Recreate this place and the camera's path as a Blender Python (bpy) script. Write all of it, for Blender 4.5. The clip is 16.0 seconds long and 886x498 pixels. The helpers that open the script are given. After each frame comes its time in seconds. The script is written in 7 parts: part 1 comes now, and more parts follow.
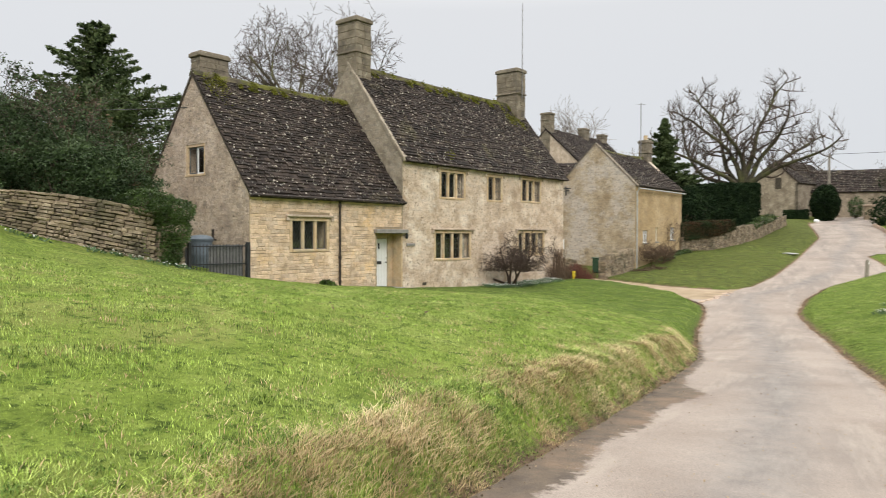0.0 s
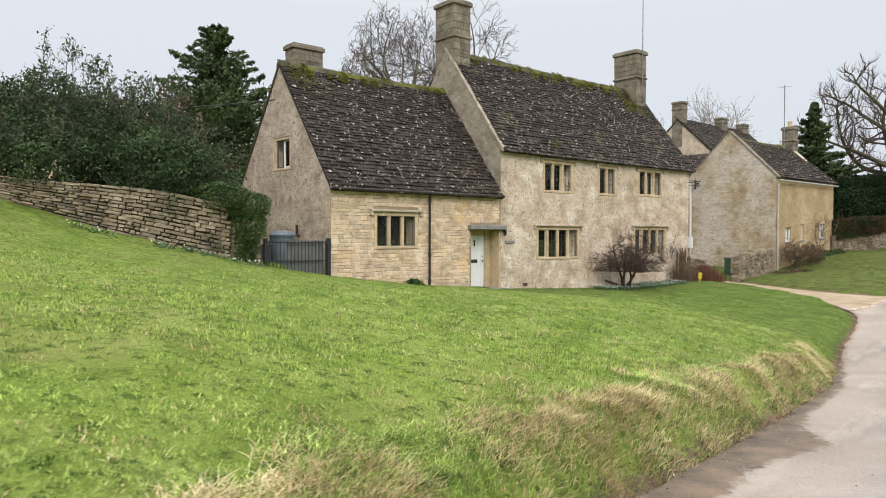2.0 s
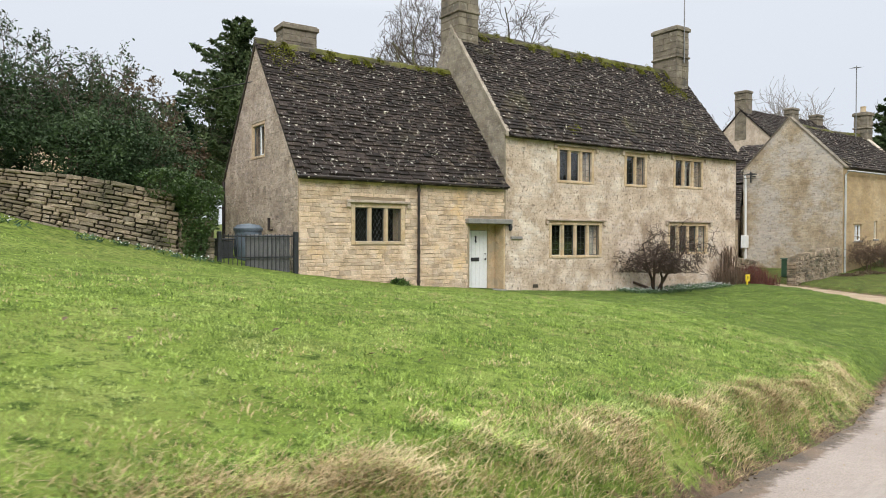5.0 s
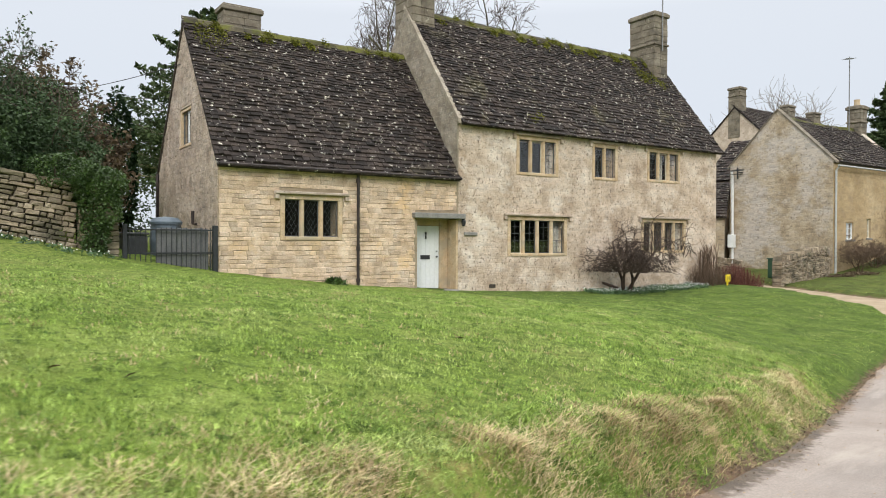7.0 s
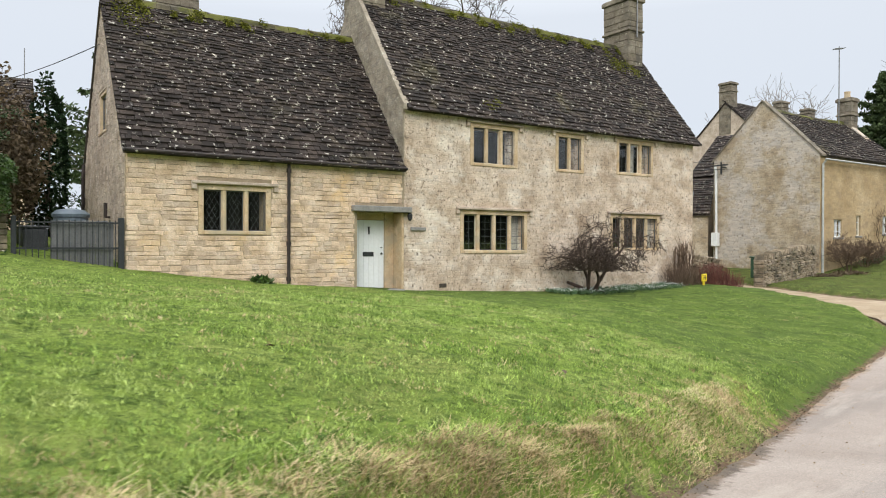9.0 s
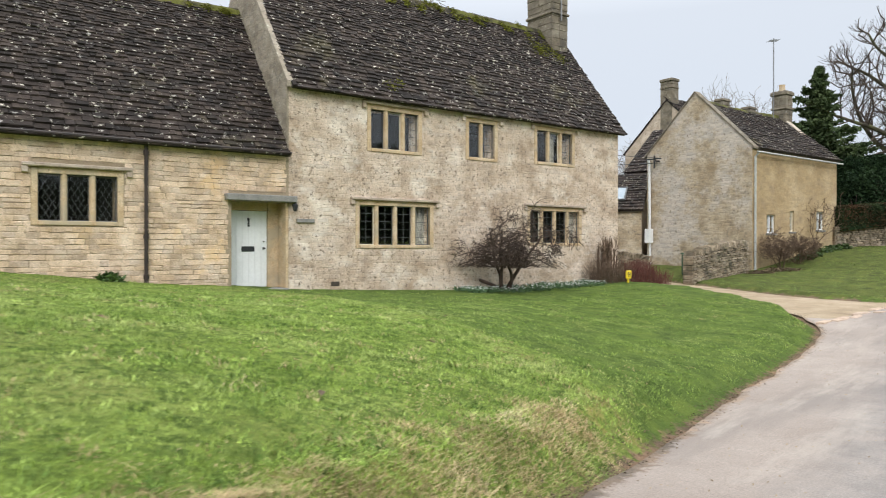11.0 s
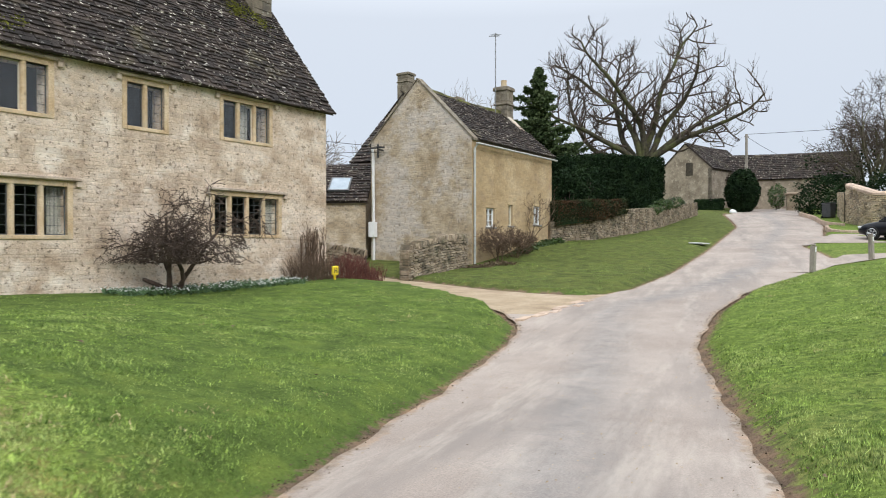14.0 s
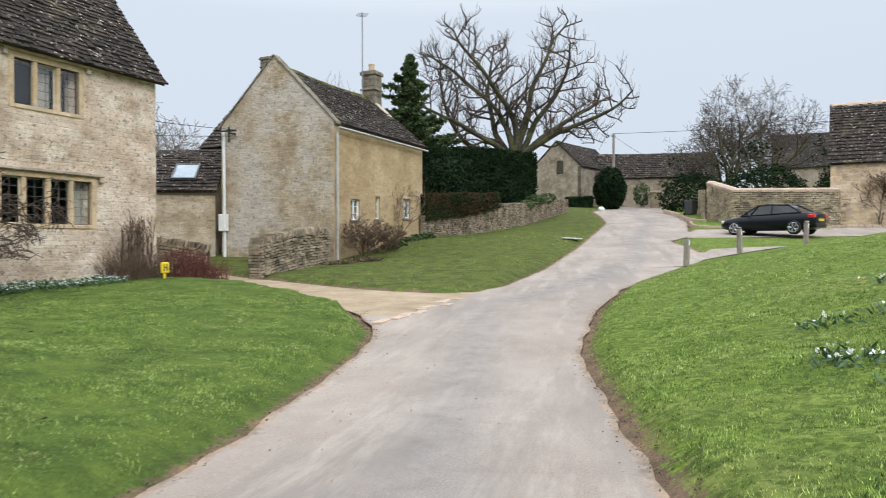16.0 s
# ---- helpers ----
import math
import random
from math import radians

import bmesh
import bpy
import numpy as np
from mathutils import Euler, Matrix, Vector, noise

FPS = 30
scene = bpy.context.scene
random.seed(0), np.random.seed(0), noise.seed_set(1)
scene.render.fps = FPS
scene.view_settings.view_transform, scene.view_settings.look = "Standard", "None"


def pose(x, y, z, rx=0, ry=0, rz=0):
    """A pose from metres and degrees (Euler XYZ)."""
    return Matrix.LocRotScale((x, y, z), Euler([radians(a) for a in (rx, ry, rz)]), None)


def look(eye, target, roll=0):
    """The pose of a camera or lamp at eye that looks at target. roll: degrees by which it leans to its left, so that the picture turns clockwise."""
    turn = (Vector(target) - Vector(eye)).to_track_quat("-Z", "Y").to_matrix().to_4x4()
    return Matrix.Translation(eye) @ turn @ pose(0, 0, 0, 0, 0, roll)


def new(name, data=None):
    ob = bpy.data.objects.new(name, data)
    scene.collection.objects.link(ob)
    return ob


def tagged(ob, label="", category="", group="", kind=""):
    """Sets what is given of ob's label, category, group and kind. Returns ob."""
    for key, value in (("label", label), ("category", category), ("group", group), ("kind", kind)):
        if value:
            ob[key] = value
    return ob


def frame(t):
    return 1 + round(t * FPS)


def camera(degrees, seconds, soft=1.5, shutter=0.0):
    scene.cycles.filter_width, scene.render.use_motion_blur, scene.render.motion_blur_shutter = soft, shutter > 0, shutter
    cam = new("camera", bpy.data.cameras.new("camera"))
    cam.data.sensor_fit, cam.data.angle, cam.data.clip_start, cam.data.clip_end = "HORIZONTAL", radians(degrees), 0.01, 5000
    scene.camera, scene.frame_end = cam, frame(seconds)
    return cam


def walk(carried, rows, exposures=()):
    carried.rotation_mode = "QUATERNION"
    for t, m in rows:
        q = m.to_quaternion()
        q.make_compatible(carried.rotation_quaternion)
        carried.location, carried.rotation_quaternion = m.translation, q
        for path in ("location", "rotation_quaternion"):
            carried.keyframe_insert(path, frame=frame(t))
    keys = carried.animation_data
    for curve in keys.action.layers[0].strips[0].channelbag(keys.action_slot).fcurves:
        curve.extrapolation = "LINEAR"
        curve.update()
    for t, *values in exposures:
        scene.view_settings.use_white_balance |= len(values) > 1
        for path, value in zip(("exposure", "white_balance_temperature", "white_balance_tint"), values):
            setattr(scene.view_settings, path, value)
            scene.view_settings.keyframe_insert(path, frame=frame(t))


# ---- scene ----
cam = camera(63.6, 16.0, soft=0.95, shutter=0.4)
METRES, EYE, TILT, LEAN, TURN = 20.0, 1.6, 0.0, 0.0, 0.0
ROWS = [
    (0.0, 0.0, 0.0, 0.0, 0.0, -0.96, -0.12),
    (0.5, 0.0152, 0.0273, -0.0018, 4.21, -0.98, -0.16),
    (1.0, 0.0294, 0.0556, -0.0028, 7.06, -1.0, -0.2),
    (1.5, 0.0446, 0.0837, -0.0045, 9.09, -1.01, -0.19),
    (2.0, 0.0594, 0.1118, -0.0055, 10.64, -1.02, -0.18),
    (2.5, 0.0747, 0.1388, -0.0077, 12.02, -1.02, -0.18),
    (3.0, 0.091, 0.1655, -0.0088, 13.4, -1.02, -0.17),
    (3.5, 0.108, 0.191, -0.0105, 14.54, -1.0, -0.17),
    (6.0, 0.1826, 0.3307, -0.0235, 16.64, -0.69, -0.21),
    (6.5, 0.1982, 0.3582, -0.0265, 16.69, -0.6, -0.2),
    (7.0, 0.2124, 0.3861, -0.0292, 16.71, -0.51, -0.22),
    (7.5, 0.2273, 0.4128, -0.0315, 16.75, -0.41, -0.22),
    (8.0, 0.2401, 0.4381, -0.0336, 16.82, -0.36, -0.22),
    (8.5, 0.2529, 0.4637, -0.0355, 16.9, -0.36, -0.21),
    (11.0, 0.3227, 0.6098, -0.0484, 13.61, -0.2, -0.06),
    (11.5, 0.3379, 0.6396, -0.0507, 10.44, -0.17, -0.04),
    (12.0, 0.3519, 0.6673, -0.0522, 6.58, -0.16, -0.04),
    (12.5, 0.3652, 0.6945, -0.0527, 2.85, -0.18, 0.0),
    (13.0, 0.378, 0.7213, -0.054, -0.65, -0.23, 0.0),
    (13.5, 0.3896, 0.7483, -0.0553, -3.39, -0.29, 0.03),
    (14.0, 0.4018, 0.7756, -0.0572, -5.56, -0.34, 0.05),
    (14.5, 0.4132, 0.8038, -0.0598, -7.4, -0.35, 0.05),
    (15.0, 0.4242, 0.8312, -0.0614, -9.42, -0.36, 0.06),
    (15.5, 0.4336, 0.8612, -0.0638, -11.93, -0.38, 0.07),
    (16.0, 0.4444, 0.8913, -0.0656, -15.42, -0.45, 0.11),
]
walk(cam, [(t, pose(0, 0, EYE, TILT, LEAN, TURN) @ pose(METRES * x, METRES * y, METRES * z, 90 + pitch, roll, yaw)) for t, x, y, z, yaw, pitch, roll in ROWS],
     exposures=[(0.0, 0.05, 6850, 10), (1.5, 0.08, 6640, 10), (3.5, 0.12, 6480, 10), (8.5, 0.12, 6400, 9), (11.0, 0.1, 6300, 9), (14.0, 0.05, 6200, 9), (16.0, 0.05, 6120, 8)])

# ---- world and light: an overcast winter sky ----
world = bpy.data.worlds.new("overcast")
scene.world = world
world.use_nodes = True
wn, wl = world.node_tree.nodes, world.node_tree.links
wn.clear()
w_out, w_bg = wn.new("ShaderNodeOutputWorld"), wn.new("ShaderNodeBackground")
w_sky, w_tc, w_sep = wn.new("ShaderNodeTexSky"), wn.new("ShaderNodeTexCoord"), wn.new("ShaderNodeSeparateXYZ")
w_sky.sky_type, w_sky.sun_disc = "NISHITA", False
w_sky.sun_elevation, w_sky.sun_rotation = radians(38), radians(150)
w_ramp, w_mix = wn.new("ShaderNodeValToRGB"), wn.new("ShaderNodeMix")
w_mix.data_type = "RGBA"
w_ramp.color_ramp.elements[0].position, w_ramp.color_ramp.elements[0].color = 0.0, (0.67, 0.715, 0.79, 1)
w_ramp.color_ramp.elements[1].position, w_ramp.color_ramp.elements[1].color = 1.0, (3.1, 3.1, 3.05, 1)
w_mid = w_ramp.color_ramp.elements.new(0.3)
w_mid.color = (0.74, 0.775, 0.835, 1)
wl.new(w_tc.outputs["Generated"], w_sep.inputs[0])
wl.new(w_sep.outputs["Z"], w_ramp.inputs["Fac"])
w_gain = wn.new("ShaderNodeVectorMath")
w_gain.operation = "SCALE"
w_gain.inputs["Scale"].default_value = 0.1
wl.new(w_sky.outputs[0], w_gain.inputs[0])
w_mix.inputs["Factor"].default_value = 0.06
wl.new(w_ramp.outputs[0], w_mix.inputs["A"])
wl.new(w_gain.outputs[0], w_mix.inputs["B"])
wl.new(w_mix.outputs["Result"], w_bg.inputs["Color"])
w_bg.inputs["Strength"].default_value = 1.0
wl.new(w_bg.outputs[0], w_out.inputs["Surface"])

sun_data = bpy.data.lights.new("sun", "SUN")
sun_data.energy, sun_data.angle, sun_data.color = 1.4, radians(25), (1.0, 0.95, 0.88)
sun = new("sun", sun_data)
sun.matrix_world = look((20, -30, 40), (3, 30, 0))


# ---- materials ----
def material(name, colours, scale=3.0, fine=40.0, rough=0.9, bump=0.3, bump_scale=None, spread=0.0, patch=None,
             patch_scale=0.5, patch_at=(0.5, 0.65), metal=0.0, spec=0.3, stretch=None, patch2=None, attrs=(), grit=0.8, relief=0.02, along=None):
    """Two-scale noise between the colours, a patchy second tone, fine relief; spread varies single pieces."""
    m = bpy.data.materials.new(name)
    m.use_nodes = True
    n, l = m.node_tree.nodes, m.node_tree.links
    b = n["Principled BSDF"]
    b.inputs["Roughness"].default_value, b.inputs["Metallic"].default_value = rough, metal
    b.inputs["Specular IOR Level"].default_value = spec
    pos = n.new("ShaderNodeNewGeometry")
    vec = pos.outputs["Position"]
    if stretch:
        mp = n.new("ShaderNodeMapping")
        mp.inputs["Scale"].default_value = stretch
        mp.inputs["Rotation"].default_value = (0, 0, radians(-50.49))
        l.new(vec, mp.inputs["Vector"])
        vec = mp.outputs[0]

    flow = vec
    if along:
        mq = n.new("ShaderNodeMapping")
        mq.vector_type = "TEXTURE"
        mq.inputs["Rotation"].default_value, mq.inputs["Scale"].default_value = (0, 0, radians(along[0])), (along[1], 1, 1)
        l.new(vec, mq.inputs["Vector"])
        flow = mq.outputs[0]

    def tex(sc, detail=4.0, roughness=0.6, at=None):
        t = n.new("ShaderNodeTexNoise")
        t.inputs["Scale"].default_value, t.inputs["Detail"].default_value = sc, detail
        t.inputs["Roughness"].default_value = roughness
        l.new(at or vec, t.inputs["Vector"])
        return t.outputs["Fac"]

    def ramp(fac, stops):
        r = n.new("ShaderNodeValToRGB")
        e = r.color_ramp.elements
        e[0].position, e[0].color = stops[0][0], (*stops[0][1], 1)
        e[1].position, e[1].color = stops[-1][0], (*stops[-1][1], 1)
        for p, c in stops[1:-1]:
            e.new(p).color = (*c, 1)
        l.new(fac, r.inputs["Fac"])
        return r.outputs["Color"]

    def mix(fac, a, bb, kind="MIX"):
        x = n.new("ShaderNodeMix")
        x.data_type, x.blend_type = "RGBA", kind
        if isinstance(fac, float):
            x.inputs["Factor"].default_value = fac
        else:
            l.new(fac, x.inputs["Factor"])
        for key, val in (("A", a), ("B", bb)):
            if isinstance(val, tuple):
                x.inputs[key].default_value = (*val, 1)
            else:
                l.new(val, x.inputs[key])
        return x.outputs["Result"]

    k = len(colours)
    col = ramp(tex(scale), [(0.3 + 0.4 * i / max(1, k - 1), c) for i, c in enumerate(colours)])
    grain = ramp(tex(fine, 3.0), [(0.25, (0.62, 0.62, 0.62)), (0.75, (1.25, 1.25, 1.25))])
    col = mix(grit, col, grain, "MULTIPLY")
    if patch:
        col = mix(ramp(tex(patch_scale, 6.0, 0.65, flow), [(patch_at[0], (0, 0, 0)), (patch_at[1], (1, 1, 1))]), col, patch)
    if patch2:
        col = mix(ramp(tex(patch2[1], 5.0, 0.7, flow), [(patch2[2], (0, 0, 0)), (patch2[3], (1, 1, 1))]), col, patch2[0])
    if spread:
        info = n.new("ShaderNodeObjectInfo")
        add = n.new("ShaderNodeMath")
        add.operation = "ADD"
        l.new(info.outputs["Random"], add.inputs[0])
        l.new(pos.outputs["Random Per Island"], add.inputs[1])
        fr = n.new("ShaderNodeMath")
        fr.operation = "FRACT"
        l.new(add.outputs[0], fr.inputs[0])
        tone = ramp(fr.outputs[0], [(0.0, (1 - spread,) * 3), (0.35, (1.0, 0.97, 0.93)), (0.7, (1 + 0.5 * spread, 1 + 0.42 * spread, 1 + 0.25 * spread)), (1.0, (1 - 0.5 * spread, 1 - 0.5 * spread, 1 - 0.45 * spread))])
        col = mix(1.0, col, tone, "MULTIPLY")
    for name_, colour in attrs:
        at = n.new("ShaderNodeAttribute")
        at.attribute_name = name_
        tn = n.new("ShaderNodeMath")
        tn.operation = "MULTIPLY_ADD"
        l.new(tex(9.0, 5.0), tn.inputs[0])
        even = name_ == "wheel"
        tn.inputs[1].default_value = 0.5 if even else 1.4
        tn.inputs[2].default_value = -0.25 if even else -0.7
        ad = n.new("ShaderNodeMath")
        ad.operation = "ADD"
        l.new(at.outputs["Fac"], ad.inputs[0])
        l.new(tn.outputs[0], ad.inputs[1])
        broad = ramp(tex(2.3, 5.0), [(0.3, (0.6, 0.62, 0.66)), (0.5, (1.0, 1.0, 1.0)), (0.7, (1.5, 1.35, 1.25))])
        c2 = mix(1.0, mix(0.8, colour, grain, "MULTIPLY"), broad, "MULTIPLY")
        col = mix(ramp(ad.outputs[0], [(0.0 if even else 0.35, (0, 0, 0)), (1.0 if even else 0.65, (1, 1, 1))]), col, c2)
    l.new(col, b.inputs["Base Color"])
    if bump:
        bp = n.new("ShaderNodeBump")
        bp.inputs["Strength"].default_value, bp.inputs["Distance"].default_value = bump, relief
        l.new(tex(bump_scale or fine * 0.6, 6.0, 0.7), bp.inputs["Height"])
        l.new(bp.outputs[0], b.inputs["Normal"])
    return m


def glass_material(name, tint, rough=0.03):
    m = bpy.data.materials.new(name)
    m.use_nodes = True
    b = m.node_tree.nodes["Principled BSDF"]
    b.inputs["Base Color"].default_value = (*tint, 1)
    b.inputs["Transmission Weight"].default_value = 1.0
    b.inputs["Roughness"].default_value = rough
    b.inputs["IOR"].default_value = 1.5
    return m


STONE_WARM = material("honey_coursed_stone", [(0.49, 0.365, 0.25), (0.65, 0.508, 0.385), (0.76, 0.632, 0.515)], 2.6, 38, 0.92, 0.7, spread=0.24, patch=(0.66, 0.475, 0.28), patch_scale=1.0, patch_at=(0.57, 0.7), patch2=((0.34, 0.265, 0.19), 9.0, 0.6, 0.68))
LIMEWASH = material("worn_limewash_over_stone", [(0.40, 0.305, 0.225), (0.57, 0.465, 0.37), (0.72, 0.62, 0.53)], 1.5, 26, 0.94, 0.9, spread=0.12, patch=(0.75, 0.68, 0.60), patch_scale=0.9, patch_at=(0.52, 0.66), patch2=((0.21, 0.165, 0.125), 11.0, 0.56, 0.63))
MORTAR = material("recessed_lime_mortar", [(0.27, 0.21, 0.14), (0.38, 0.31, 0.22)], 3.0, 45, 0.96, 0.5)
GABLE_STONE = material("grey_rubble_stone", [(0.37, 0.298, 0.24), (0.49, 0.41, 0.34), (0.60, 0.52, 0.45)], 1.8, 36, 0.94, 0.8, spread=0.24, patch=(0.30, 0.25, 0.205), patch_scale=1.2, patch_at=(0.55, 0.75), patch2=((0.22, 0.18, 0.14), 8.0, 0.59, 0.66))
RENDER2 = material("roughcast_stone_gable", [(0.33, 0.26, 0.175), (0.45, 0.375, 0.275), (0.55, 0.48, 0.385)], 1.3, 22, 0.95, 0.9, spread=0.2, patch=(0.52, 0.475, 0.43), patch_scale=0.6, patch_at=(0.48, 0.6), patch2=((0.24, 0.2, 0.16), 10.0, 0.565, 0.64))
OCHRE2 = material("ochre_stone_front", [(0.36, 0.265, 0.15), (0.46, 0.35, 0.21), (0.53, 0.42, 0.275)], 0.8, 26, 0.95, 0.8, spread=0.14, patch=(0.36, 0.275, 0.18), patch_scale=1.5, patch_at=(0.54, 0.7))
DRESSED = material("dressed_ochre_stone", [(0.46, 0.325, 0.185), (0.58, 0.435, 0.28), (0.66, 0.535, 0.38)], 2.5, 40, 0.88, 0.4, patch=(0.42, 0.35, 0.25), patch_scale=1.5, patch2=((0.26, 0.2, 0.14), 7.0, 0.6, 0.7))
CHIMNEY = material("weathered_chimney_stone", [(0.135, 0.115, 0.09), (0.205, 0.178, 0.14), (0.285, 0.255, 0.205)], 2.4, 32, 0.94, 0.6, spread=0.18, patch=(0.10, 0.09, 0.075), patch_scale=1.4, patch_at=(0.52, 0.7), patch2=((0.42, 0.40, 0.33), 7.0, 0.62, 0.68))
BARN_STONE = material("brown_barn_stone", [(0.21, 0.175, 0.135), (0.30, 0.255, 0.20), (0.38, 0.33, 0.265)], 1.2, 20, 0.95, 0.8, spread=0.2, patch=(0.17, 0.14, 0.11), patch_scale=0.9, patch2=((0.42, 0.37, 0.30), 2.6, 0.55, 0.65))
TILE = material("dark_stone_roof_tile", [(0.015, 0.012, 0.0105), (0.032, 0.0245, 0.022), (0.064, 0.05, 0.045)], 2.4, 30, 0.9, 0.7, spread=0.6, patch=(0.075, 0.068, 0.04), patch_scale=0.6, patch_at=(0.58, 0.74), patch2=((0.50, 0.48, 0.44), 7.6, 0.612, 0.63))
TILE_MOSS = material("mossy_ridge_stone", [(0.04, 0.034, 0.026), (0.075, 0.066, 0.045), (0.13, 0.115, 0.08)], 3.0, 30, 0.95, 0.7, spread=0.4, patch=(0.095, 0.10, 0.022), patch_scale=1.1, patch_at=(0.44, 0.56))
PARAPET = material("dull_grey_parapet_stone", [(0.24, 0.205, 0.165), (0.32, 0.28, 0.23), (0.40, 0.355, 0.295)], 2.2, 32, 0.95, 0.7, spread=0.2, patch=(0.20, 0.175, 0.14), patch_scale=1.2, patch2=((0.48, 0.45, 0.38), 5.0, 0.6, 0.68))
DRYSTONE = material("dry_stone_walling", [(0.185, 0.148, 0.108), (0.29, 0.24, 0.18), (0.40, 0.345, 0.27)], 2.5, 30, 0.95, 0.7, spread=0.4, patch=(0.13, 0.12, 0.085), patch_scale=1.4)
BUFF_WALL = material("pale_buff_walling", [(0.33, 0.265, 0.185), (0.45, 0.375, 0.275), (0.56, 0.485, 0.38)], 1.6, 30, 0.95, 0.7, spread=0.35, patch=(0.2, 0.175, 0.145), patch_scale=0.7, patch_at=(0.52, 0.64))
DARKGAP = material("dark_wall_core", [(0.05, 0.043, 0.033), (0.09, 0.075, 0.058)], 4, 30, 1.0, 0.3)
GRASS_GROUND = material("winter_turf", [(0.115, 0.165, 0.03), (0.178, 0.248, 0.047), (0.25, 0.31, 0.08)], 1.3, 30, 1.0, 1.0, 13, spec=0.1, relief=0.06, patch2=((0.055, 0.088, 0.017), 6.5, 0.52, 0.64), patch=(0.22, 0.235, 0.075), patch_scale=0.35, patch_at=(0.5, 0.68), attrs=(("lush", (0.09, 0.134, 0.03)), ("dull", (0.088, 0.108, 0.03)), ("straw", (0.25, 0.23, 0.085)), ("dirt", (0.185, 0.13, 0.09))))
BLADE = material("yellowish_grass_blade", [(0.24, 0.375, 0.07), (0.385, 0.535, 0.125), (0.56, 0.65, 0.25)], 1.1, 8, 0.65, 0, spec=0.15, spread=0.55, patch=(0.50, 0.47, 0.24), patch_scale=0.9, patch_at=(0.58, 0.74), patch2=((0.10, 0.19, 0.04), 6.0, 0.51, 0.61))
BLADE_LUSH = material("lush_grass_blade", [(0.14, 0.23, 0.048), (0.24, 0.345, 0.09), (0.37, 0.45, 0.16)], 1.1, 8, 0.65, 0, spec=0.15, spread=0.55, patch=(0.22, 0.255, 0.09), patch_scale=0.8, patch_at=(0.54, 0.7), patch2=((0.07, 0.125, 0.024), 6.0, 0.5, 0.6))
STRAW = material("dry_grass_blade", [(0.29, 0.225, 0.12), (0.51, 0.405, 0.235), (0.73, 0.62, 0.40)], 1.2, 8, 0.85, 0, spec=0.1, spread=0.3)
ROADM = material("worn_pale_asphalt", [(0.25, 0.205, 0.178), (0.312, 0.264, 0.232), (0.37, 0.318, 0.282)], 0.5, 60, 0.8, 0.35, 90, patch=(0.22, 0.19, 0.172), patch_scale=0.9, patch_at=(0.5, 0.66), along=(63.4, 6.0), patch2=((0.405, 0.355, 0.31), 1.7, 0.54, 0.78), attrs=(("dirt", (0.25, 0.19, 0.14)), ("damp", (0.14, 0.108, 0.082)), ("wheel", (0.19, 0.185, 0.185))))
GRAVEL = material("buff_gravel_drive", [(0.26, 0.195, 0.13), (0.34, 0.265, 0.18), (0.41, 0.33, 0.235)], 1.5, 70, 0.95, 0.6, 80)
WHITE_PAINT = material("white_gloss_paint", [(0.76, 0.78, 0.80), (0.82, 0.84, 0.86)], 2.0, 15, 0.35, 0.04, spec=0.5, grit=0.15)
CREAM_PAINT = material("cream_window_paint", [(0.62, 0.56, 0.44), (0.70, 0.64, 0.52)], 3.0, 20, 0.5, 0.05, grit=0.15)
LEAD_LIGHT = material("weathered_lead_cames", [(0.15, 0.155, 0.16), (0.2, 0.205, 0.21)], 6, 50, 0.6, 0.1)
LEAD = material("lead_grey_metal", [(0.10, 0.105, 0.11), (0.15, 0.155, 0.16)], 6, 50, 0.55, 0.1, metal=0.4)
IRON = material("black_painted_iron", [(0.018, 0.02, 0.024), (0.03, 0.033, 0.038)], 8, 50, 0.5, 0.1, spec=0.5)
BLACK_PIPE = material("black_cast_iron_pipe", [(0.025, 0.022, 0.022), (0.055, 0.04, 0.035)], 5, 40, 0.55, 0.15)
GREY_LINTEL = material("weathered_grey_slab", [(0.20, 0.195, 0.185), (0.29, 0.28, 0.26)], 4, 40, 0.85, 0.3)
WOOD_GREY = material("weathered_grey_timber", [(0.17, 0.15, 0.125), (0.27, 0.245, 0.21), (0.34, 0.31, 0.27)], 6, 60, 0.9, 0.4, stretch=(1, 1, 0.15))
BARK = material("grey_bark", [(0.06, 0.052, 0.038), (0.105, 0.092, 0.066), (0.165, 0.15, 0.10)], 5, 30, 0.95, 0.6, patch=(0.15, 0.15, 0.07), patch_scale=0.8)
BARK_DARK = material("dark_mossy_bark", [(0.035, 0.03, 0.022), (0.068, 0.06, 0.042), (0.11, 0.105, 0.06)], 5, 30, 0.95, 0.6, patch=(0.11, 0.12, 0.045), patch_scale=0.8)
TWIG = material("brown_twigs", [(0.07, 0.055, 0.045), (0.12, 0.095, 0.08)], 3, 20, 0.95, 0, spread=0.3)
# paler than TWIG: distance haze is put into the colour
TWIG_FAR = material("haze_paled_twigs", [(0.22, 0.20, 0.19), (0.30, 0.275, 0.26)], 3, 20, 0.95, 0, spread=0.2)
RED_STEM = material("dark_red_stems", [(0.10, 0.035, 0.03), (0.17, 0.07, 0.055)], 4, 20, 0.85, 0, spread=0.35)
BUSH_STEM = material("dark_bush_stems", [(0.055, 0.04, 0.034), (0.11, 0.08, 0.066)], 4, 20, 0.9, 0, spread=0.35)
BROWN_STEM = material("brown_dead_stems", [(0.10, 0.07, 0.05), (0.18, 0.125, 0.09)], 4, 20, 0.9, 0, spread=0.35)
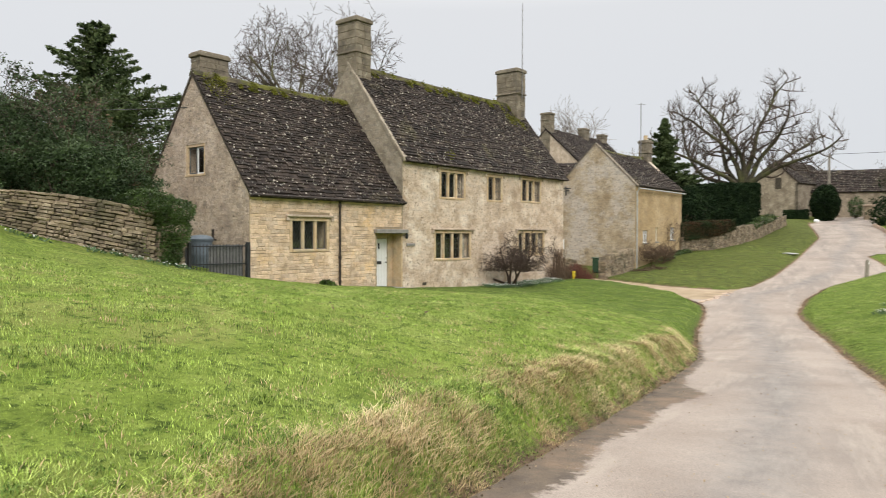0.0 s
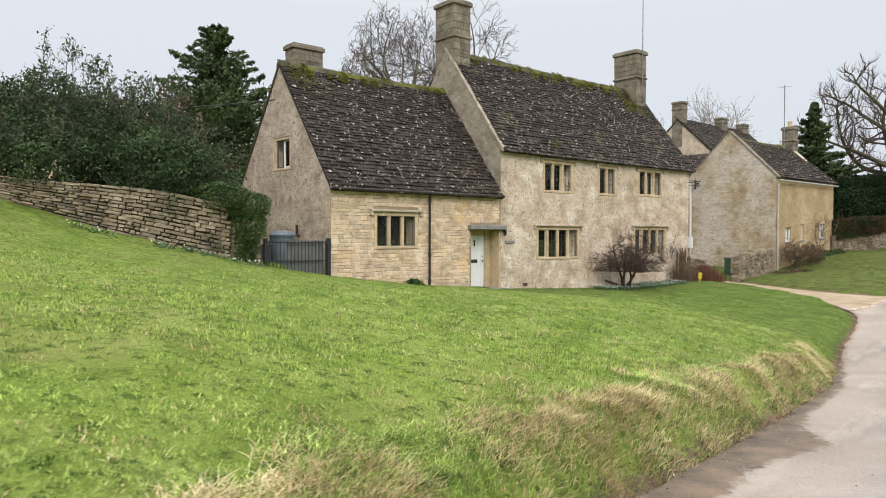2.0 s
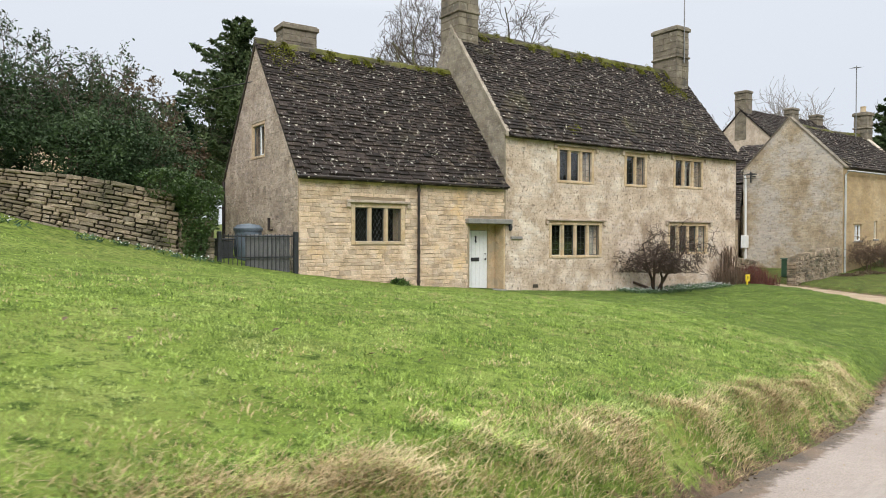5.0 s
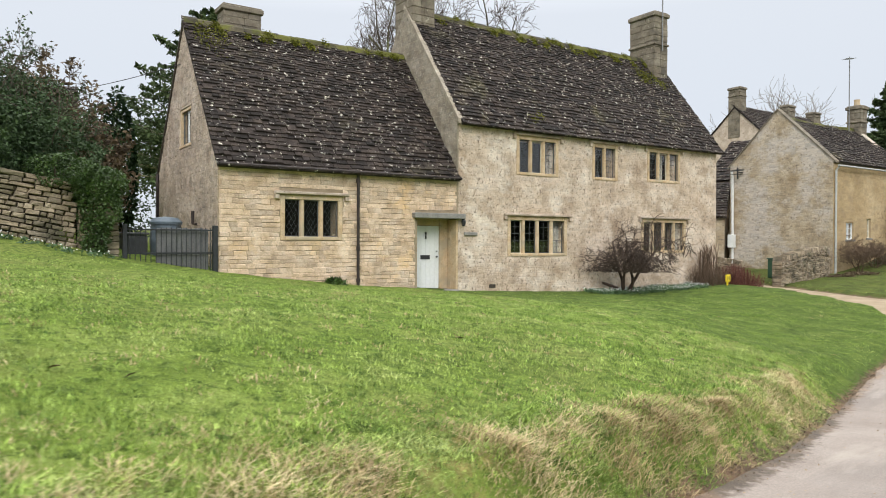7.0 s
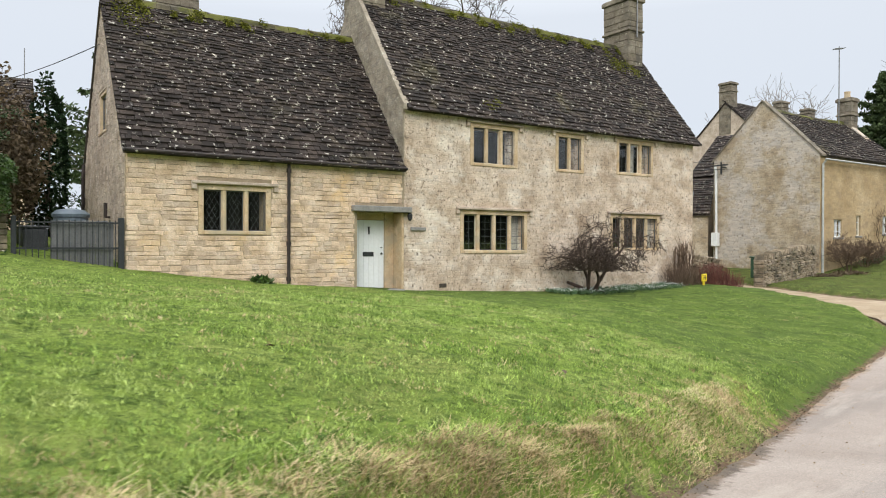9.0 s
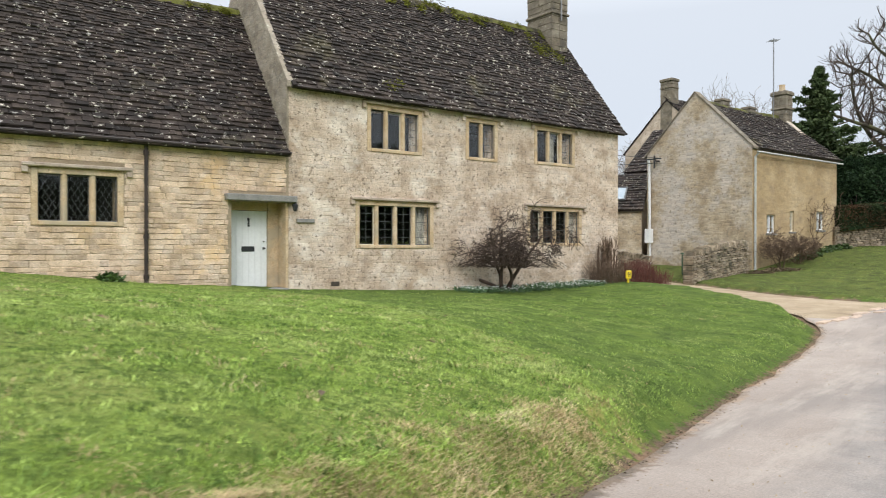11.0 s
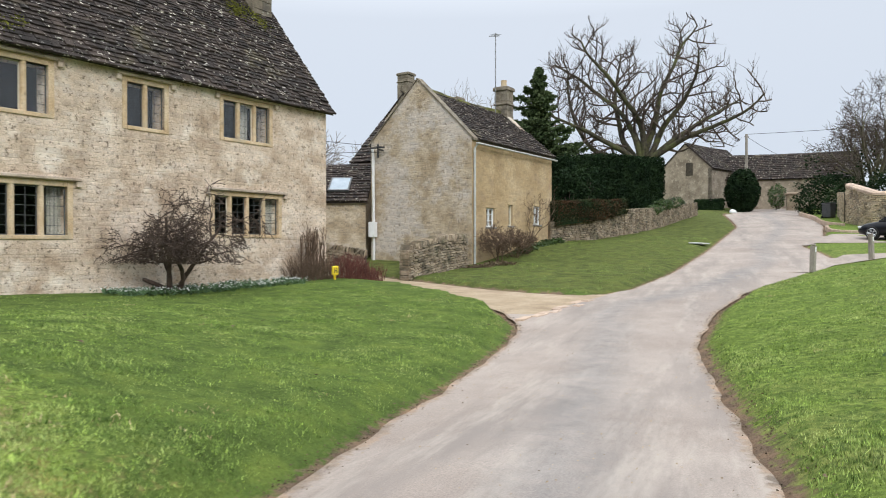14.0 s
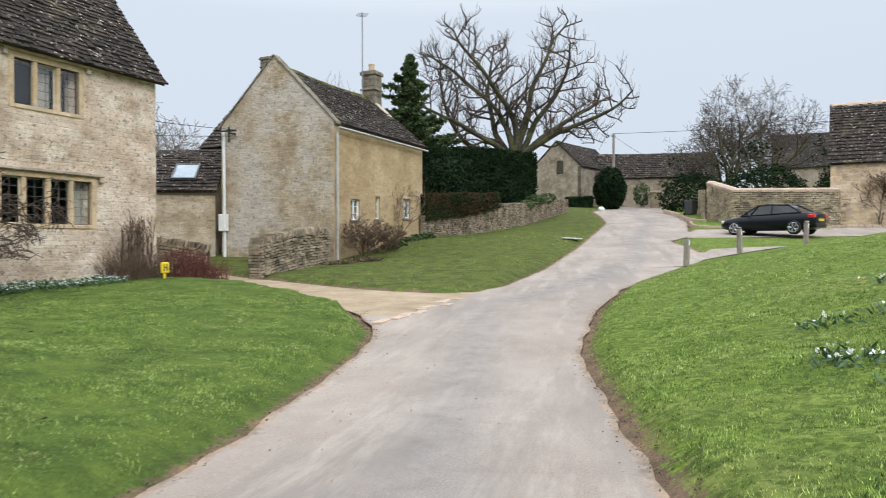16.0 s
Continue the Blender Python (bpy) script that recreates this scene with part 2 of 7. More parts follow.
LEAF_DARK = material("dark_evergreen_leaf", [(0.025, 0.049, 0.02), (0.047, 0.083, 0.034), (0.085, 0.13, 0.06)], 1.1, 8, 0.6, 0, spec=0.25, spread=0.45)
LEAF_YEW = material("yew_needles", [(0.007, 0.018, 0.008), (0.014, 0.03, 0.012), (0.026, 0.048, 0.019)], 1.4, 8, 0.8, 0, spec=0.1, spread=0.4)
LEAF_IVY = material("ivy_leaf", [(0.026, 0.054, 0.013), (0.05, 0.095, 0.023), (0.09, 0.15, 0.04)], 1.6, 8, 0.42, 0, spec=0.4, spread=0.45)
LEAF_CONIFER = material("conifer_needles", [(0.036, 0.06, 0.025), (0.066, 0.1, 0.04), (0.115, 0.152, 0.066)], 1.2, 8, 0.75, 0, spec=0.2, spread=0.4)
TRIM_BROWN = material("clipped_hedge_top", [(0.03, 0.026, 0.014), (0.065, 0.042, 0.024), (0.115, 0.066, 0.038)], 1.6, 10, 0.85, 0, spec=0.1, spread=0.35, patch=(0.03, 0.045, 0.02), patch_scale=0.9, patch_at=(0.45, 0.6))
LEAF_BROWN = material("dull_brown_leaf", [(0.065, 0.05, 0.03), (0.115, 0.085, 0.052), (0.165, 0.122, 0.075)], 1.2, 10, 0.8, 0, spread=0.35)
MOSS = material("yellow_green_moss", [(0.10, 0.105, 0.02), (0.16, 0.17, 0.03), (0.22, 0.22, 0.05)], 4, 20, 0.95, 0, spec=0.1, spread=0.4)
PETAL = material("white_petals", [(0.74, 0.76, 0.74), (0.84, 0.85, 0.84)], 6, 30, 0.7, 0, grit=0.15)
STEM_GREEN = material("snowdrop_leaf", [(0.05, 0.10, 0.045), (0.09, 0.16, 0.07)], 4, 20, 0.6, 0, spread=0.3)
GLASS = glass_material("window_glass", (0.92, 0.95, 0.95))
# near-black room colour: the dimness behind the windows is put into it
ROOM_SHADE = material("room_shade_colour", [(0.03, 0.027, 0.023), (0.05, 0.045, 0.04)], 2, 20, 0.95, 0)
CURTAIN = material("pale_curtain", [(0.35, 0.33, 0.29), (0.48, 0.45, 0.40)], 6, 30, 0.9, 0.1)
GREEN_BIN = material("green_plastic", [(0.03, 0.075, 0.045), (0.045, 0.10, 0.06)], 4, 30, 0.5, 0.1, grit=0.15)
# opaque skylight pane; its blue-grey base is a painted sky reflection
SKY_PANE = material("sky_coloured_pane", [(0.20, 0.26, 0.32), (0.30, 0.36, 0.42)], 2, 10, 0.08, 0, spec=0.7, grit=0.15)
GREY_BOARD = material("grey_painted_boards", [(0.13, 0.132, 0.138), (0.19, 0.19, 0.195)], 4, 40, 0.7, 0.2)
GREY_BIN = material("dark_grey_plastic", [(0.055, 0.057, 0.062), (0.085, 0.087, 0.093)], 4, 30, 0.55, 0.1)
BLUE_PLASTIC = material("slate_blue_plastic", [(0.10, 0.13, 0.16), (0.15, 0.185, 0.22)], 4, 30, 0.5, 0.1, grit=0.15)
WHITE_PLASTIC = material("white_meter_box", [(0.70, 0.71, 0.71), (0.78, 0.79, 0.79)], 4, 30, 0.5, 0.05, grit=0.15)
GREY_PIPE = material("pale_grey_pipe", [(0.40, 0.41, 0.40), (0.52, 0.53, 0.52)], 4, 30, 0.6, 0.1)
STEEL = material("dull_steel", [(0.20, 0.20, 0.205), (0.28, 0.28, 0.285)], 6, 40, 0.5, 0.1, metal=0.6)
YELLOW = material("yellow_plastic", [(0.70, 0.50, 0.02), (0.80, 0.60, 0.04)], 4, 30, 0.5, 0.05, grit=0.15)
CAR_PAINT = material("black_blue_car_paint", [(0.004, 0.005, 0.009), (0.007, 0.009, 0.014)], 2, 10, 0.28, 0, spec=0.25, grit=0.15)
RUBBER = material("black_rubber", [(0.015, 0.015, 0.015), (0.03, 0.03, 0.03)], 8, 50, 0.9, 0.2)
ALLOY = material("silver_alloy", [(0.42, 0.43, 0.45), (0.55, 0.56, 0.58)], 5, 30, 0.3, 0, metal=0.8)
TAIL_RED = material("red_lamp_plastic", [(0.45, 0.015, 0.02), (0.55, 0.03, 0.03)], 5, 30, 0.2, 0, spec=0.6, grit=0.15)
CLEAR_LAMP = material("clear_lamp_plastic", [(0.55, 0.57, 0.60), (0.68, 0.70, 0.72)], 5, 30, 0.15, 0, spec=0.6, grit=0.15)
CAR_GLASS = material("tinted_car_glass", [(0.008, 0.009, 0.010), (0.014, 0.016, 0.018)], 3, 10, 0.08, 0, spec=0.45, grit=0.15)
PLATE = material("yellow_plate", [(0.62, 0.45, 0.04), (0.70, 0.52, 0.06)], 5, 30, 0.5, 0, grit=0.15)
KERB = material("buff_kerb_stone", [(0.416, 0.320, 0.251), (0.541, 0.427, 0.349)], 3, 30, 0.9, 0.3, spread=0.2)


# ---- building helpers ----
def part(name, bm, mat, parent=None, label="", smooth=False):
    """Link a bmesh as one mesh object under a thing or a part."""
    me = bpy.data.meshes.new(name)
    bm.normal_update()
    bm.to_mesh(me)
    bm.free()
    me.materials.append(mat)
    if smooth:
        for p in me.polygons:
            p.use_smooth = True
    ob = new(name, me)
    ob.parent = parent
    if label:
        tagged(ob, label)
    return ob


def mesh_part(name, verts, faces, mat, parent=None, label="", kind="", smooth=False):
    """Link numpy vertices and equal-sided faces as one mesh object."""
    verts, faces = np.asarray(verts, dtype=np.float32), np.asarray(faces, dtype=np.int32)
    me = bpy.data.meshes.new(name)
    k = faces.shape[1]
    me.vertices.add(len(verts))
    me.vertices.foreach_set("co", verts.ravel())
    me.loops.add(faces.size)
    me.loops.foreach_set("vertex_index", faces.ravel())
    me.polygons.add(len(faces))
    me.polygons.foreach_set("loop_start", np.arange(0, faces.size, k, dtype=np.int32))
    me.polygons.foreach_set("loop_total", np.full(len(faces), k, dtype=np.int32))
    me.polygons.foreach_set("use_smooth", np.full(len(faces), bool(smooth)))
    me.update(calc_edges=True)
    me.materials.append(mat)
    ob = new(name, me)
    ob.parent = parent
    if label or kind:
        tagged(ob, label, kind=kind)
    return ob


def thing(name, m, label, category, group="", kind=""):
    """An Empty at a thing's base, which parents its parts."""
    ob = new(name)
    ob.matrix_world = m
    ob.empty_display_size = 0.3
    return tagged(ob, label, category, group, kind)


def box(bm, x0, x1, y0, y1, z0, z1, bevel=0.0, segments=1):
    """A box, its edges bevelled where asked, added to bm."""
    vs = [bm.verts.new((x, y, z)) for z in (z0, z1) for y in (y0, y1) for x in (x0, x1)]
    fs = [bm.faces.new([vs[i] for i in q]) for q in ((0, 2, 3, 1), (4, 5, 7, 6), (0, 1, 5, 4), (2, 6, 7, 3), (0, 4, 6, 2), (1, 3, 7, 5))]
    if bevel:
        es = {e for fc in fs for e in fc.edges}
        bmesh.ops.bevel(bm, geom=list(es), offset=bevel, segments=segments, affect="EDGES", profile=0.6)
    return vs


def boxes(*rows, bevel=0.0):
    bm = bmesh.new()
    for r in rows:
        box(bm, *r, bevel=bevel)
    return bm


def tube(bm, points, radii, sides=8, cap=True):
    """A tube along points, with a radius at each."""
    rings = []
    pts = [Vector(p) for p in points]
    for i, p in enumerate(pts):
        way = (pts[min(i + 1, len(pts) - 1)] - pts[max(i - 1, 0)]).normalized()
        side = way.cross(Vector((0.31, 0.17, 0.94)) if abs(way.z) < 0.9 else Vector((1, 0, 0))).normalized()
        up = way.cross(side)
        r = radii[i] if isinstance(radii, (list, tuple)) else radii
        rings.append([bm.verts.new(p + (side * math.cos(a) + up * math.sin(a)) * r) for a in [2 * math.pi * k / sides for k in range(sides)]])
    for a, b in zip(rings, rings[1:]):
        for k in range(sides):
            bm.faces.new((a[k], a[(k + 1) % sides], b[(k + 1) % sides], b[k]))
    if cap:
        bm.faces.new(rings[0])
        bm.faces.new(list(reversed(rings[-1])))
    return bm


def wall_mesh(u0, u1, z0, z1, openings, v0, v1, planes=()):
    """A thick wall in the u-z plane between v0 and v1 with openings cut through; planes (point, normal) trim its top."""
    us = sorted({u0, u1, *[a for o in openings for a in (o[0], o[1])]})
    zs = sorted({z0, z1, *[a for o in openings for a in (o[2], o[3])]})
    bm = bmesh.new()
    grid = {}

    def vert(u, v, z):
        key = (round(u, 4), round(v, 4), round(z, 4))
        if key not in grid:
            grid[key] = bm.verts.new((u, v, z))
        return grid[key]

    def solid(i, j):
        if not (0 <= i < len(us) - 1 and 0 <= j < len(zs) - 1):
            return False
        cu, cz = (us[i] + us[i + 1]) / 2, (zs[j] + zs[j + 1]) / 2
        return not any(o[0] < cu < o[1] and o[2] < cz < o[3] for o in openings)

    for i in range(len(us) - 1):
        for j in range(len(zs) - 1):
            if not solid(i, j):
                continue
            a, b, c, d = us[i], us[i + 1], zs[j], zs[j + 1]
            bm.faces.new([vert(a, v0, c), vert(b, v0, c), vert(b, v0, d), vert(a, v0, d)])
            bm.faces.new([vert(a, v1, c), vert(a, v1, d), vert(b, v1, d), vert(b, v1, c)])
            if not solid(i - 1, j):
                bm.faces.new([vert(a, v0, c), vert(a, v0, d), vert(a, v1, d), vert(a, v1, c)])
            if not solid(i + 1, j):
                bm.faces.new([vert(b, v0, c), vert(b, v1, c), vert(b, v1, d), vert(b, v0, d)])
            if not solid(i, j - 1):
                bm.faces.new([vert(a, v0, c), vert(a, v1, c), vert(b, v1, c), vert(b, v0, c)])
            if not solid(i, j + 1):
                bm.faces.new([vert(a, v0, d), vert(b, v0, d), vert(b, v1, d), vert(a, v1, d)])
    for point, normal in planes:
        cut = bmesh.ops.bisect_plane(bm, geom=bm.verts[:] + bm.edges[:] + bm.faces[:], plane_co=point, plane_no=normal, clear_outer=True)
        bmesh.ops.holes_fill(bm, edges=[e for e in cut["geom_cut"] if isinstance(e, bmesh.types.BMEdge)])
    return bm


# ---- pieces: stones and tiles that share a few meshes ----
def piece_meshes(name, count, mat, rng, jag=0.06, chamfer=0.16):
    """Unit stones, -0.5 to 0.5 wide (x) and high (z), front at y = -1, back at y = 0, with worn corners."""
    made = []
    for _ in range(count):
        vs = []
        for y, s in ((0.0, 1.0), (-0.6, 1.0), (-1.0, 1.0 - chamfer)):
            for cx, cz in ((-1, -1), (1, -1), (1, 1), (-1, 1)):
                jx, jz = rng.uniform(-jag, jag), rng.uniform(-jag, jag)
                vs.append((cx * 0.5 * s + jx * (y < 0), y * (1 + rng.uniform(-0.2, 0.1) * (y <= -1)), cz * 0.5 * s + jz * (y < 0)))
        fs = [(8, 9, 10, 11)]
        for r in (0, 4):
            for k in range(4):
                fs.append((r + k, r + (k + 1) % 4, r + 4 + (k + 1) % 4, r + 4 + k))
        me = bpy.data.meshes.new(name)
        me.from_pydata(vs, [], fs)
        me.polygons.foreach_set("use_smooth", np.zeros(len(fs), dtype=bool))
        me.materials.append(mat)
        made.append((me, np.array(vs), np.array(fs)))
    return made


def lay_pieces(name, rest_name, slots, meshes, parent, near, limit=300):
    """slots: (matrix); the limit nearest to the plan's point near become objects, the others one mesh."""
    def gap(m):
        w = m.translation
        return (w.x - near[0]) ** 2 + (w.y - near[1]) ** 2 + (w.z - near[2]) ** 2
    order = sorted(range(len(slots)), key=lambda i: gap(slots[i]))
    rest_v, rest_f, base = [], [], 0
    for rank, i in enumerate(order):
        me, vs, fs = meshes[i % len(meshes)]
        if rank < limit:
            ob = new(name, me)
            ob.parent = parent
            ob.matrix_basis = slots[i]
        else:
            a = np.array(slots[i])
            rest_v.append(vs @ a[:3, :3].T + a[:3, 3])
            rest_f.append(fs + base)
            base += len(vs)
    if rest_v:
        mesh_part(rest_name, np.concatenate(rest_v), np.concatenate(rest_f), meshes[0][0].materials[0], parent, kind="stuff")


def coursed(rng, u0, u1, z0, z1, high, wide, skip, keep=lambda u, z: True):
    """Courses of stones: yields the centre, width and height of each stone that misses the openings in skip."""
    z = z0
    while z < z1 - 0.02:
        h = min(rng.uniform(*high), z1 - z)
        u = u0 + rng.uniform(-wide[1] * 0.5, 0)
        while u < u1:
            w = rng.uniform(*wide)
            a, b = max(u, u0), min(u + w, u1)
            for o in skip:
                if z + h > o[2] and z < o[3]:
                    if o[0] <= a < o[1]:
                        a = o[1]
                    if o[0] < b <= o[1]:
                        b = o[0]
            inside = any(a < o[0] and b > o[1] and z + h > o[2] and z < o[3] for o in skip)
            if b - a > 0.05 and not inside and keep((a + b) / 2, z + h / 2):
                yield (a + b) / 2, z + h / 2, b - a, h
            u += w
        z += h


def stone_slots(rng, stones, v, depth, gap=0.012, flip=False):
    """Poses of stones on the wall face at v (the face looks to -v), standing proud by up to depth."""
    out = []
    for u, z, w, h in stones:
        d = depth * rng.uniform(0.75, 1.3)
        out.append(Matrix.LocRotScale((u, v + 0.45 * depth, z), Euler((0, rng.uniform(-0.03, 0.03), 0)), (max(0.03, w - gap), d, max(0.03, h - gap))))
    return out


def roof_slots(rng, u0, u1, v_eave, z_eave, v_ridge, z_ridge, first=0.175, last=0.085, verge=None):
    """Poses of stone tiles in diminishing courses up one slope; x along the eave, z up the slope."""
    run = math.hypot(v_ridge - v_eave, z_ridge - z_eave)
    tilt = math.atan2(z_ridge - z_eave, abs(v_ridge - v_eave))
    sign = 1 if v_ridge > v_eave else -1
    out, d = [], 0.0
    while d < run:
        k = d / run
        h = first + (last - first) * k
        u = u0 + rng.uniform(-0.25, 0)
        lo, hi = (u0, u1)
        while u < hi:
            w = rng.choice((0.6, 0.8, 1.0, 1.25, 1.5)) * rng.uniform(0.85, 1.15) * (0.24 - 0.07 * k)
            a, b = max(u, lo), min(u + w, hi)
            if b - a > 0.05:
                mid = d + h * 0.7
                v = v_eave + sign * math.cos(tilt) * mid
                z = z_eave + math.sin(tilt) * mid + 0.03
                lean = -(math.pi / 2 - tilt) - 0.19
                turn = Euler((lean + rng.uniform(-0.012, 0.012), rng.uniform(-0.02, 0.02), 0)).to_matrix().to_4x4()
                if sign < 0:
                    turn = Euler((0, 0, math.pi)).to_matrix().to_4x4() @ turn
                sc = Matrix.Diagonal((b - a - 0.008, 0.042 * rng.uniform(0.6, 1.5), h * 1.5 * rng.uniform(0.95, 1.07), 1))
                sag = -0.05 * math.sin(math.pi * (u - u0) / (u1 - u0)) * (0.3 + k)
                out.append(Matrix.Translation(((a + b) / 2, v, z + sag)) @ turn @ sc)
            u += w
        d += h
    return out


# ---- ground ----
AX, AY = 0.447, 0.894


def sn(x, y):
    return AX * x + AY * y, -AY * x + AX * y


def xy(s, n):
    return AX * s - AY * n, AY * s + AX * n


def road_z(s):
    return np.interp(s, (-60, 0, 8.6, 13, 20, 26, 30, 38.4, 45, 55, 75, 97, 130, 400), (2.5, 0.05, -0.53, -0.78, -1.26, -1.42, -1.38, -0.97, -0.55, 0.35, 2.3, 4.1, 5.0, 9.0))


def smooth(a):
    a = np.clip(a, 0, 1)
    return a * a * (3 - 2 * a)


def left_edge(s):
    return np.interp(s, (-60, 4, 12, 16, 20, 24, 30, 32, 34, 36.3, 38.2, 39.8, 43.7, 51.7, 67.8, 84, 93, 130), (2.6, 2.1, 1.85, 1.9, 2.4, 2.85, 3.3, 3.6, 4.5, 4.5, 2.8, 2.1, 1.4, 0.3, -1.5, -0.8, -3.0, -10.0))


def right_edge(s):
    return np.interp(s, (-60, 13, 21, 25, 28.6, 31, 35.2, 39.4, 44.3, 48, 52, 55, 59, 68.8, 79, 93, 130), (-1.4, -1.25, -0.85, -0.5, -0.1, 0.1, -0.2, -1.0, -3.0, -4.6, -4.4, -4.0, -5.3, -6.6, -6.5, -7.5, -14.0))


LAWN = (-0.6885246, 0.0319148, 0.3950962, -0.0050193, -0.0073014, -0.0274642, 3.4e-06, 0.0005891, -0.0007881, 0.0013127)


def lawn_z(s, n):
    s, n = np.clip(s, 3.0, 37.0), np.clip(n, 2.2, 19.0)
    terms = (1.0, s, n, s * s, s * n, n * n, s ** 3, s * s * n, s * n * n, n ** 3)
    z = sum(c * t for c, t in zip(LAWN, terms))
    floor = road_z(s) + 0.10 + 0.04 * (n - 2.2)
    k = 0.3
    return np.maximum(z, floor) + k * np.exp(-np.abs(z - floor) / k) * 0.35


def drive_part(s, n):
    """1 on the gravel drive, falling to 0 over its edges."""
    near = np.interp(s, (33, 34.6, 36.3, 38, 40.5, 44, 60), (3.9, 5.0, 7.0, 9.7, 12.5, 16.0, 34))
    far = np.interp(s, (33, 38.0, 38.6, 40, 41.8, 45.5, 60), (2.0, 3.6, 6.0, 8.6, 11.6, 15.0, 29))
    return smooth((np.minimum(near - n, n - far) + 0.35) / 0.4) * smooth((s - 32.6) / 0.6)


def mown(s, n):
    """1 on the mown lawn before the cottage, 0 on the rough grass; the two meet along a clear line."""
    edge = np.interp(n, (2.3, 3.0, 4.6, 6.6, 8.4, 10.8, 13.6), (20.2, 20.7, 21.6, 22.3, 22.9, 23.8, 24.2))
    return smooth((s - edge + 0.2) / 0.4)


def ground_z(x, y):
    """The turf's height, with the low bank beside the lane and the mound across it."""
    s, n = sn(x, y)
    zr = road_z(s)
    near = lawn_z(s, n)
    far = zr + 0.12 + 0.045 * np.clip(n - left_edge(s), 0, 9) * smooth((s - 46) / 6)
    left = near + (far - near) * smooth((s - 36.5) / 4.5)
    rise = np.clip((n - left_edge(s)) / (0.5 + 0.25 * smooth((s - 15) / 4)), 0, 1)
    zl = zr - 0.05 + (left - zr + 0.05) * smooth(rise)
    zl = zl + (zr - 0.05 - zl) * drive_part(s, n)
    off = np.clip(right_edge(s) - n, 0, None)
    mound = 0.17 * np.clip(off, 0, 9) * (1 - smooth((s - 45) / 7))
    zR = zr - 0.05 + 0.17 * smooth(off / 0.5) + mound
    return np.where(n > left_edge(s), zl, np.where(n < right_edge(s), zR, zr - 0.05))


def bump_z(x, y):
    """Small unevenness of the turf, and tussocky lumps along the bank's lip."""
    s, n = sn(x, y)
    gl, gr = n - left_edge(s), right_edge(s) - n
    turf = np.clip(np.where(gl > 0, gl, np.where(gr > 0, gr, 0.0)), 0, 1)
    fine = np.array([noise.fractal(Vector((a * 0.9, b * 0.9, 0.0)), 1.0, 2.0, 4) for a, b in zip(np.ravel(x), np.ravel(y))]).reshape(np.shape(x))
    lip = np.exp(-((gl - 0.5) / 0.3) ** 2) * smooth((s + 2) / 3) * (1 - smooth((s - 18) / 2)) * (gl > 0)
    big = np.array([noise.noise(Vector((a * 2.3, b * 2.3, 5.0))) for a, b in zip(np.ravel(x), np.ravel(y))]).reshape(np.shape(x))
    return 0.035 * fine * turf + 0.09 * big * lip


def graded(lo, hi, step, far, grow=1.18):
    """Grid lines, even between lo and hi and ever wider out to far on both sides."""
    mid = list(np.arange(lo, hi + 1e-6, step))
    d, a, b, pre, post = step, lo, hi, [], []
    while a > -far or b < far:
        d *= grow
        if a > -far:
            a -= d
            pre.append(a)
        if b < far:
            b += d
            post.append(b)
    return np.array(pre[::-1] + mid + post)


gs, gn = graded(0, 62, 0.3, 900), graded(-14, 20, 0.16, 900)
S, N = np.meshgrid(gs, gn, indexing="ij")
GX, GY = xy(S, N)
GZ = ground_z(GX, GY)
GZ = GZ + bump_z(GX, GY)
gv = np.stack([GX, GY, GZ], -1).reshape(-1, 3)
c0, c1 = len(gs), len(gn)
ii, jj = np.meshgrid(np.arange(c0 - 1), np.arange(c1 - 1), indexing="ij")
a0 = (ii * c1 + jj).ravel()
ground = mesh_part("ground", gv, np.stack([a0, a0 + c1, a0 + c1 + 1, a0 + 1], 1), GRASS_GROUND, smooth=True)
tagged(ground, "short green winter turf with dry straw patches along the lane", "grass", kind="structure")
dl, dr = N - left_edge(S), right_edge(S) - N
bare = np.where(dl > 0, 1.0 - dl / (0.34 - 0.04 * smooth((S - 17) / 4)), np.where(dr > 0, 1.0 - dr / 0.36, 1.0))
bare = np.maximum(bare, drive_part(S, N))
bank_on = smooth((S + 4) / 3) * (1 - smooth((S - 19) / 5))
dry = np.where(dl > 0, np.exp(-((dl - 0.6) / 0.4) ** 2) * bank_on * 0.5, 0)
lawn = mown(S, N)
lush = np.maximum(lawn, 0.42 * smooth((S - 6 + 0.5 * N) / 10))
lush = np.where(dr > 0, 0.5, lush)
edge_s = np.interp(N, (2.3, 6.6, 13.6), (20.2, 22.3, 24.2))
dry = np.maximum(dry, 0.5 * np.exp(-((S - edge_s + 0.3) / 0.4) ** 2) * (dl > 0) * (N < 12))
dull = np.where(dl > 0, smooth((S - 37.5) / 1.5), 0)
for key, val in (("dirt", bare), ("straw", dry), ("lush", lush), ("dull", dull)):
    at_ = ground.data.attributes.new(key, "FLOAT", "POINT")
    at_.data.foreach_set("value", np.clip(val, -0.3, 1).astype(np.float32).ravel())


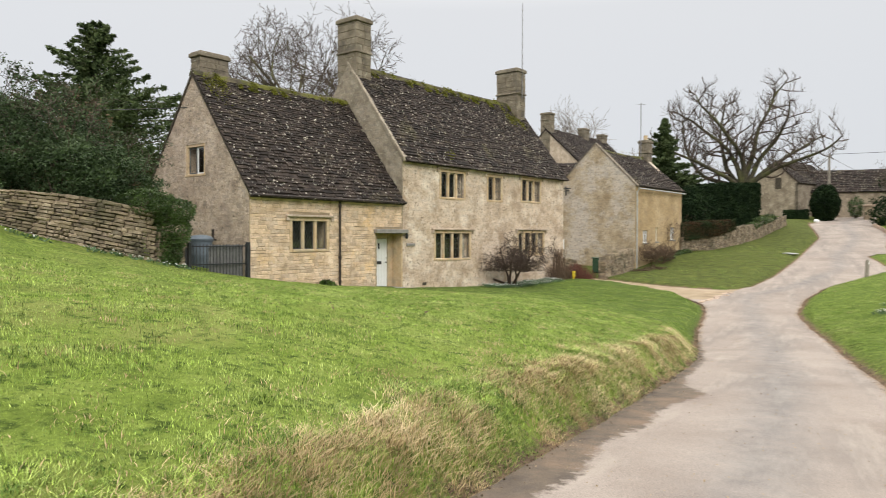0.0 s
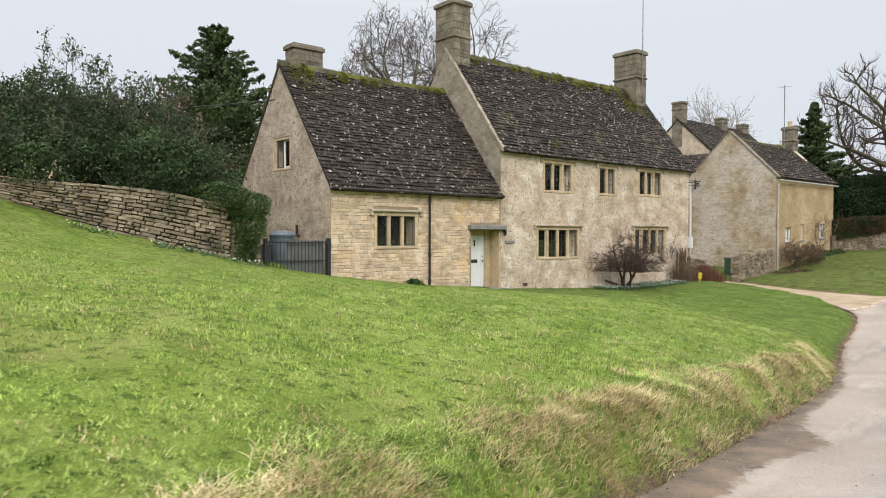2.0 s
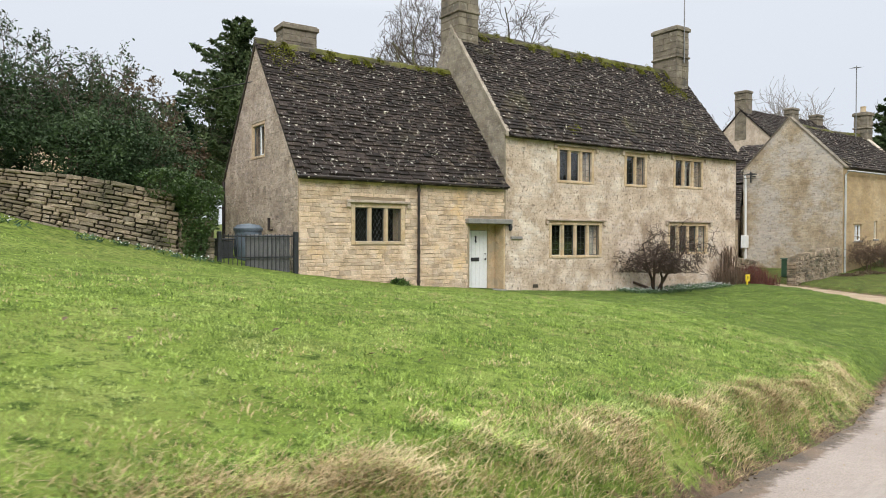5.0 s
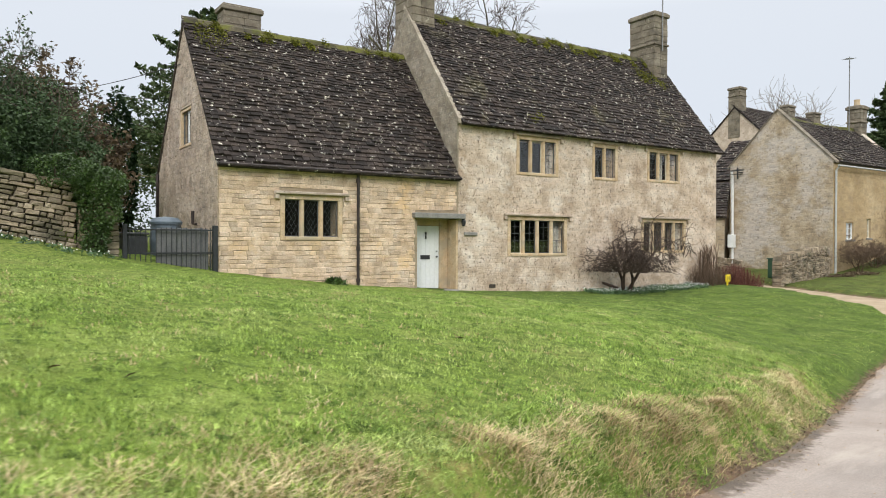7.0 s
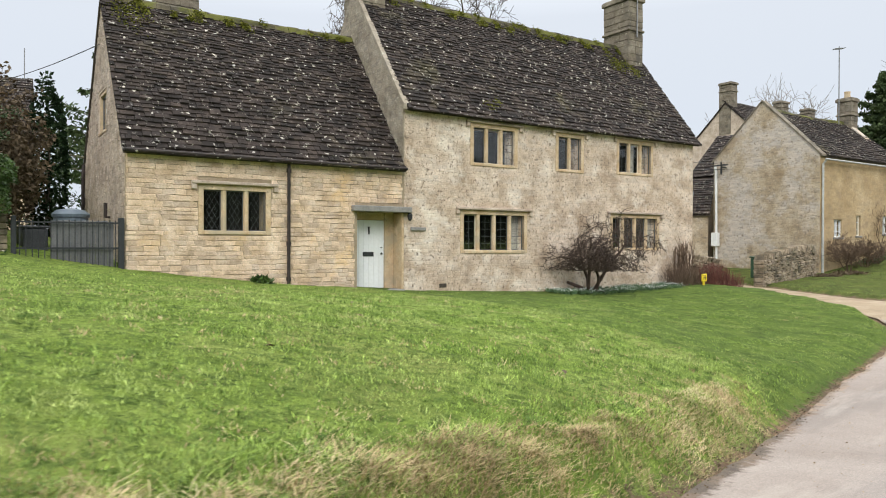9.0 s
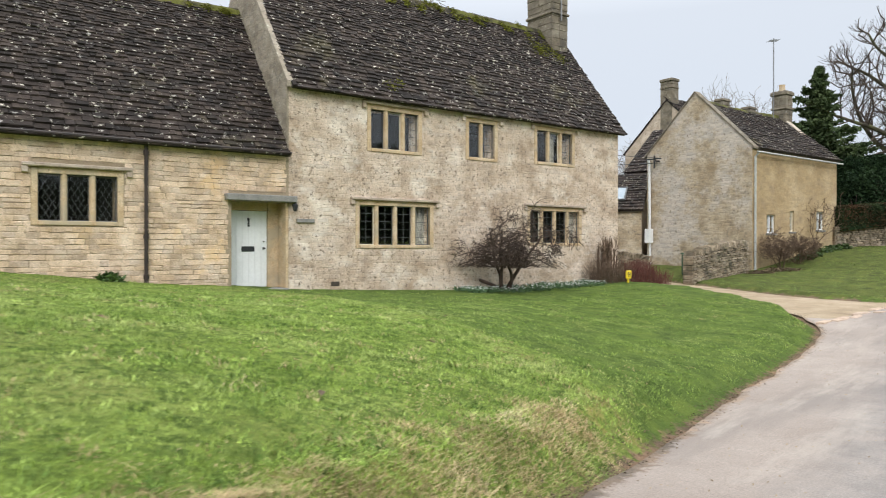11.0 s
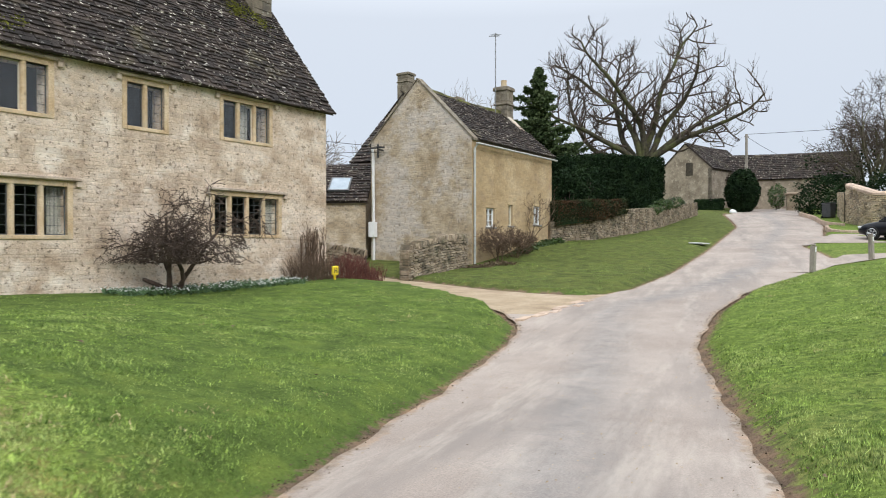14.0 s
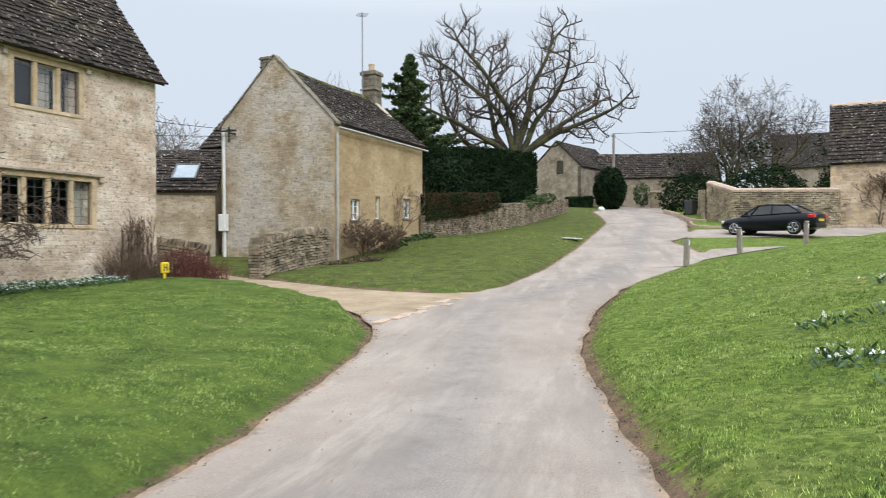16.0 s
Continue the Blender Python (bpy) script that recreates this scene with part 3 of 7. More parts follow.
def strip(name, rows, mat, label, category, across=8, lift=0.0, soft=0.3, wheel=False, drape=False):
    """A road surface over rows of (left point, right point), draped at the lane's height."""
    rows = np.array(rows, dtype=float)
    k = np.linspace(0, 1, across + 1)
    pts = rows[:, None, 0:2] * (1 - k[None, :, None]) + rows[:, None, 2:4] * k[None, :, None]
    s_, n_ = sn(pts[..., 0], pts[..., 1])
    z = road_z(s_) + lift + 0.03 * (1 - (2 * k[None, :] - 1) ** 2)
    if drape:
        z = np.maximum(road_z(s_) + 0.028, ground_z(pts[..., 0], pts[..., 1]) + 0.02)
    v = np.concatenate([pts, z[..., None]], -1).reshape(-1, 3)
    c = across + 1
    i_, j_ = np.meshgrid(np.arange(len(rows) - 1), np.arange(across), indexing="ij")
    q = (i_ * c + j_).ravel()
    ob = mesh_part(name, v, np.stack([q, q + 1, q + c + 1, q + c], 1), mat, smooth=True)
    tagged(ob, label, category, kind="structure")
    wide = np.linalg.norm(rows[:, 0:2] - rows[:, 2:4], axis=1)[:, None]
    edge = np.minimum(k[None, :], 1 - k[None, :]) * wide
    vals = {"dirt": np.clip(0.75 - edge / soft, -0.3, 1)}
    if wheel:
        vals["wheel"] = np.clip(np.exp(-((k[None, :] - 0.52) * wide / 0.45) ** 2) * 0.5 * np.ones_like(s_), 0, 1)
        reach = np.interp(s_, (0, 4, 7, 9, 10.8, 11.4, 12.5, 18, 22), (0.3, 0.4, 0.35, 0.4, 0.6, 0.3, 0.12, 0.08, 0.0))
        reach = reach + 0.12 * np.array([noise.noise(Vector((q * 0.8, 7.0, 0.0))) for q in s_[:, 0]])[:, None] * (reach > 0.1)
        vals["damp"] = np.clip(0.7 - (k[None, :] * wide - reach) / 0.28, 0, 0.95) * (reach > 0.02)
    for key, val in vals.items():
        at_ = ob.data.attributes.new(key, "FLOAT", "POINT")
        at_.data.foreach_set("value", (val * np.ones_like(s_)).astype(np.float32).ravel())
    return ob


lane_s = np.concatenate([np.arange(-60, 0, 2.0), np.arange(0, 62, 0.3), np.arange(62, 131, 1.5)])
lane_rows = []
for q in lane_s:
    wob = 0.07 * noise.noise(Vector((q * 1.3, 0, 0))) + 0.04 * noise.noise(Vector((q * 4.1, 3, 0)))
    lane_rows.append((*xy(q, left_edge(q) + 0.02 + wob), *xy(q, right_edge(q) - 0.02 + wob)))
strip("road", lane_rows, ROADM, "pale worn asphalt lane with muddy edges", "road", 24, 0.0, 0.28, True)
# ---- the long cottage ----
HX, HY, HA = -6.30, 23.24, 50.49
H = pose(HX, HY, 0, 0, 0, HA)
SLOPE = 1.31


def stone_window(parent, u0, u1, z0, z1, lights, mat, v=0.0, hood=True, split=0, lattice="square", sill=0.09, frame_w=0.13, curtain=False):
    """A mullioned stone window set in the opening u0-u1, z0-z1: surround, mullions, hood mould, casements."""
    w = frame_w
    bm = boxes((u0 - w, u0, v - 0.015, v + 0.17, z0 - sill, z1 + w), (u1, u1 + w, v - 0.015, v + 0.17, z0 - sill, z1 + w), bevel=0.012)
    box(bm, u0, u1, v - 0.013, v + 0.17, z1, z1 + w, bevel=0.01)
    frame_ob = part("window", bm, mat, parent, "mullioned window in a dressed ochre stone surround")
    part("sill", boxes((u0, u1, v - 0.03, v + 0.17, z0 - sill, z0 + 0.005), bevel=0.012), mat, frame_ob)
    if hood:
        e = 0.17
        bm = boxes((u0 - w - e, u1 + w + e, v - 0.11, v + 0.02, z1 + w + 0.003, z1 + w + 0.085), bevel=0.018)
        box(bm, u0 - w - e, u0 - w - e + 0.12, v - 0.09, v + 0.02, z1 + w - 0.13, z1 + w + 0.003, bevel=0.015)
        box(bm, u1 + w + e - 0.12, u1 + w + e, v - 0.09, v + 0.02, z1 + w - 0.13, z1 + w + 0.003, bevel=0.015)
        part("hood_mould", bm, GABLE_STONE, frame_ob, "weathered drip mould over the window")
    mw = 0.12
    span = (u1 - u0 - mw * (lights - 1)) / lights
    for i in range(lights):
        a = u0 + i * (span + mw)
        b = a + span
        if i:
            mm = bmesh.new()
            ins = 0.03
            vs = [(a - mw, v + 0.03), (a - mw + ins, v - 0.005), (a - ins, v - 0.005), (a, v + 0.03), (a, v + 0.13), (a - mw, v + 0.13)]
            lo = [mm.verts.new((p, q, z0)) for p, q in vs]
            hi = [mm.verts.new((p, q, z1)) for p, q in vs]
            for k in range(6):
                mm.faces.new((lo[k], lo[(k + 1) % 6], hi[(k + 1) % 6], hi[k]))
            part("mullion", mm, mat, frame_ob)
        opened = split and i in split if split else False
        cas = bmesh.new()
        t = 0.022
        d0, d1 = v + 0.085, v + 0.115
        for r in ((a + 0.002, a + t, d0, d1, z0 + 0.006, z1 - 0.002), (b - t, b - 0.002, d0, d1, z0 + 0.006, z1 - 0.002), (a + t, b - t, d0, d1, z0 + 0.006, z0 + 0.006 + t), (a + t, b - t, d0, d1, z1 - t - 0.002, z1 - 0.002)):
            box(cas, *r)
        part("casement", cas, LEAD if not opened else CREAM_PAINT, frame_ob, "slim metal casement")
        part("pane", boxes((a + t, b - t, v + 0.098, v + 0.102, z0 + t, z1 - t)), GLASS, frame_ob).visible_shadow = False
        bars = bmesh.new()
        if lattice == "square":
            cols, rws = 2 if span > 0.3 else 2, max(3, int((z1 - z0) / 0.2))
            for c in range(1, cols):
                x = a + (b - a) * c / cols
                box(bars, x - 0.006, x + 0.006, v + 0.092, v + 0.097, z0 + t, z1 - t)
            for r in range(1, rws):
                z = z0 + (z1 - z0) * r / rws
                box(bars, a + t, b - t, v + 0.0905, v + 0.0955, z - 0.006, z + 0.006)
        else:
            step = 0.13
            for sgn in (1, -1):
                c = -(z1 - z0)
                while c < (b - a) + (z1 - z0):
                    pts = []
                    for k in np.linspace(0, 1, 9):
                        z = z0 + t + (z1 - z0 - 2 * t) * k
                        x = a + c + sgn * (z - z0) * 0.6 + (0 if sgn > 0 else (z1 - z0) * 0.6)
                        if a + t <= x <= b - t:
                            pts.append((x, v + 0.094, z))
                    if len(pts) > 1:
                        tube(bars, [pts[0], pts[-1]], 0.0032, 4, False)
                    c += step
        if len(bars.verts):
            tagged(part("leading", bars, LEAD_LIGHT if lattice == "diamond" else LEAD, frame_ob), "fine lead glazing bars", kind="stuff")
        else:
            bars.free()
        if curtain and (i in curtain):
            cb = bmesh.new()
            c0_ = a + (b - a) * 0.35
            pts = [(c0_ + (b - c0_) * k / 12, v + 0.30 + 0.02 * math.sin(k * 1.9)) for k in range(13)]
            lo = [cb.verts.new((p, q, z0)) for p, q in pts]
            hi = [cb.verts.new((p, q, z1)) for p, q in pts]
            for k in range(12):
                cb.faces.new((lo[k], lo[k + 1], hi[k + 1], hi[k]))
            part("curtain", cb, CURTAIN, frame_ob, "pale curtain drawn to one side")
    return frame_ob


cottage = thing("cottage", H, "long honey-coloured stone cottage with steep dark stone-tiled roofs", "cottage")
A_WIN = (1.76, 3.30, 1.16, 2.15)
DOOR = (5.86, 7.30, -0.47, 1.74)
W1, W2, W3 = (9.78, 11.36, 3.33, 4.40), (13.23, 14.25, 3.35, 4.41), (16.10, 17.75, 3.42, 4.45)
W4, W5 = (9.42, 11.77, 0.67, 1.76), (15.79, 18.10, 0.75, 1.81)
A_EAVE, A_RIDGE_V, A_RIDGE_Z = 3.10, 3.30, 7.42
M_EAVE, M_RIDGE_V, M_RIDGE_Z = 4.84, 3.18, 9.0
A_TOP = [((0, 0, A_EAVE), (0, -SLOPE, 1)), ((0, 2 * A_RIDGE_V, A_EAVE), (0, SLOPE, 1))]
M_TOP = [((0, 0, M_EAVE), (0, -SLOPE, 1)), ((0, 2 * M_RIDGE_V, M_EAVE), (0, SLOPE, 1))]
part("wall", wall_mesh(0.0, 7.35, -1.6, A_EAVE - 0.02, [A_WIN, DOOR], 0.0, 0.5), MORTAR, cottage, "coursed honey-coloured stone front wall")
part("wall", wall_mesh(7.352, 20.15, -2.0, M_EAVE - 0.02, [W1, W2, W3, W4, W5], 0.001, 0.5), LIMEWASH, cottage, "stone front wall with patchy worn limewash")
part("wall", wall_mesh(0.0, 7.3, -1.6, A_EAVE, [], 6.1, 6.6), GABLE_STONE, cottage)
part("wall", wall_mesh(7.8, 19.65, -2.0, M_EAVE, [], 2 * M_RIDGE_V - 0.4, 2 * M_RIDGE_V), GABLE_STONE, cottage)


def gable(u, thick, depth, zb, planes, openings, mat, parent, label=""):
    """A gable wall across the house at u, trimmed by the roof's planes."""
    bm = wall_mesh(0.004, depth - 0.004, zb, 12, openings, 0, thick, [((p[1], p[0], p[2]), (nm[1], nm[0], nm[2])) for p, nm in planes])
    for vt in bm.verts:
        vt.co = (u + vt.co.y, vt.co.x, vt.co.z)
    bmesh.ops.recalc_face_normals(bm, faces=bm.faces[:])
    return part("gable_wall", bm, mat, parent, label)


G_WIN = (2.55, 3.80, 3.80, 4.86)
gable(-0.002, 0.5, 6.6, -1.6, A_TOP, [G_WIN], GABLE_STONE, cottage, "grey rubble stone gable wall with an upper casement")
gable(7.30, 0.5, 6.36, -1.0, M_TOP, [], PARAPET, cottage, "grey rubble gable face between the two roofs")
gable(19.65, 0.502, 6.36, -2.0, M_TOP, [], GABLE_STONE, cottage)
# floors in the room colour that has indoor shade painted in
part("floor", boxes((0.5, 7.3, 0.5, 5.9, -0.6, -0.5), (7.8, 19.6, 0.5, 5.9, -0.6, -0.5), (7.8, 19.6, 0.5, 5.9, 2.4, 2.6), (0.5, 7.3, 0.5, 5.9, 2.6, 2.75)), ROOM_SHADE, cottage)

# added partition, coloured near black so the panes look into darkness
part("inner_wall", boxes((0.5, 7.3, 2.0, 2.1, -0.5, 2.6), (7.8, 19.6, 2.0, 2.1, -0.5, 2.4), (7.8, 19.6, 2.0, 2.1, 2.6, 6.8)), ROOM_SHADE, cottage)


def roof_deck(name, u0, u1, eave_z, ridge_v, ridge_z, over, mat, parent):
    """Two thick slopes meeting at a ridge."""
    bm = bmesh.new()
    sag_n = 12
    for sgn in (-1, 1):
        rows = []
        for k in range(sag_n + 1):
            u = u0 + (u1 - u0) * k / sag_n
            sag = -0.05 * math.sin(math.pi * k / sag_n)
            e = (u, ridge_v + sgn * (ridge_v + over), eave_z - over * SLOPE)
            r = (u, ridge_v, ridge_z + sag * 1.3)
            rows.append([bm.verts.new(e), bm.verts.new(r), bm.verts.new((u, e[1], e[2] - 0.07)), bm.verts.new((u, r[1], r[2] - 0.12))])
        for p, q in zip(rows, rows[1:]):
            for i, j in ((0, 1), (2, 3), (0, 2)):
                bm.faces.new((p[i], q[i], q[j], p[j]))
        for r in (rows[0], rows[-1]):
            bm.faces.new((r[0], r[1], r[3], r[2]))
    bmesh.ops.recalc_face_normals(bm, faces=bm.faces[:])
    return part(name, bm, mat, parent, "steep roof of dark stone tiles flecked with white lichen")


annex_roof = roof_deck("roof", -0.06, 7.31, A_EAVE + 0.06, A_RIDGE_V, A_RIDGE_Z, 0.16, DARKGAP, cottage)
main_roof = roof_deck("roof", 7.36, 20.32, M_EAVE + 0.06, M_RIDGE_V, M_RIDGE_Z, 0.16, DARKGAP, cottage)


def chimney(parent, u0, u1, v0, v1, z0, z1, ledge, mat, cap=0.07, pots=0):
    """A stone stack with a string course and an oversailing cap."""
    r_ = random.Random(int(u0 * 100) + int(z1 * 10))
    st = part("chimney", boxes((u0 + 0.03, u1 - 0.03, v0 + 0.03, v1 - 0.03, z0, z1 - 0.22)), MORTAR, parent, "tall square weathered stone chimney stack")
    z = z0
    while z < z1 - 0.24:
        h = min(r_.uniform(0.2, 0.34), z1 - 0.22 - z)
        ku, kv = u0 + (u1 - u0) * r_.uniform(0.35, 0.65), v0 + (v1 - v0) * r_.uniform(0.35, 0.65)
        for a, b in ((u0, ku), (ku, u1)):
            for c, d in ((v0, kv), (kv, v1)):
                e = r_.uniform(-0.006, 0.006)
                part("block", boxes((a + 0.004 - e * (a == u0), b - 0.004 + e * (b == u1), c + 0.004 - e * (c == v0), d - 0.004 + e * (d == v1), z + 0.004, z + h - 0.004), bevel=0.012), mat, st)
        z += h
    part("string_course", boxes((u0 - 0.05, u1 + 0.05, v0 - 0.05, v1 + 0.05, ledge, ledge + 0.09), bevel=0.02), mat, st)
    part("cap", boxes((u0 - cap, u1 + cap, v0 - cap, v1 + cap, z1 - 0.22, z1 - 0.05), (u0 - 0.02, u1 + 0.02, v0 - 0.02, v1 + 0.02, z1 - 0.05, z1), bevel=0.025), mat, st)
    return st


chimney(cottage, 19.28, 20.13, 2.45, 3.83, 7.6, 11.0, 9.55, CHIMNEY)
chimney(cottage, 7.30, 8.2, 2.67, 3.85, 7.2, 11.05, 9.5, CHIMNEY)
chimney(cottage, 1.9, 3.2, 5.9, 6.6, 3.0, 9.0, 8.1, CHIMNEY)
# ---- the second cottage ----
H2 = pose(12.14, 45.14, 0, 0, 0, 50.5)
second = thing("house", H2, "two-storey ochre stone house with a blank grey gable and stone-tiled roof", "house")
D2, R2, K2, A2 = 5.45, 2.8, 0.98, 7.70
S_TOP = [((0, 0, 4.87), (0, -K2, 1)), ((0, D2, 5.0), (0, K2, 1))]
X1, X2, X3 = (1.17, 1.90, 1.24, 2.05), (3.16, 3.56, 1.33, 2.27), (5.67, 6.41, 1.44, 2.31)
part("wall", wall_mesh(0.0, 7.7, -1.6, 4.85, [X1, X2, X3], 0.0, 0.45), OCHRE2, second, "ochre stone front wall")
part("wall", wall_mesh(0.0, 7.7, -1.6, 4.85, [], D2 - 0.45, D2), RENDER2, second)
gable(-0.002, 0.42, D2, -1.6, [((0, -0.06, 4.93), (0, -K2, 1)), ((0, D2 + 0.06, 5.08), (0, K2, 1))], [], RENDER2, second, "tall blank gable of weathered grey stone")
gable(7.25, 0.452, D2, -1.6, S_TOP, [], RENDER2, second)
bm = bmesh.new()
for e, r in (((-0.14, 4.80), (R2, A2)), ((D2 + 0.2, 4.9), (R2, A2))):
    for ua, ub, ra, rb in ((0.28, 1.2, A2 - 0.26, A2 - 0.36), (1.2, 5.0, A2 - 0.36, A2 - 0.46), (5.0, 7.8, A2 - 0.46, A2 - 0.36)):
        vs = [bm.verts.new((u, p[0], p[1] + dz)) for dz in (0, 0.10) for u, p in ((ua, e), (ub, e), (ub, (r[0], rb)), (ua, (r[0], ra)))]
        for q in ((0, 1, 2, 3), (4, 5, 6, 7), (0, 1, 5, 4), (1, 2, 6, 5), (3, 0, 4, 7)):
            bm.faces.new([vs[i] for i in q])
bmesh.ops.remove_doubles(bm, verts=bm.verts[:], dist=0.001)
bmesh.ops.recalc_face_normals(bm, faces=bm.faces[:])
second_roof = part("roof", bm, DARKGAP, second, "dark stone-tiled roof with lichen")
chimney(second, 7.2, 7.9, 2.3, 3.05, 6.4, 8.72, 7.75, CHIMNEY)


# ---- side tracks off the lane ----
def spline(points, count):
    """A smooth run of points through the given plan points."""
    pts = [Vector((*p, 0)) for p in points]
    pts = [2 * pts[0] - pts[1]] + pts + [2 * pts[-1] - pts[-2]]
    out = []
    for i in range(1, len(pts) - 2):
        a, b, c, d = pts[i - 1:i + 3]
        for k in range(count):
            t = k / count
            out.append(0.5 * ((2 * b) + (c - a) * t + (2 * a - 5 * b + 4 * c - d) * t * t + (3 * b - a - 3 * c + d) * t ** 3))
    out.append(pts[-2])
    return [(p.x, p.y) for p in out]


near_side = spline([xy(33.0, 3.9), xy(34.6, 5.0), xy(36.3, 7.0), xy(38.0, 9.7), xy(40.5, 12.5), xy(44, 16)], 8)
far_side = spline([xy(38.4, 2.6), xy(38.0, 4.0), xy(38.6, 6.0), xy(40.0, 8.6), xy(41.8, 11.6), xy(45.5, 15)], 8)
strip("drive", [(*b, *a) for a, b in zip(near_side, far_side)], GRAVEL, "buff gravel drive leading off between the cottages", "drive", 8, 0.0, 0.2)
side_a = spline([xy(44.3, -1.0), xy(46.0, -5.0), xy(48, -10), xy(51, -16), xy(55, -26)], 30)
side_b = spline([xy(49.8, -3.0), xy(50.0, -5.5), xy(51.4, -10), xy(54.2, -16), xy(58, -26)], 30)
strip("side_road", [(*b, *a) for a, b in zip(side_a, side_b)], ROADM, "pale asphalt side turning", "road", 24, 0.14, 0.3, drape=True)
park_a = spline([xy(55.4, -4.0), xy(55.6, -8), xy(56.2, -13), xy(58.5, -24)], 30)
park_b = spline([xy(60.4, -5.0), xy(60.4, -8), xy(60.8, -13), xy(63.0, -24)], 30)
strip("parking_strip", [(*b, *a) for a, b in zip(park_a, park_b)], ROADM, "pale asphalt parking strip before the wall", "road", 24, 0.16, 0.3, drape=True)

# ---- cottage details ----
DOOR_V = 0.55
stone_window(cottage, *A_WIN, 3, DRESSED, lattice="diamond")
stone_window(cottage, *W1, 3, DRESSED, split=(1,))
stone_window(cottage, *W2, 2, DRESSED)
stone_window(cottage, *W3, 3, DRESSED, split=(1,), curtain=(1,))
stone_window(cottage, *W4, 4, DRESSED, split=(0,), curtain=(3,))
stone_window(cottage, *W5, 4, DRESSED, split=(0,), curtain=(3,))

# casement in the side gable, in a timber frame
gw = bmesh.new()
for r in ((0.02, 0.16, 2.55, 2.67, 3.80, 4.86), (0.02, 0.16, 3.68, 3.80, 3.80, 4.86), (0.02, 0.16, 2.67, 3.68, 4.76, 4.86), (-0.03, 0.16, 2.55, 3.80, 3.72, 3.80)):
    box(gw, *r, bevel=0.01)
gable_window = part("window", gw, DRESSED, cottage, "small side casement, one light ajar")
for va, vb in ((2.68, 3.16), (3.19, 3.67)):
    cs = boxes((0.08, 0.12, va, va + 0.04, 3.82, 4.75), (0.08, 0.12, vb - 0.04, vb, 3.82, 4.75), (0.08, 0.12, va + 0.04, vb - 0.04, 3.82, 3.86), (0.08, 0.12, va + 0.04, vb - 0.04, 4.71, 4.75))
    part("casement", cs, WHITE_PAINT if va < 3 else LEAD, gable_window, "slim casement")
    part("pane", boxes((0.098, 0.102, va + 0.04, vb - 0.04, 3.86, 4.71)), GLASS, gable_window).visible_shadow = False

# front door, deep in its porch
door = part("door", boxes((6.02, 6.998, DOOR_V + 0.012, DOOR_V + 0.05, -0.40, 1.53), bevel=0.004), WHITE_PAINT, cottage, "white boarded front door, shut")
for i in range(6):
    part("board", boxes((6.02 + i * 0.163, 6.02 + (i + 1) * 0.163 - 0.005, DOOR_V, DOOR_V + 0.011, -0.40, 1.53), bevel=0.003), WHITE_PAINT, door)
part("letter_plate", boxes((6.32, 6.66, DOOR_V - 0.014, DOOR_V + 0.002, 0.50, 0.63), bevel=0.005), IRON, door, "black letter plate")
kn = tube(bmesh.new(), [(6.50, DOOR_V - 0.015, 1.34), (6.50, DOOR_V - 0.03, 1.25), (6.50, DOOR_V - 0.025, 1.13)], [0.035, 0.022, 0.03], 8)
part("knocker", kn, IRON, door, "black drop knocker")
for z in (0.58, 0.75):
    kb = tube(bmesh.new(), [(6.90, DOOR_V + 0.0, z), (6.90, DOOR_V - 0.03, z), (6.90, DOOR_V - 0.06, z)], [0.015, 0.035, 0.028] if z < 0.7 else [0.015, 0.018, 0.012], 10)
    part("knob", kb, IRON, door, "small black knob")
part("door_frame", boxes((5.80, 6.015, DOOR_V - 0.02, DOOR_V + 0.1, -0.42, 1.76), (7.0, 7.36, DOOR_V - 0.05, DOOR_V + 0.1, -0.42, 1.76), (6.015, 7.0, DOOR_V - 0.02, DOOR_V + 0.1, 1.54, 1.76), bevel=0.012), DRESSED, cottage, "ochre stone door surround")
part("reveal", boxes((7.27, 7.345, -0.012, DOOR_V - 0.05, -0.5, 1.738), bevel=0.02), DRESSED, cottage, "worn ochre stone door jamb")
part("doorstep", boxes((5.90, 7.28, -0.22, DOOR_V, -0.60, -0.415), bevel=0.025), GREY_LINTEL, cottage, "worn grey stone doorstep")
part("lintel", boxes((5.68, 7.50, -0.20, 0.25, 1.742, 1.90), bevel=0.015), GREY_LINTEL, cottage, "flat weathered grey slab over the door")
lamp = part("wall_lamp", tube(bmesh.new(), [(7.48, -0.10, 1.52), (7.48, -0.10, 1.56), (7.48, -0.10, 1.68), (7.48, -0.10, 1.76)], [0.03, 0.055, 0.075, 0.02], 6), IRON, cottage, "small black lantern beside the door")
part("bracket", tube(bmesh.new(), [(7.48, 0.0, 1.70), (7.48, -0.06, 1.80), (7.48, -0.10, 1.75)], 0.01, 5), IRON, lamp)
part("name_plate", boxes((7.55, 8.05, -0.06, 0.0, 1.24, 1.34), bevel=0.01), GREY_LINTEL, cottage, "small weathered stone name plate")
part("air_brick", boxes((8.55, 8.80, -0.02, 0.02, -0.42, -0.30), bevel=0.01), DARKGAP, cottage, "dark air vent low in the wall")

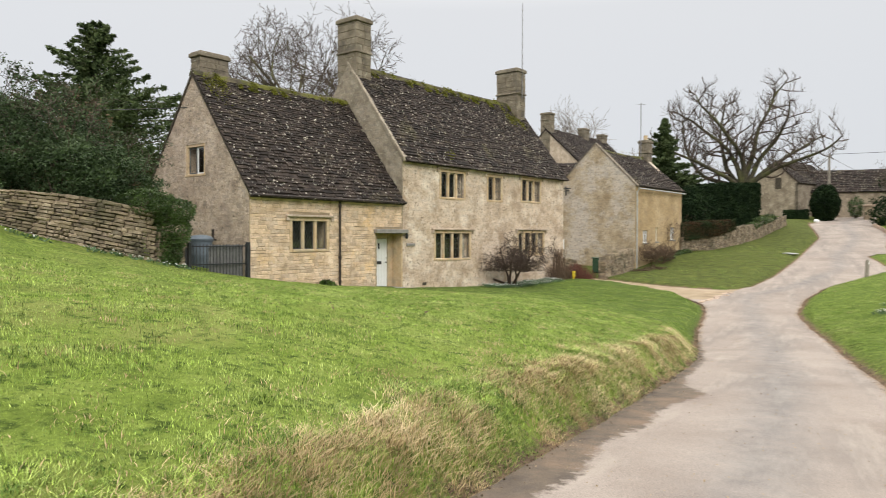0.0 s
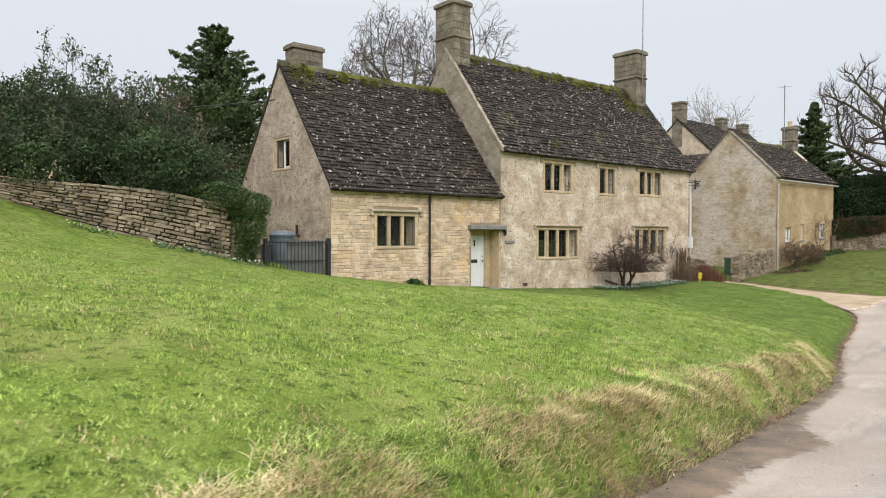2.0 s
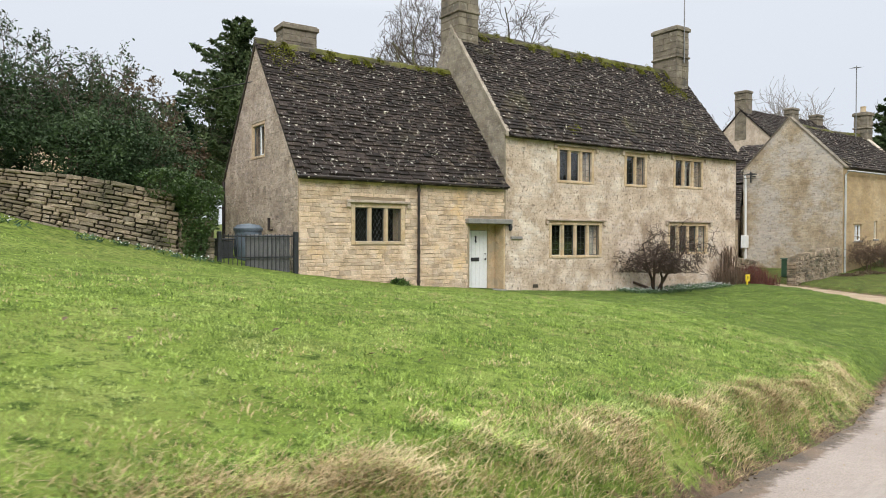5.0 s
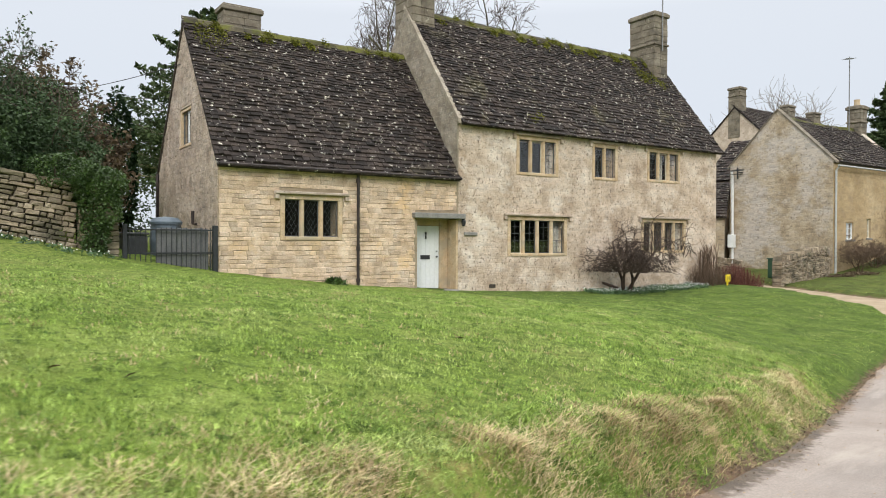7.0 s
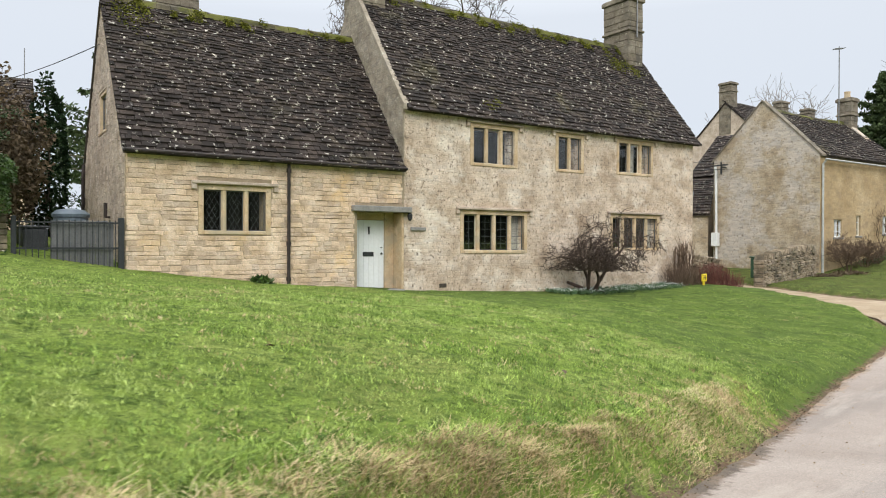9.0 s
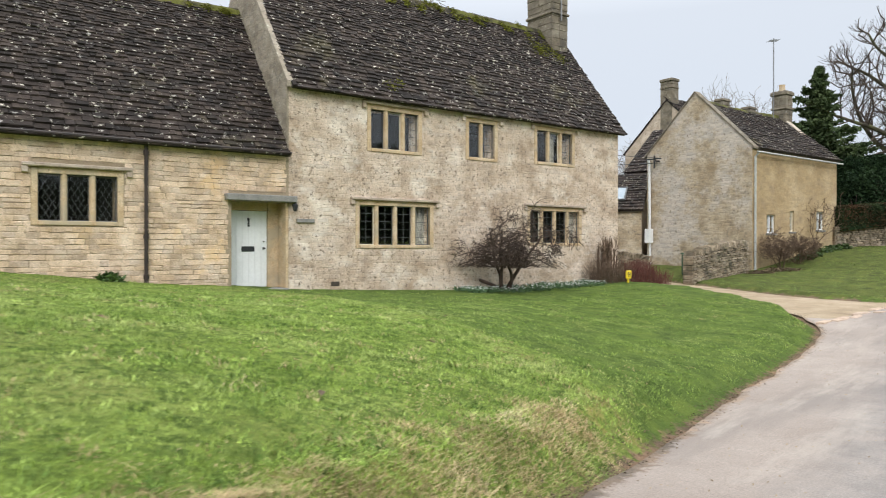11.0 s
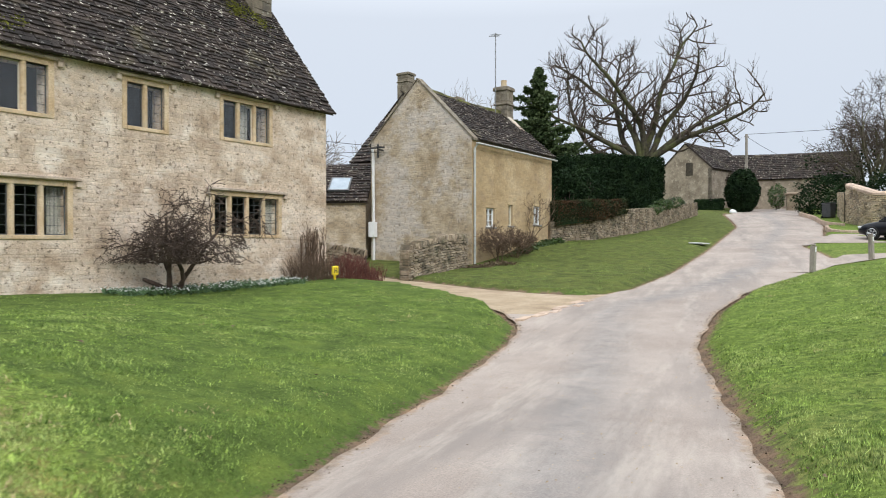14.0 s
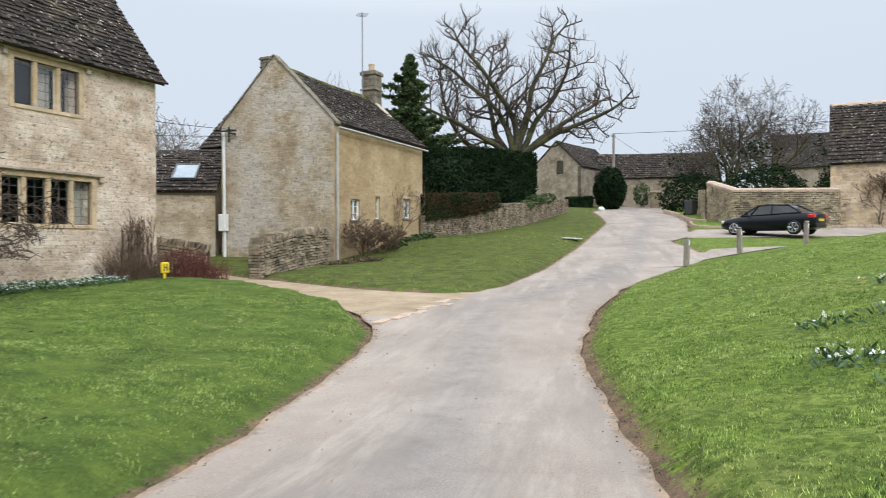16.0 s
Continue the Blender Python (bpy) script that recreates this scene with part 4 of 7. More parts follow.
# rainwater pipe on the front
pipe = part("drainpipe", tube(bmesh.new(), [(3.88, -0.02, 3.04), (3.88, -0.08, 2.92), (3.88, -0.08, 2.6), (3.88, -0.08, -0.42)], 0.042, 10), BLACK_PIPE, cottage, "black cast-iron rainwater pipe")
for z in (2.72, 0.85, -0.05):
    part("collar", tube(bmesh.new(), [(3.88, -0.08, z - 0.05), (3.88, -0.08, z + 0.05)], 0.062, 10), BLACK_PIPE, pipe)
part("gutter", boxes((-0.05, 7.33, -0.27, -0.17, 2.93, 3.0), bevel=0.02), BLACK_PIPE, cottage, "dark eaves gutter")
part("gutter", boxes((7.4, 20.25, -0.24, -0.17, 4.66, 4.71), bevel=0.015), BLACK_PIPE, cottage, "dark eaves gutter")

aerial = part("aerial_mast", tube(bmesh.new(), [(19.7, 2.38, 9.3), (19.7, 2.38, 11.0), (19.7, 2.38, 14.6)], [0.035, 0.03, 0.02], 6), STEEL, cottage, "tall thin steel aerial mast")

# ridge stones and moss
def ridge(parent, u0, u1, v, z, step, rng, mat, sag=0.065):
    u = u0
    while u < u1 - 0.05:
        w = min(step * rng.uniform(0.8, 1.2), u1 - u)
        k = (u - u0) / (u1 - u0)
        bm = bmesh.new()
        dz = z - sag * math.sin(math.pi * k) + rng.uniform(-0.012, 0.012)
        prof = [(-0.19, -0.16), (-0.10, 0.0), (0, 0.07), (0.10, 0.0), (0.19, -0.16)]
        lo = [bm.verts.new((u, v + a, dz + b)) for a, b in prof]
        hi = [bm.verts.new((u + w - 0.008, v + a, dz + b + rng.uniform(-0.01, 0.01))) for a, b in prof]
        for i in range(4):
            bm.faces.new((lo[i], hi[i], hi[i + 1], lo[i + 1]))
        bm.faces.new(lo[::-1])
        bm.faces.new(hi)
        part("ridge_tile", bm, mat, parent)
        u += w


rng = random.Random(3)
ridge(annex_roof, -0.05, 7.3, A_RIDGE_V, A_RIDGE_Z + 0.03, 0.45, rng, TILE_MOSS)
ridge(main_roof, 8.1, 19.3, M_RIDGE_V, M_RIDGE_Z + 0.03, 0.45, rng, TILE_MOSS)
ridge(second_roof, 0.42, 7.2, R2, A2 - 0.25, 0.45, rng, TILE_MOSS, 0.10)

# narrow verge stones beside the main roof
parapet = [c for c in cottage.children if c.name.startswith("gable_wall")][1]
run = 12
for i in range(run):
    va, vb = -0.14 + (M_RIDGE_V + 0.14) * i / run, -0.14 + (M_RIDGE_V + 0.14) * (i + 1) / run - rng.uniform(0.008, 0.02)
    cop = bmesh.new()
    za, zb = M_EAVE + 0.005 + va * SLOPE, M_EAVE + 0.005 + vb * SLOPE
    ue, top = 7.40 + rng.uniform(-0.02, 0.02), 0.15 + rng.uniform(-0.012, 0.012)
    vs = [cop.verts.new(p) for p in ((7.24, va, za + 0.003), (ue, va, za + 0.003), (ue, vb, zb + 0.003), (7.24, vb, zb + 0.003), (7.24, va, za + top), (ue, va, za + top), (ue, vb, zb + top), (7.24, vb, zb + top))]
    for q in ((4, 5, 6, 7), (0, 1, 5, 4), (1, 2, 6, 5), (2, 3, 7, 6), (3, 0, 4, 7)):
        cop.faces.new([vs[k] for k in q])
    bmesh.ops.recalc_face_normals(cop, faces=cop.faces[:])
    part("coping_stone", cop, PARAPET, parapet, "lichened coping stone")


# ---- plants: helpers ----
def segments_mesh(name, segs, mat, parent, label="", kind=""):
    """Tapered prisms for (start, end, radius, radius) rows, as one mesh."""
    if not segs:
        return None
    a = np.array([s_[0] for s_ in segs])
    b = np.array([s_[1] for s_ in segs])
    ra, rb = np.array([s_[2] for s_ in segs]), np.array([s_[3] for s_ in segs])
    sides = 6 if ra.max() > 0.06 else 3
    d = b - a
    d /= np.maximum(np.linalg.norm(d, axis=1, keepdims=True), 1e-6)
    ref = np.where(np.abs(d[:, 2:3]) < 0.9, np.array([[0.0, 0.0, 1.0]]), np.array([[1.0, 0.0, 0.0]]))
    e1 = np.cross(d, ref)
    e1 /= np.linalg.norm(e1, axis=1, keepdims=True)
    e2 = np.cross(d, e1)
    ang = 2 * np.pi * np.arange(sides) / sides
    ring = e1[:, None, :] * np.cos(ang)[None, :, None] + e2[:, None, :] * np.sin(ang)[None, :, None]
    lo, hi = a[:, None, :] + ring * ra[:, None, None], b[:, None, :] + ring * rb[:, None, None]
    v = np.concatenate([lo, hi], 1).reshape(-1, 3)
    base = (np.arange(len(segs)) * 2 * sides)[:, None]
    k = np.arange(sides)[None, :]
    k2 = (k + 1) % sides
    f = np.stack([base + k, base + k2, base + sides + k2, base + sides + k], -1).reshape(-1, 4)
    return mesh_part(name, v, f, mat, parent, label, kind, smooth=True)


def grow(rng, p, d, length, r, level, out, spread=0.7, wander=0.16, lift=0.06, kids=(5, 6, 6, 5), shrink=0.6, taper=0.45, start=0.3, droop=0.0):
    """Grow a branch and its side branches; out collects (start, end, radius, radius, level)."""
    steps = max(3, int(7 - level))
    pos, way = Vector(p), Vector(d).normalized()
    nodes = [(pos.copy(), way.copy(), r)]
    for i in range(steps):
        jit = Vector((rng.gauss(0, 1), rng.gauss(0, 1), rng.gauss(0, 1))) * wander
        way = (way + jit + Vector((0, 0, lift - droop * level))).normalized()
        nxt = pos + way * (length / steps)
        r2 = r * (1 - (1 - taper) * (i + 1) / steps)
        out.append((tuple(pos), tuple(nxt), nodes[-1][2], r2, level))
        pos = nxt
        nodes.append((pos.copy(), way.copy(), r2))
    if level >= len(kids):
        return
    for c in range(kids[level]):
        k = start + (1 - start) * (c + rng.random()) / kids[level]
        i = min(int(k * steps), steps - 1)
        f = k * steps - i
        q = nodes[i][0].lerp(nodes[i + 1][0], f)
        w = nodes[i][1]
        side = w.cross(Vector((rng.gauss(0, 1), rng.gauss(0, 1), rng.gauss(0, 1)))).normalized()
        nd = (w * (1 - spread * 0.6) + side * spread).normalized()
        grow(rng, q, nd, length * shrink * rng.uniform(0.7, 1.2) * (1.15 - 0.4 * k), nodes[i + 1][2] * 0.62, level + 1, out, spread, wander * 1.1, lift, kids, shrink, taper, 0.15, droop)


def leaf_quads(rng, pts, size, flat=0.0, long=1.5):
    """Small folded leaves at the points: vertices and quads."""
    n_ = len(pts)
    nr = rng.normal(size=(n_, 3))
    nr[:, 2] += flat
    nr /= np.linalg.norm(nr, axis=1, keepdims=True)
    t = np.cross(nr, rng.normal(size=(n_, 3)))
    t /= np.linalg.norm(t, axis=1, keepdims=True)
    b = np.cross(nr, t)
    s_ = size * rng.uniform(0.6, 1.3, size=(n_, 1))
    v = np.stack([pts - t * s_ * long * 0.5, pts + b * s_ * 0.4 + nr * s_ * 0.12, pts + t * s_ * long * 0.5, pts - b * s_ * 0.4 + nr * s_ * 0.12], 1).reshape(-1, 3)
    f = np.arange(n_ * 4).reshape(-1, 4)
    return v, f


def blob_points(rng, count, centre, radii, inner=0.6, rough=0.28, freq=0.9):
    """Points through the outer part of a lumpy ellipsoid with an uneven outline."""
    d = rng.normal(size=(count, 3))
    d /= np.linalg.norm(d, axis=1, keepdims=True)
    k = rng.uniform(inner, 1.0, size=(count, 1)) ** 0.6
    lump = np.array([noise.fractal(Vector(q * 2.1 + np.array(centre) * 0.7) * freq, 1.0, 2.0, 3) for q in d])[:, None]
    return np.array(centre) + d * np.array(radii) * k * (1 + rough * lump)


def bare_tree(name, place, height, trunk_r, label, seed, kids=(6, 6, 6, 4), trunk=0.25, limbs=6, spread=0.6, twig_mat=None, bark=None, lean=(0, 0), fan=0.8, group="", twig_r=0.012, wander=0.16, shrink=0.62, reach=0.75, dome=None):
    """A leafless tree: trunk and limbs, and a crown of branches and twigs; dome (height, radius, half height) rounds the crown."""
    rng = random.Random(seed)
    root = thing(name, Matrix.Translation(place), label, "tree", group)
    out = []
    th = height * trunk
    out.append(((0, 0, -0.4), (lean[0] * 0.5, lean[1] * 0.5, th * 0.5), trunk_r * 1.25, trunk_r, 0))
    out.append(((lean[0] * 0.5, lean[1] * 0.5, th * 0.5), (lean[0], lean[1], th), trunk_r, trunk_r * 0.85, 0))
    for i in range(limbs):
        a = 2 * math.pi * (i + rng.uniform(-0.3, 0.3)) / limbs
        e = fan * (0.25 + 0.75 * (i % 3) / 2)
        d = Vector((math.cos(a) * e, math.sin(a) * e, 1.0))
        grow(rng, (lean[0], lean[1], th - rng.random() * 0.15 * th), d, (height - th) * reach * rng.uniform(0.8, 1.1), trunk_r * rng.uniform(0.38, 0.55), 1, out, spread, wander, 0.05, (0,) + kids, shrink)
    if dome:
        def outside(q):
            lump = 1 + 0.09 * noise.noise(Vector(q) * 0.35)
            return math.hypot(math.hypot(q[0], q[1]) / dome[1], (q[2] - dome[0]) / dome[2]) > lump
        out = [o for o in out if not outside(o[1])]
    thick = [o[:4] for o in out if o[4] <= 2]
    fine = [(o[0], o[1], max(o[2], twig_r), max(o[3], twig_r * 0.8)) for o in out if o[4] > 2]
    segments_mesh("trunk", thick, bark or BARK, root, "trunk and bare main limbs")
    segments_mesh("crown", fine, twig_mat or TWIG, root, "bare winter twigs")
    return root


def leafy(name, blobs, size, mat, label, category, seed, parent_m=None, twigs=0, flat=0.0, long=1.5, inner=0.55, rough=0.28, stem=None, core=True, twig_len=1.0, twig_mat=None):
    """A leafy bush or hedge from lumpy masses: (centre, radii, leaf count), with twigs standing out at the top."""
    rg = np.random.default_rng(seed)
    root = thing(name, parent_m or Matrix.Identity(4), label, category)
    pts = np.concatenate([blob_points(rg, int(c), np.array(ce), np.array(ra), inner, rough) for ce, ra, c in blobs])
    r2 = random.Random(seed)
    segs, tips = [], []
    for ce, ra, c in blobs:
        for _ in range(4):
            top = (ce[0] + ra[0] * r2.uniform(-0.5, 0.5), ce[1] + ra[1] * r2.uniform(-0.5, 0.5), ce[2] + ra[2] * r2.uniform(-0.2, 0.5))
            segs.append(((ce[0] + r2.uniform(-0.2, 0.2), ce[1], ce[2] - ra[2] * 0.95), top, 0.05, 0.015))
        for _ in range(twigs):
            a, e = r2.uniform(0, 6.28), r2.uniform(0.15, 1.3)
            d = Vector((math.cos(a) * math.cos(e), math.sin(a) * math.cos(e), math.sin(e)))
            q = Vector(ce) + Vector((d.x * ra[0], d.y * ra[1], d.z * ra[2])) * 0.85
            tw = []
            grow(r2, q, d + Vector((0, 0, 0.4)), twig_len * r2.uniform(0.6, 1.3), 0.014, 2, tw, 0.6, 0.2, 0.06, (0, 0, 5, 3), 0.55)
            segs += [(o[0], o[1], max(o[2], 0.007), max(o[3], 0.006)) for o in tw]
            tips += [o[1] for o in tw if o[4] > 2]
    sprig = np.array(tips) if tips else np.zeros((0, 3))
    pts = np.concatenate([pts, sprig + rg.normal(0, size * 0.7, sprig.shape)])
    v, f = leaf_quads(rg, pts, size, flat, long)
    mesh_part("crown", v, f, mat, root, "dense mass of small leaves")
    segments_mesh("stem", segs, twig_mat or TWIG, root, "thin woody stems")
    return root


def conifer(name, place, height, width, label, seed, mat, count=22000, size=0.22, bare=0.12):
    """An upright conifer: trunk, layered drooping boughs and needle sprays with gaps between."""
    rg, r2 = np.random.default_rng(seed), random.Random(seed)
    root = thing(name, Matrix.Translation(place), label, "tree")
    segs = [((0, 0, -0.4), (0, 0, height * 0.5), height * 0.02, height * 0.014), ((0, 0, height * 0.5), (0, 0, height * 0.98), height * 0.014, 0.02)]
    pts = []
    z = height * bare
    boughs = []
    while z < height * 0.985:
        k = (z - height * bare) / (height * (1 - bare))
        reach_ = width * 0.5 * (0.02 + 0.98 * (1 - k) ** 0.95) * (1.0 if k > 0.1 else 0.8) * (0.8 + 0.3 * math.sin(z * 2.3) * math.sin(z * 0.9 + 1))
        for _ in range(6):
            a = r2.uniform(0, 6.28)
            L_ = reach_ * r2.uniform(0.35, 1.2) * (1 + 0.3 * noise.noise(Vector((math.cos(a) * 1.4, math.sin(a) * 1.4, z * 0.5 + seed))))
            tip = Vector((math.cos(a) * L_, math.sin(a) * L_, z + L_ * r2.uniform(-0.05, 0.22)))
            boughs.append((Vector((0, 0, z)), tip, L_))
            segs.append(((0, 0, z), tuple(tip), 0.02 + L_ * 0.01, 0.008))
        z += height * 0.021
    total = sum(bg[2] + 0.3 for bg in boughs)
    for o, tip, L_ in boughs:
        per = max(6, int(count * (L_ + 0.3) / total))
        k = 1.04 - 0.9 * rg.uniform(0, 1, size=(per, 1)) ** 1.3
        q = np.array(o) + (np.array(tip) - np.array(o)) * k
        q = q + rg.normal(size=(per, 3)) * np.array([0.17, 0.17, 0.13]) * (0.45 + L_ * 0.5) * (1.2 - k)
        q[:, 2] -= (0.06 * L_ * np.sin(np.pi * k[:, 0]))
        pts.append(q)
    v, f = leaf_quads(rg, np.concatenate(pts), size, 0.6, 2.0)
    segments_mesh("trunk", segs, BARK, root, "trunk and boughs")
    mesh_part("crown", v, f, mat, root, "drooping dark needle sprays")
    return root


def drop(m_house, u, v):
    """The ground's place below house coordinates u, v."""
    w = m_house @ Vector((u, v, 0))
    return Vector((w.x, w.y, float(ground_z(w.x, w.y))))


# ---- dry-stone boundary wall beside the cottage ----
WALL_V = 0.10


def wall_top(u):
    return float(np.interp(u, (-40, -8, -6.5, -5.2, -3.5, -3.2), (5.6, 2.80, 2.77, 2.68, 2.42, 2.36)))


def wall_foot(u):
    w = H @ Vector((u, WALL_V, 0))
    return float(ground_z(w.x, w.y)) - 0.25


boundary = thing("boundary_wall", H, "old dry-stone boundary wall of flat grey-buff stones", "wall", kind="structure")
bm = bmesh.new()
us = np.arange(-34, -3.15, 0.5)
for a, b in zip(us, us[1:]):
    vs = [bm.verts.new(p) for p in ((a, WALL_V + 0.05, wall_foot(a)), (b, WALL_V + 0.05, wall_foot(b)), (b, WALL_V + 0.45, wall_foot(b)), (a, WALL_V + 0.45, wall_foot(a)), (a, WALL_V + 0.05, wall_top(a) - 0.06), (b, WALL_V + 0.05, wall_top(b) - 0.06), (b, WALL_V + 0.45, wall_top(b) - 0.06), (a, WALL_V + 0.45, wall_top(a) - 0.06))]
    for q in ((0, 1, 5, 4), (1, 2, 6, 5), (2, 3, 7, 6), (3, 0, 4, 7), (4, 5, 6, 7)):
        bm.faces.new([vs[i] for i in q])
part("core", bm, DARKGAP, boundary)
rng = random.Random(11)
slots = []
for i in range(15):
    f0, f1 = i / 15, (i + 1) / 15
    u = -19.0
    while u < -3.25:
        w = rng.choice((0.14, 0.18, 0.24, 0.3, 0.46)) * rng.uniform(0.8, 1.25)
        w = min(w, -3.15 - u)
        mid = u + w / 2
        lo, hi = wall_foot(mid), wall_top(mid)
        span = hi - lo
        h = span / 15
        slope = math.atan2((wall_top(mid + 0.3) - wall_top(mid - 0.3)) * f0 + (wall_foot(mid + 0.3) - wall_foot(mid - 0.3)) * (1 - f0), 0.6)
        if w > 0.06:
            slots.append(Matrix.LocRotScale((mid, WALL_V + 0.06, lo + span * (f0 + f1) / 2 + rng.uniform(-0.008, 0.008)), Euler((rng.uniform(-0.05, 0.05), -slope + rng.uniform(-0.03, 0.03), rng.uniform(-0.04, 0.04))), (w - 0.022, 0.12 * rng.uniform(0.65, 1.1), h * rng.choice((0.68, 0.8, 0.88, 0.94)))))
        u += w
DRY = piece_meshes("dry_stone", 7, DRYSTONE, rng, 0.10, 0.14)
lay_pieces("stone", "stone_rest", slots, DRY, boundary, (-5, -1, 2))

# squared end of the garden wall beside the gate
pier = thing("gate_pier", H, "low squared stone pier ending the wall beside the gate", "pier")
foot = float(drop(H, -2.6, 0.2).z)
rng = random.Random(12)
z = foot - 0.2
part("core", boxes((-3.12, -2.3, 0.06, 0.5, foot - 0.3, 1.55)), DARKGAP, pier)
while z < 1.55:
    h = rng.uniform(0.12, 0.2)
    part("stone", boxes((-3.15 + rng.uniform(0, 0.03), -2.68 + rng.uniform(-0.1, 0.1), 0.0, 0.4, z, z + h - 0.012), bevel=0.015), DRYSTONE, pier)
    part("stone", boxes((-2.56, -2.27 + rng.uniform(-0.02, 0.0), 0.0, 0.4, z, z + h - 0.012), bevel=0.015), DRYSTONE, pier)
    z += h

# iron gate between wall and cottage
gate_z = float(drop(H, -1.1, -0.05).z)
gate = thing("metal_gate", H, "dark grey upright-barred metal gate, shut", "gate")
for u, w in ((-2.22, 0.10), (-0.14, 0.12)):
    part("gate_post", boxes((u, u + w, -0.10, 0.02, gate_z - 0.4, 1.42), bevel=0.01), IRON, gate)
for z in (0.12, 0.72, 1.28):
    part("rail", boxes((-2.12, -0.14, -0.06, -0.02, z, z + 0.035)), IRON, gate)
for i in range(17):
    u = -2.06 + i * 0.116
    part("bar", tube(bmesh.new(), [(u, -0.075, 0.0), (u, -0.075, 1.36)], 0.012, 6), IRON, gate)
panel = part("fence_panel", boxes((-1.46, -0.22, 0.055, 0.085, 0.0, 0.1), (-1.46, -0.22, 0.055, 0.085, 1.14, 1.24), bevel=0.005), GREY_BOARD, gate, "grey boarded panel behind the bars")
for i in range(10):
    u = -1.46 + i * 0.124
    part("board", boxes((u, u + 0.118, 0.03, 0.054, 0.0, 1.33 + 0.01 * (i % 3)), bevel=0.005), GREY_BOARD, panel)

gz = gate_z
yard = thing("wheelie_bin", H @ pose(-0.95, 1.3, gz - 0.05, 0, 0, 6), "slate-blue lidded water butt in the side yard", "water butt")
part("body", tube(bmesh.new(), [(0, 0, 0), (0, 0, 0.6), (0, 0, 1.05)], [0.33, 0.40, 0.37], 18), BLUE_PLASTIC, yard)
part("lid", tube(bmesh.new(), [(0, 0, 1.05), (0, 0, 1.12), (0, 0, 1.22), (0, 0, 1.26)], [0.40, 0.41, 0.30, 0.05], 18), BLUE_PLASTIC, yard, "domed blue lid")
cart = thing("wheelie_bin", H @ pose(-1.75, 1.3, gz - 0.25, 0, 0, 12), "dark grey wheeled bin behind the gate", "bin")
bb = bmesh.new()
box(bb, -0.26, 0.26, -0.3, 0.3, 0.05, 0.98, bevel=0.03)
part("body", bb, GREY_BIN, cart)
part("lid", boxes((-0.29, 0.29, -0.34, 0.33, 0.985, 1.04), bevel=0.02), GREY_BIN, cart, "pale-edged bin lid")
part("gas_flue", tube(bmesh.new(), [(0.02, 1.9, 1.5), (-0.12, 1.9, 1.5), (-0.12, 1.9, 1.85)], 0.045, 8), BLACK_PIPE, cottage, "short dark flue on the gable")
dp = tube(bmesh.new(), [(-0.06, 6.45, 3.2), (-0.08, 6.4, 2.9), (-0.08, 6.4, -0.2)], 0.05, 8)
part("drainpipe", dp, BLACK_PIPE, cottage, "black downpipe at the back corner of the gable")

# evergreen shrubs over the wall
def hpt(u, v, z):
    w = H @ Vector((u, v, z))
    return (w.x, w.y, w.z)


leafy("evergreen_shrub", [(hpt(-5.2, 1.6, 3.4), (1.9, 1.5, 1.3), 15000), (hpt(-3.6, 1.5, 3.0), (1.2, 1.2, 1.1), 8000), (hpt(-4.8, 2.8, 4.2), (1.6, 1.5, 1.2), 10000)], 0.062, LEAF_DARK, "dark glossy evergreen shrub spilling over the stone wall", "shrub", 21, twigs=12, twig_len=1.0, rough=0.4)
leafy("evergreen_shrub", [(hpt(-8.0, 1.9, 3.5), (2.0, 1.7, 1.6), 16000), (hpt(-7.2, 2.4, 4.6), (1.8, 1.5, 1.2), 10000), (hpt(-9.6, 1.9, 4.0), (1.8, 1.6, 1.5), 11000), (hpt(-9.0, 1.1, 3.3), (2.2, 0.8, 0.7), 6000)], 0.062, LEAF_DARK, "dark glossy evergreen shrub spilling over the stone wall", "shrub", 22, twigs=16, twig_len=0.75, rough=0.4)
leafy("evergreen_shrub", [(hpt(-11.8, 2.2, 4.5), (2.2, 1.8, 2.0), 15000), (hpt(-14.5, 2.2, 4.8), (2.4, 1.8, 2.2), 12000), (hpt(-12.6, 1.2, 3.7), (2.4, 0.8, 0.8), 6000), (hpt(-17.5, 2.4, 4.9), (2.6, 1.9, 2.0), 5000)], 0.085, LEAF_DARK, "dark glossy evergreen shrub spilling over the stone wall", "shrub", 23, twigs=10, twig_len=0.8, rough=0.35)
leafy("brown_thicket", [(hpt(-3.6, 5.5, 3.9), (1.8, 1.5, 2.1), 7500), (hpt(-2.6, 8.8, 3.3), (1.9, 1.7, 2.1), 7500), (hpt(-2.2, 4.2, 2.6), (1.0, 1.0, 1.2), 2600)], 0.10, LEAF_BROWN, "brownish half-bare thicket behind the shrubs", "shrub", 24, twigs=10, inner=0.3, twig_len=0.8)
leafy("ivy", [(hpt(-2.75, 0.1, 2.35), (0.8, 0.55, 0.42), 5200), (hpt(-3.5, 0.25, 2.6), (0.9, 0.6, 0.42), 4200), (hpt(-2.72, 0.05, 1.8), (0.62, 0.42, 0.6), 4600), (hpt(-2.82, 0.0, 1.2), (0.42, 0.32, 0.55), 2600), (hpt(-2.88, -0.03, 0.75), (0.26, 0.2, 0.42), 1200)], 0.052, LEAF_IVY, "dark green ivy bush hanging down the wall's end", "ivy", 25, inner=0.7, long=1.1)
leafy("evergreen_shrub", [(hpt(-1.3, 11.0, 1.6), (2.2, 1.4, 2.0), 4200), (hpt(-3.4, 10.0, 1.8), (2.0, 1.4, 2.2), 4200)], 0.1, LEAF_DARK, "dark evergreen shrub at the back of the side yard", "shrub", 26, rough=0.35)
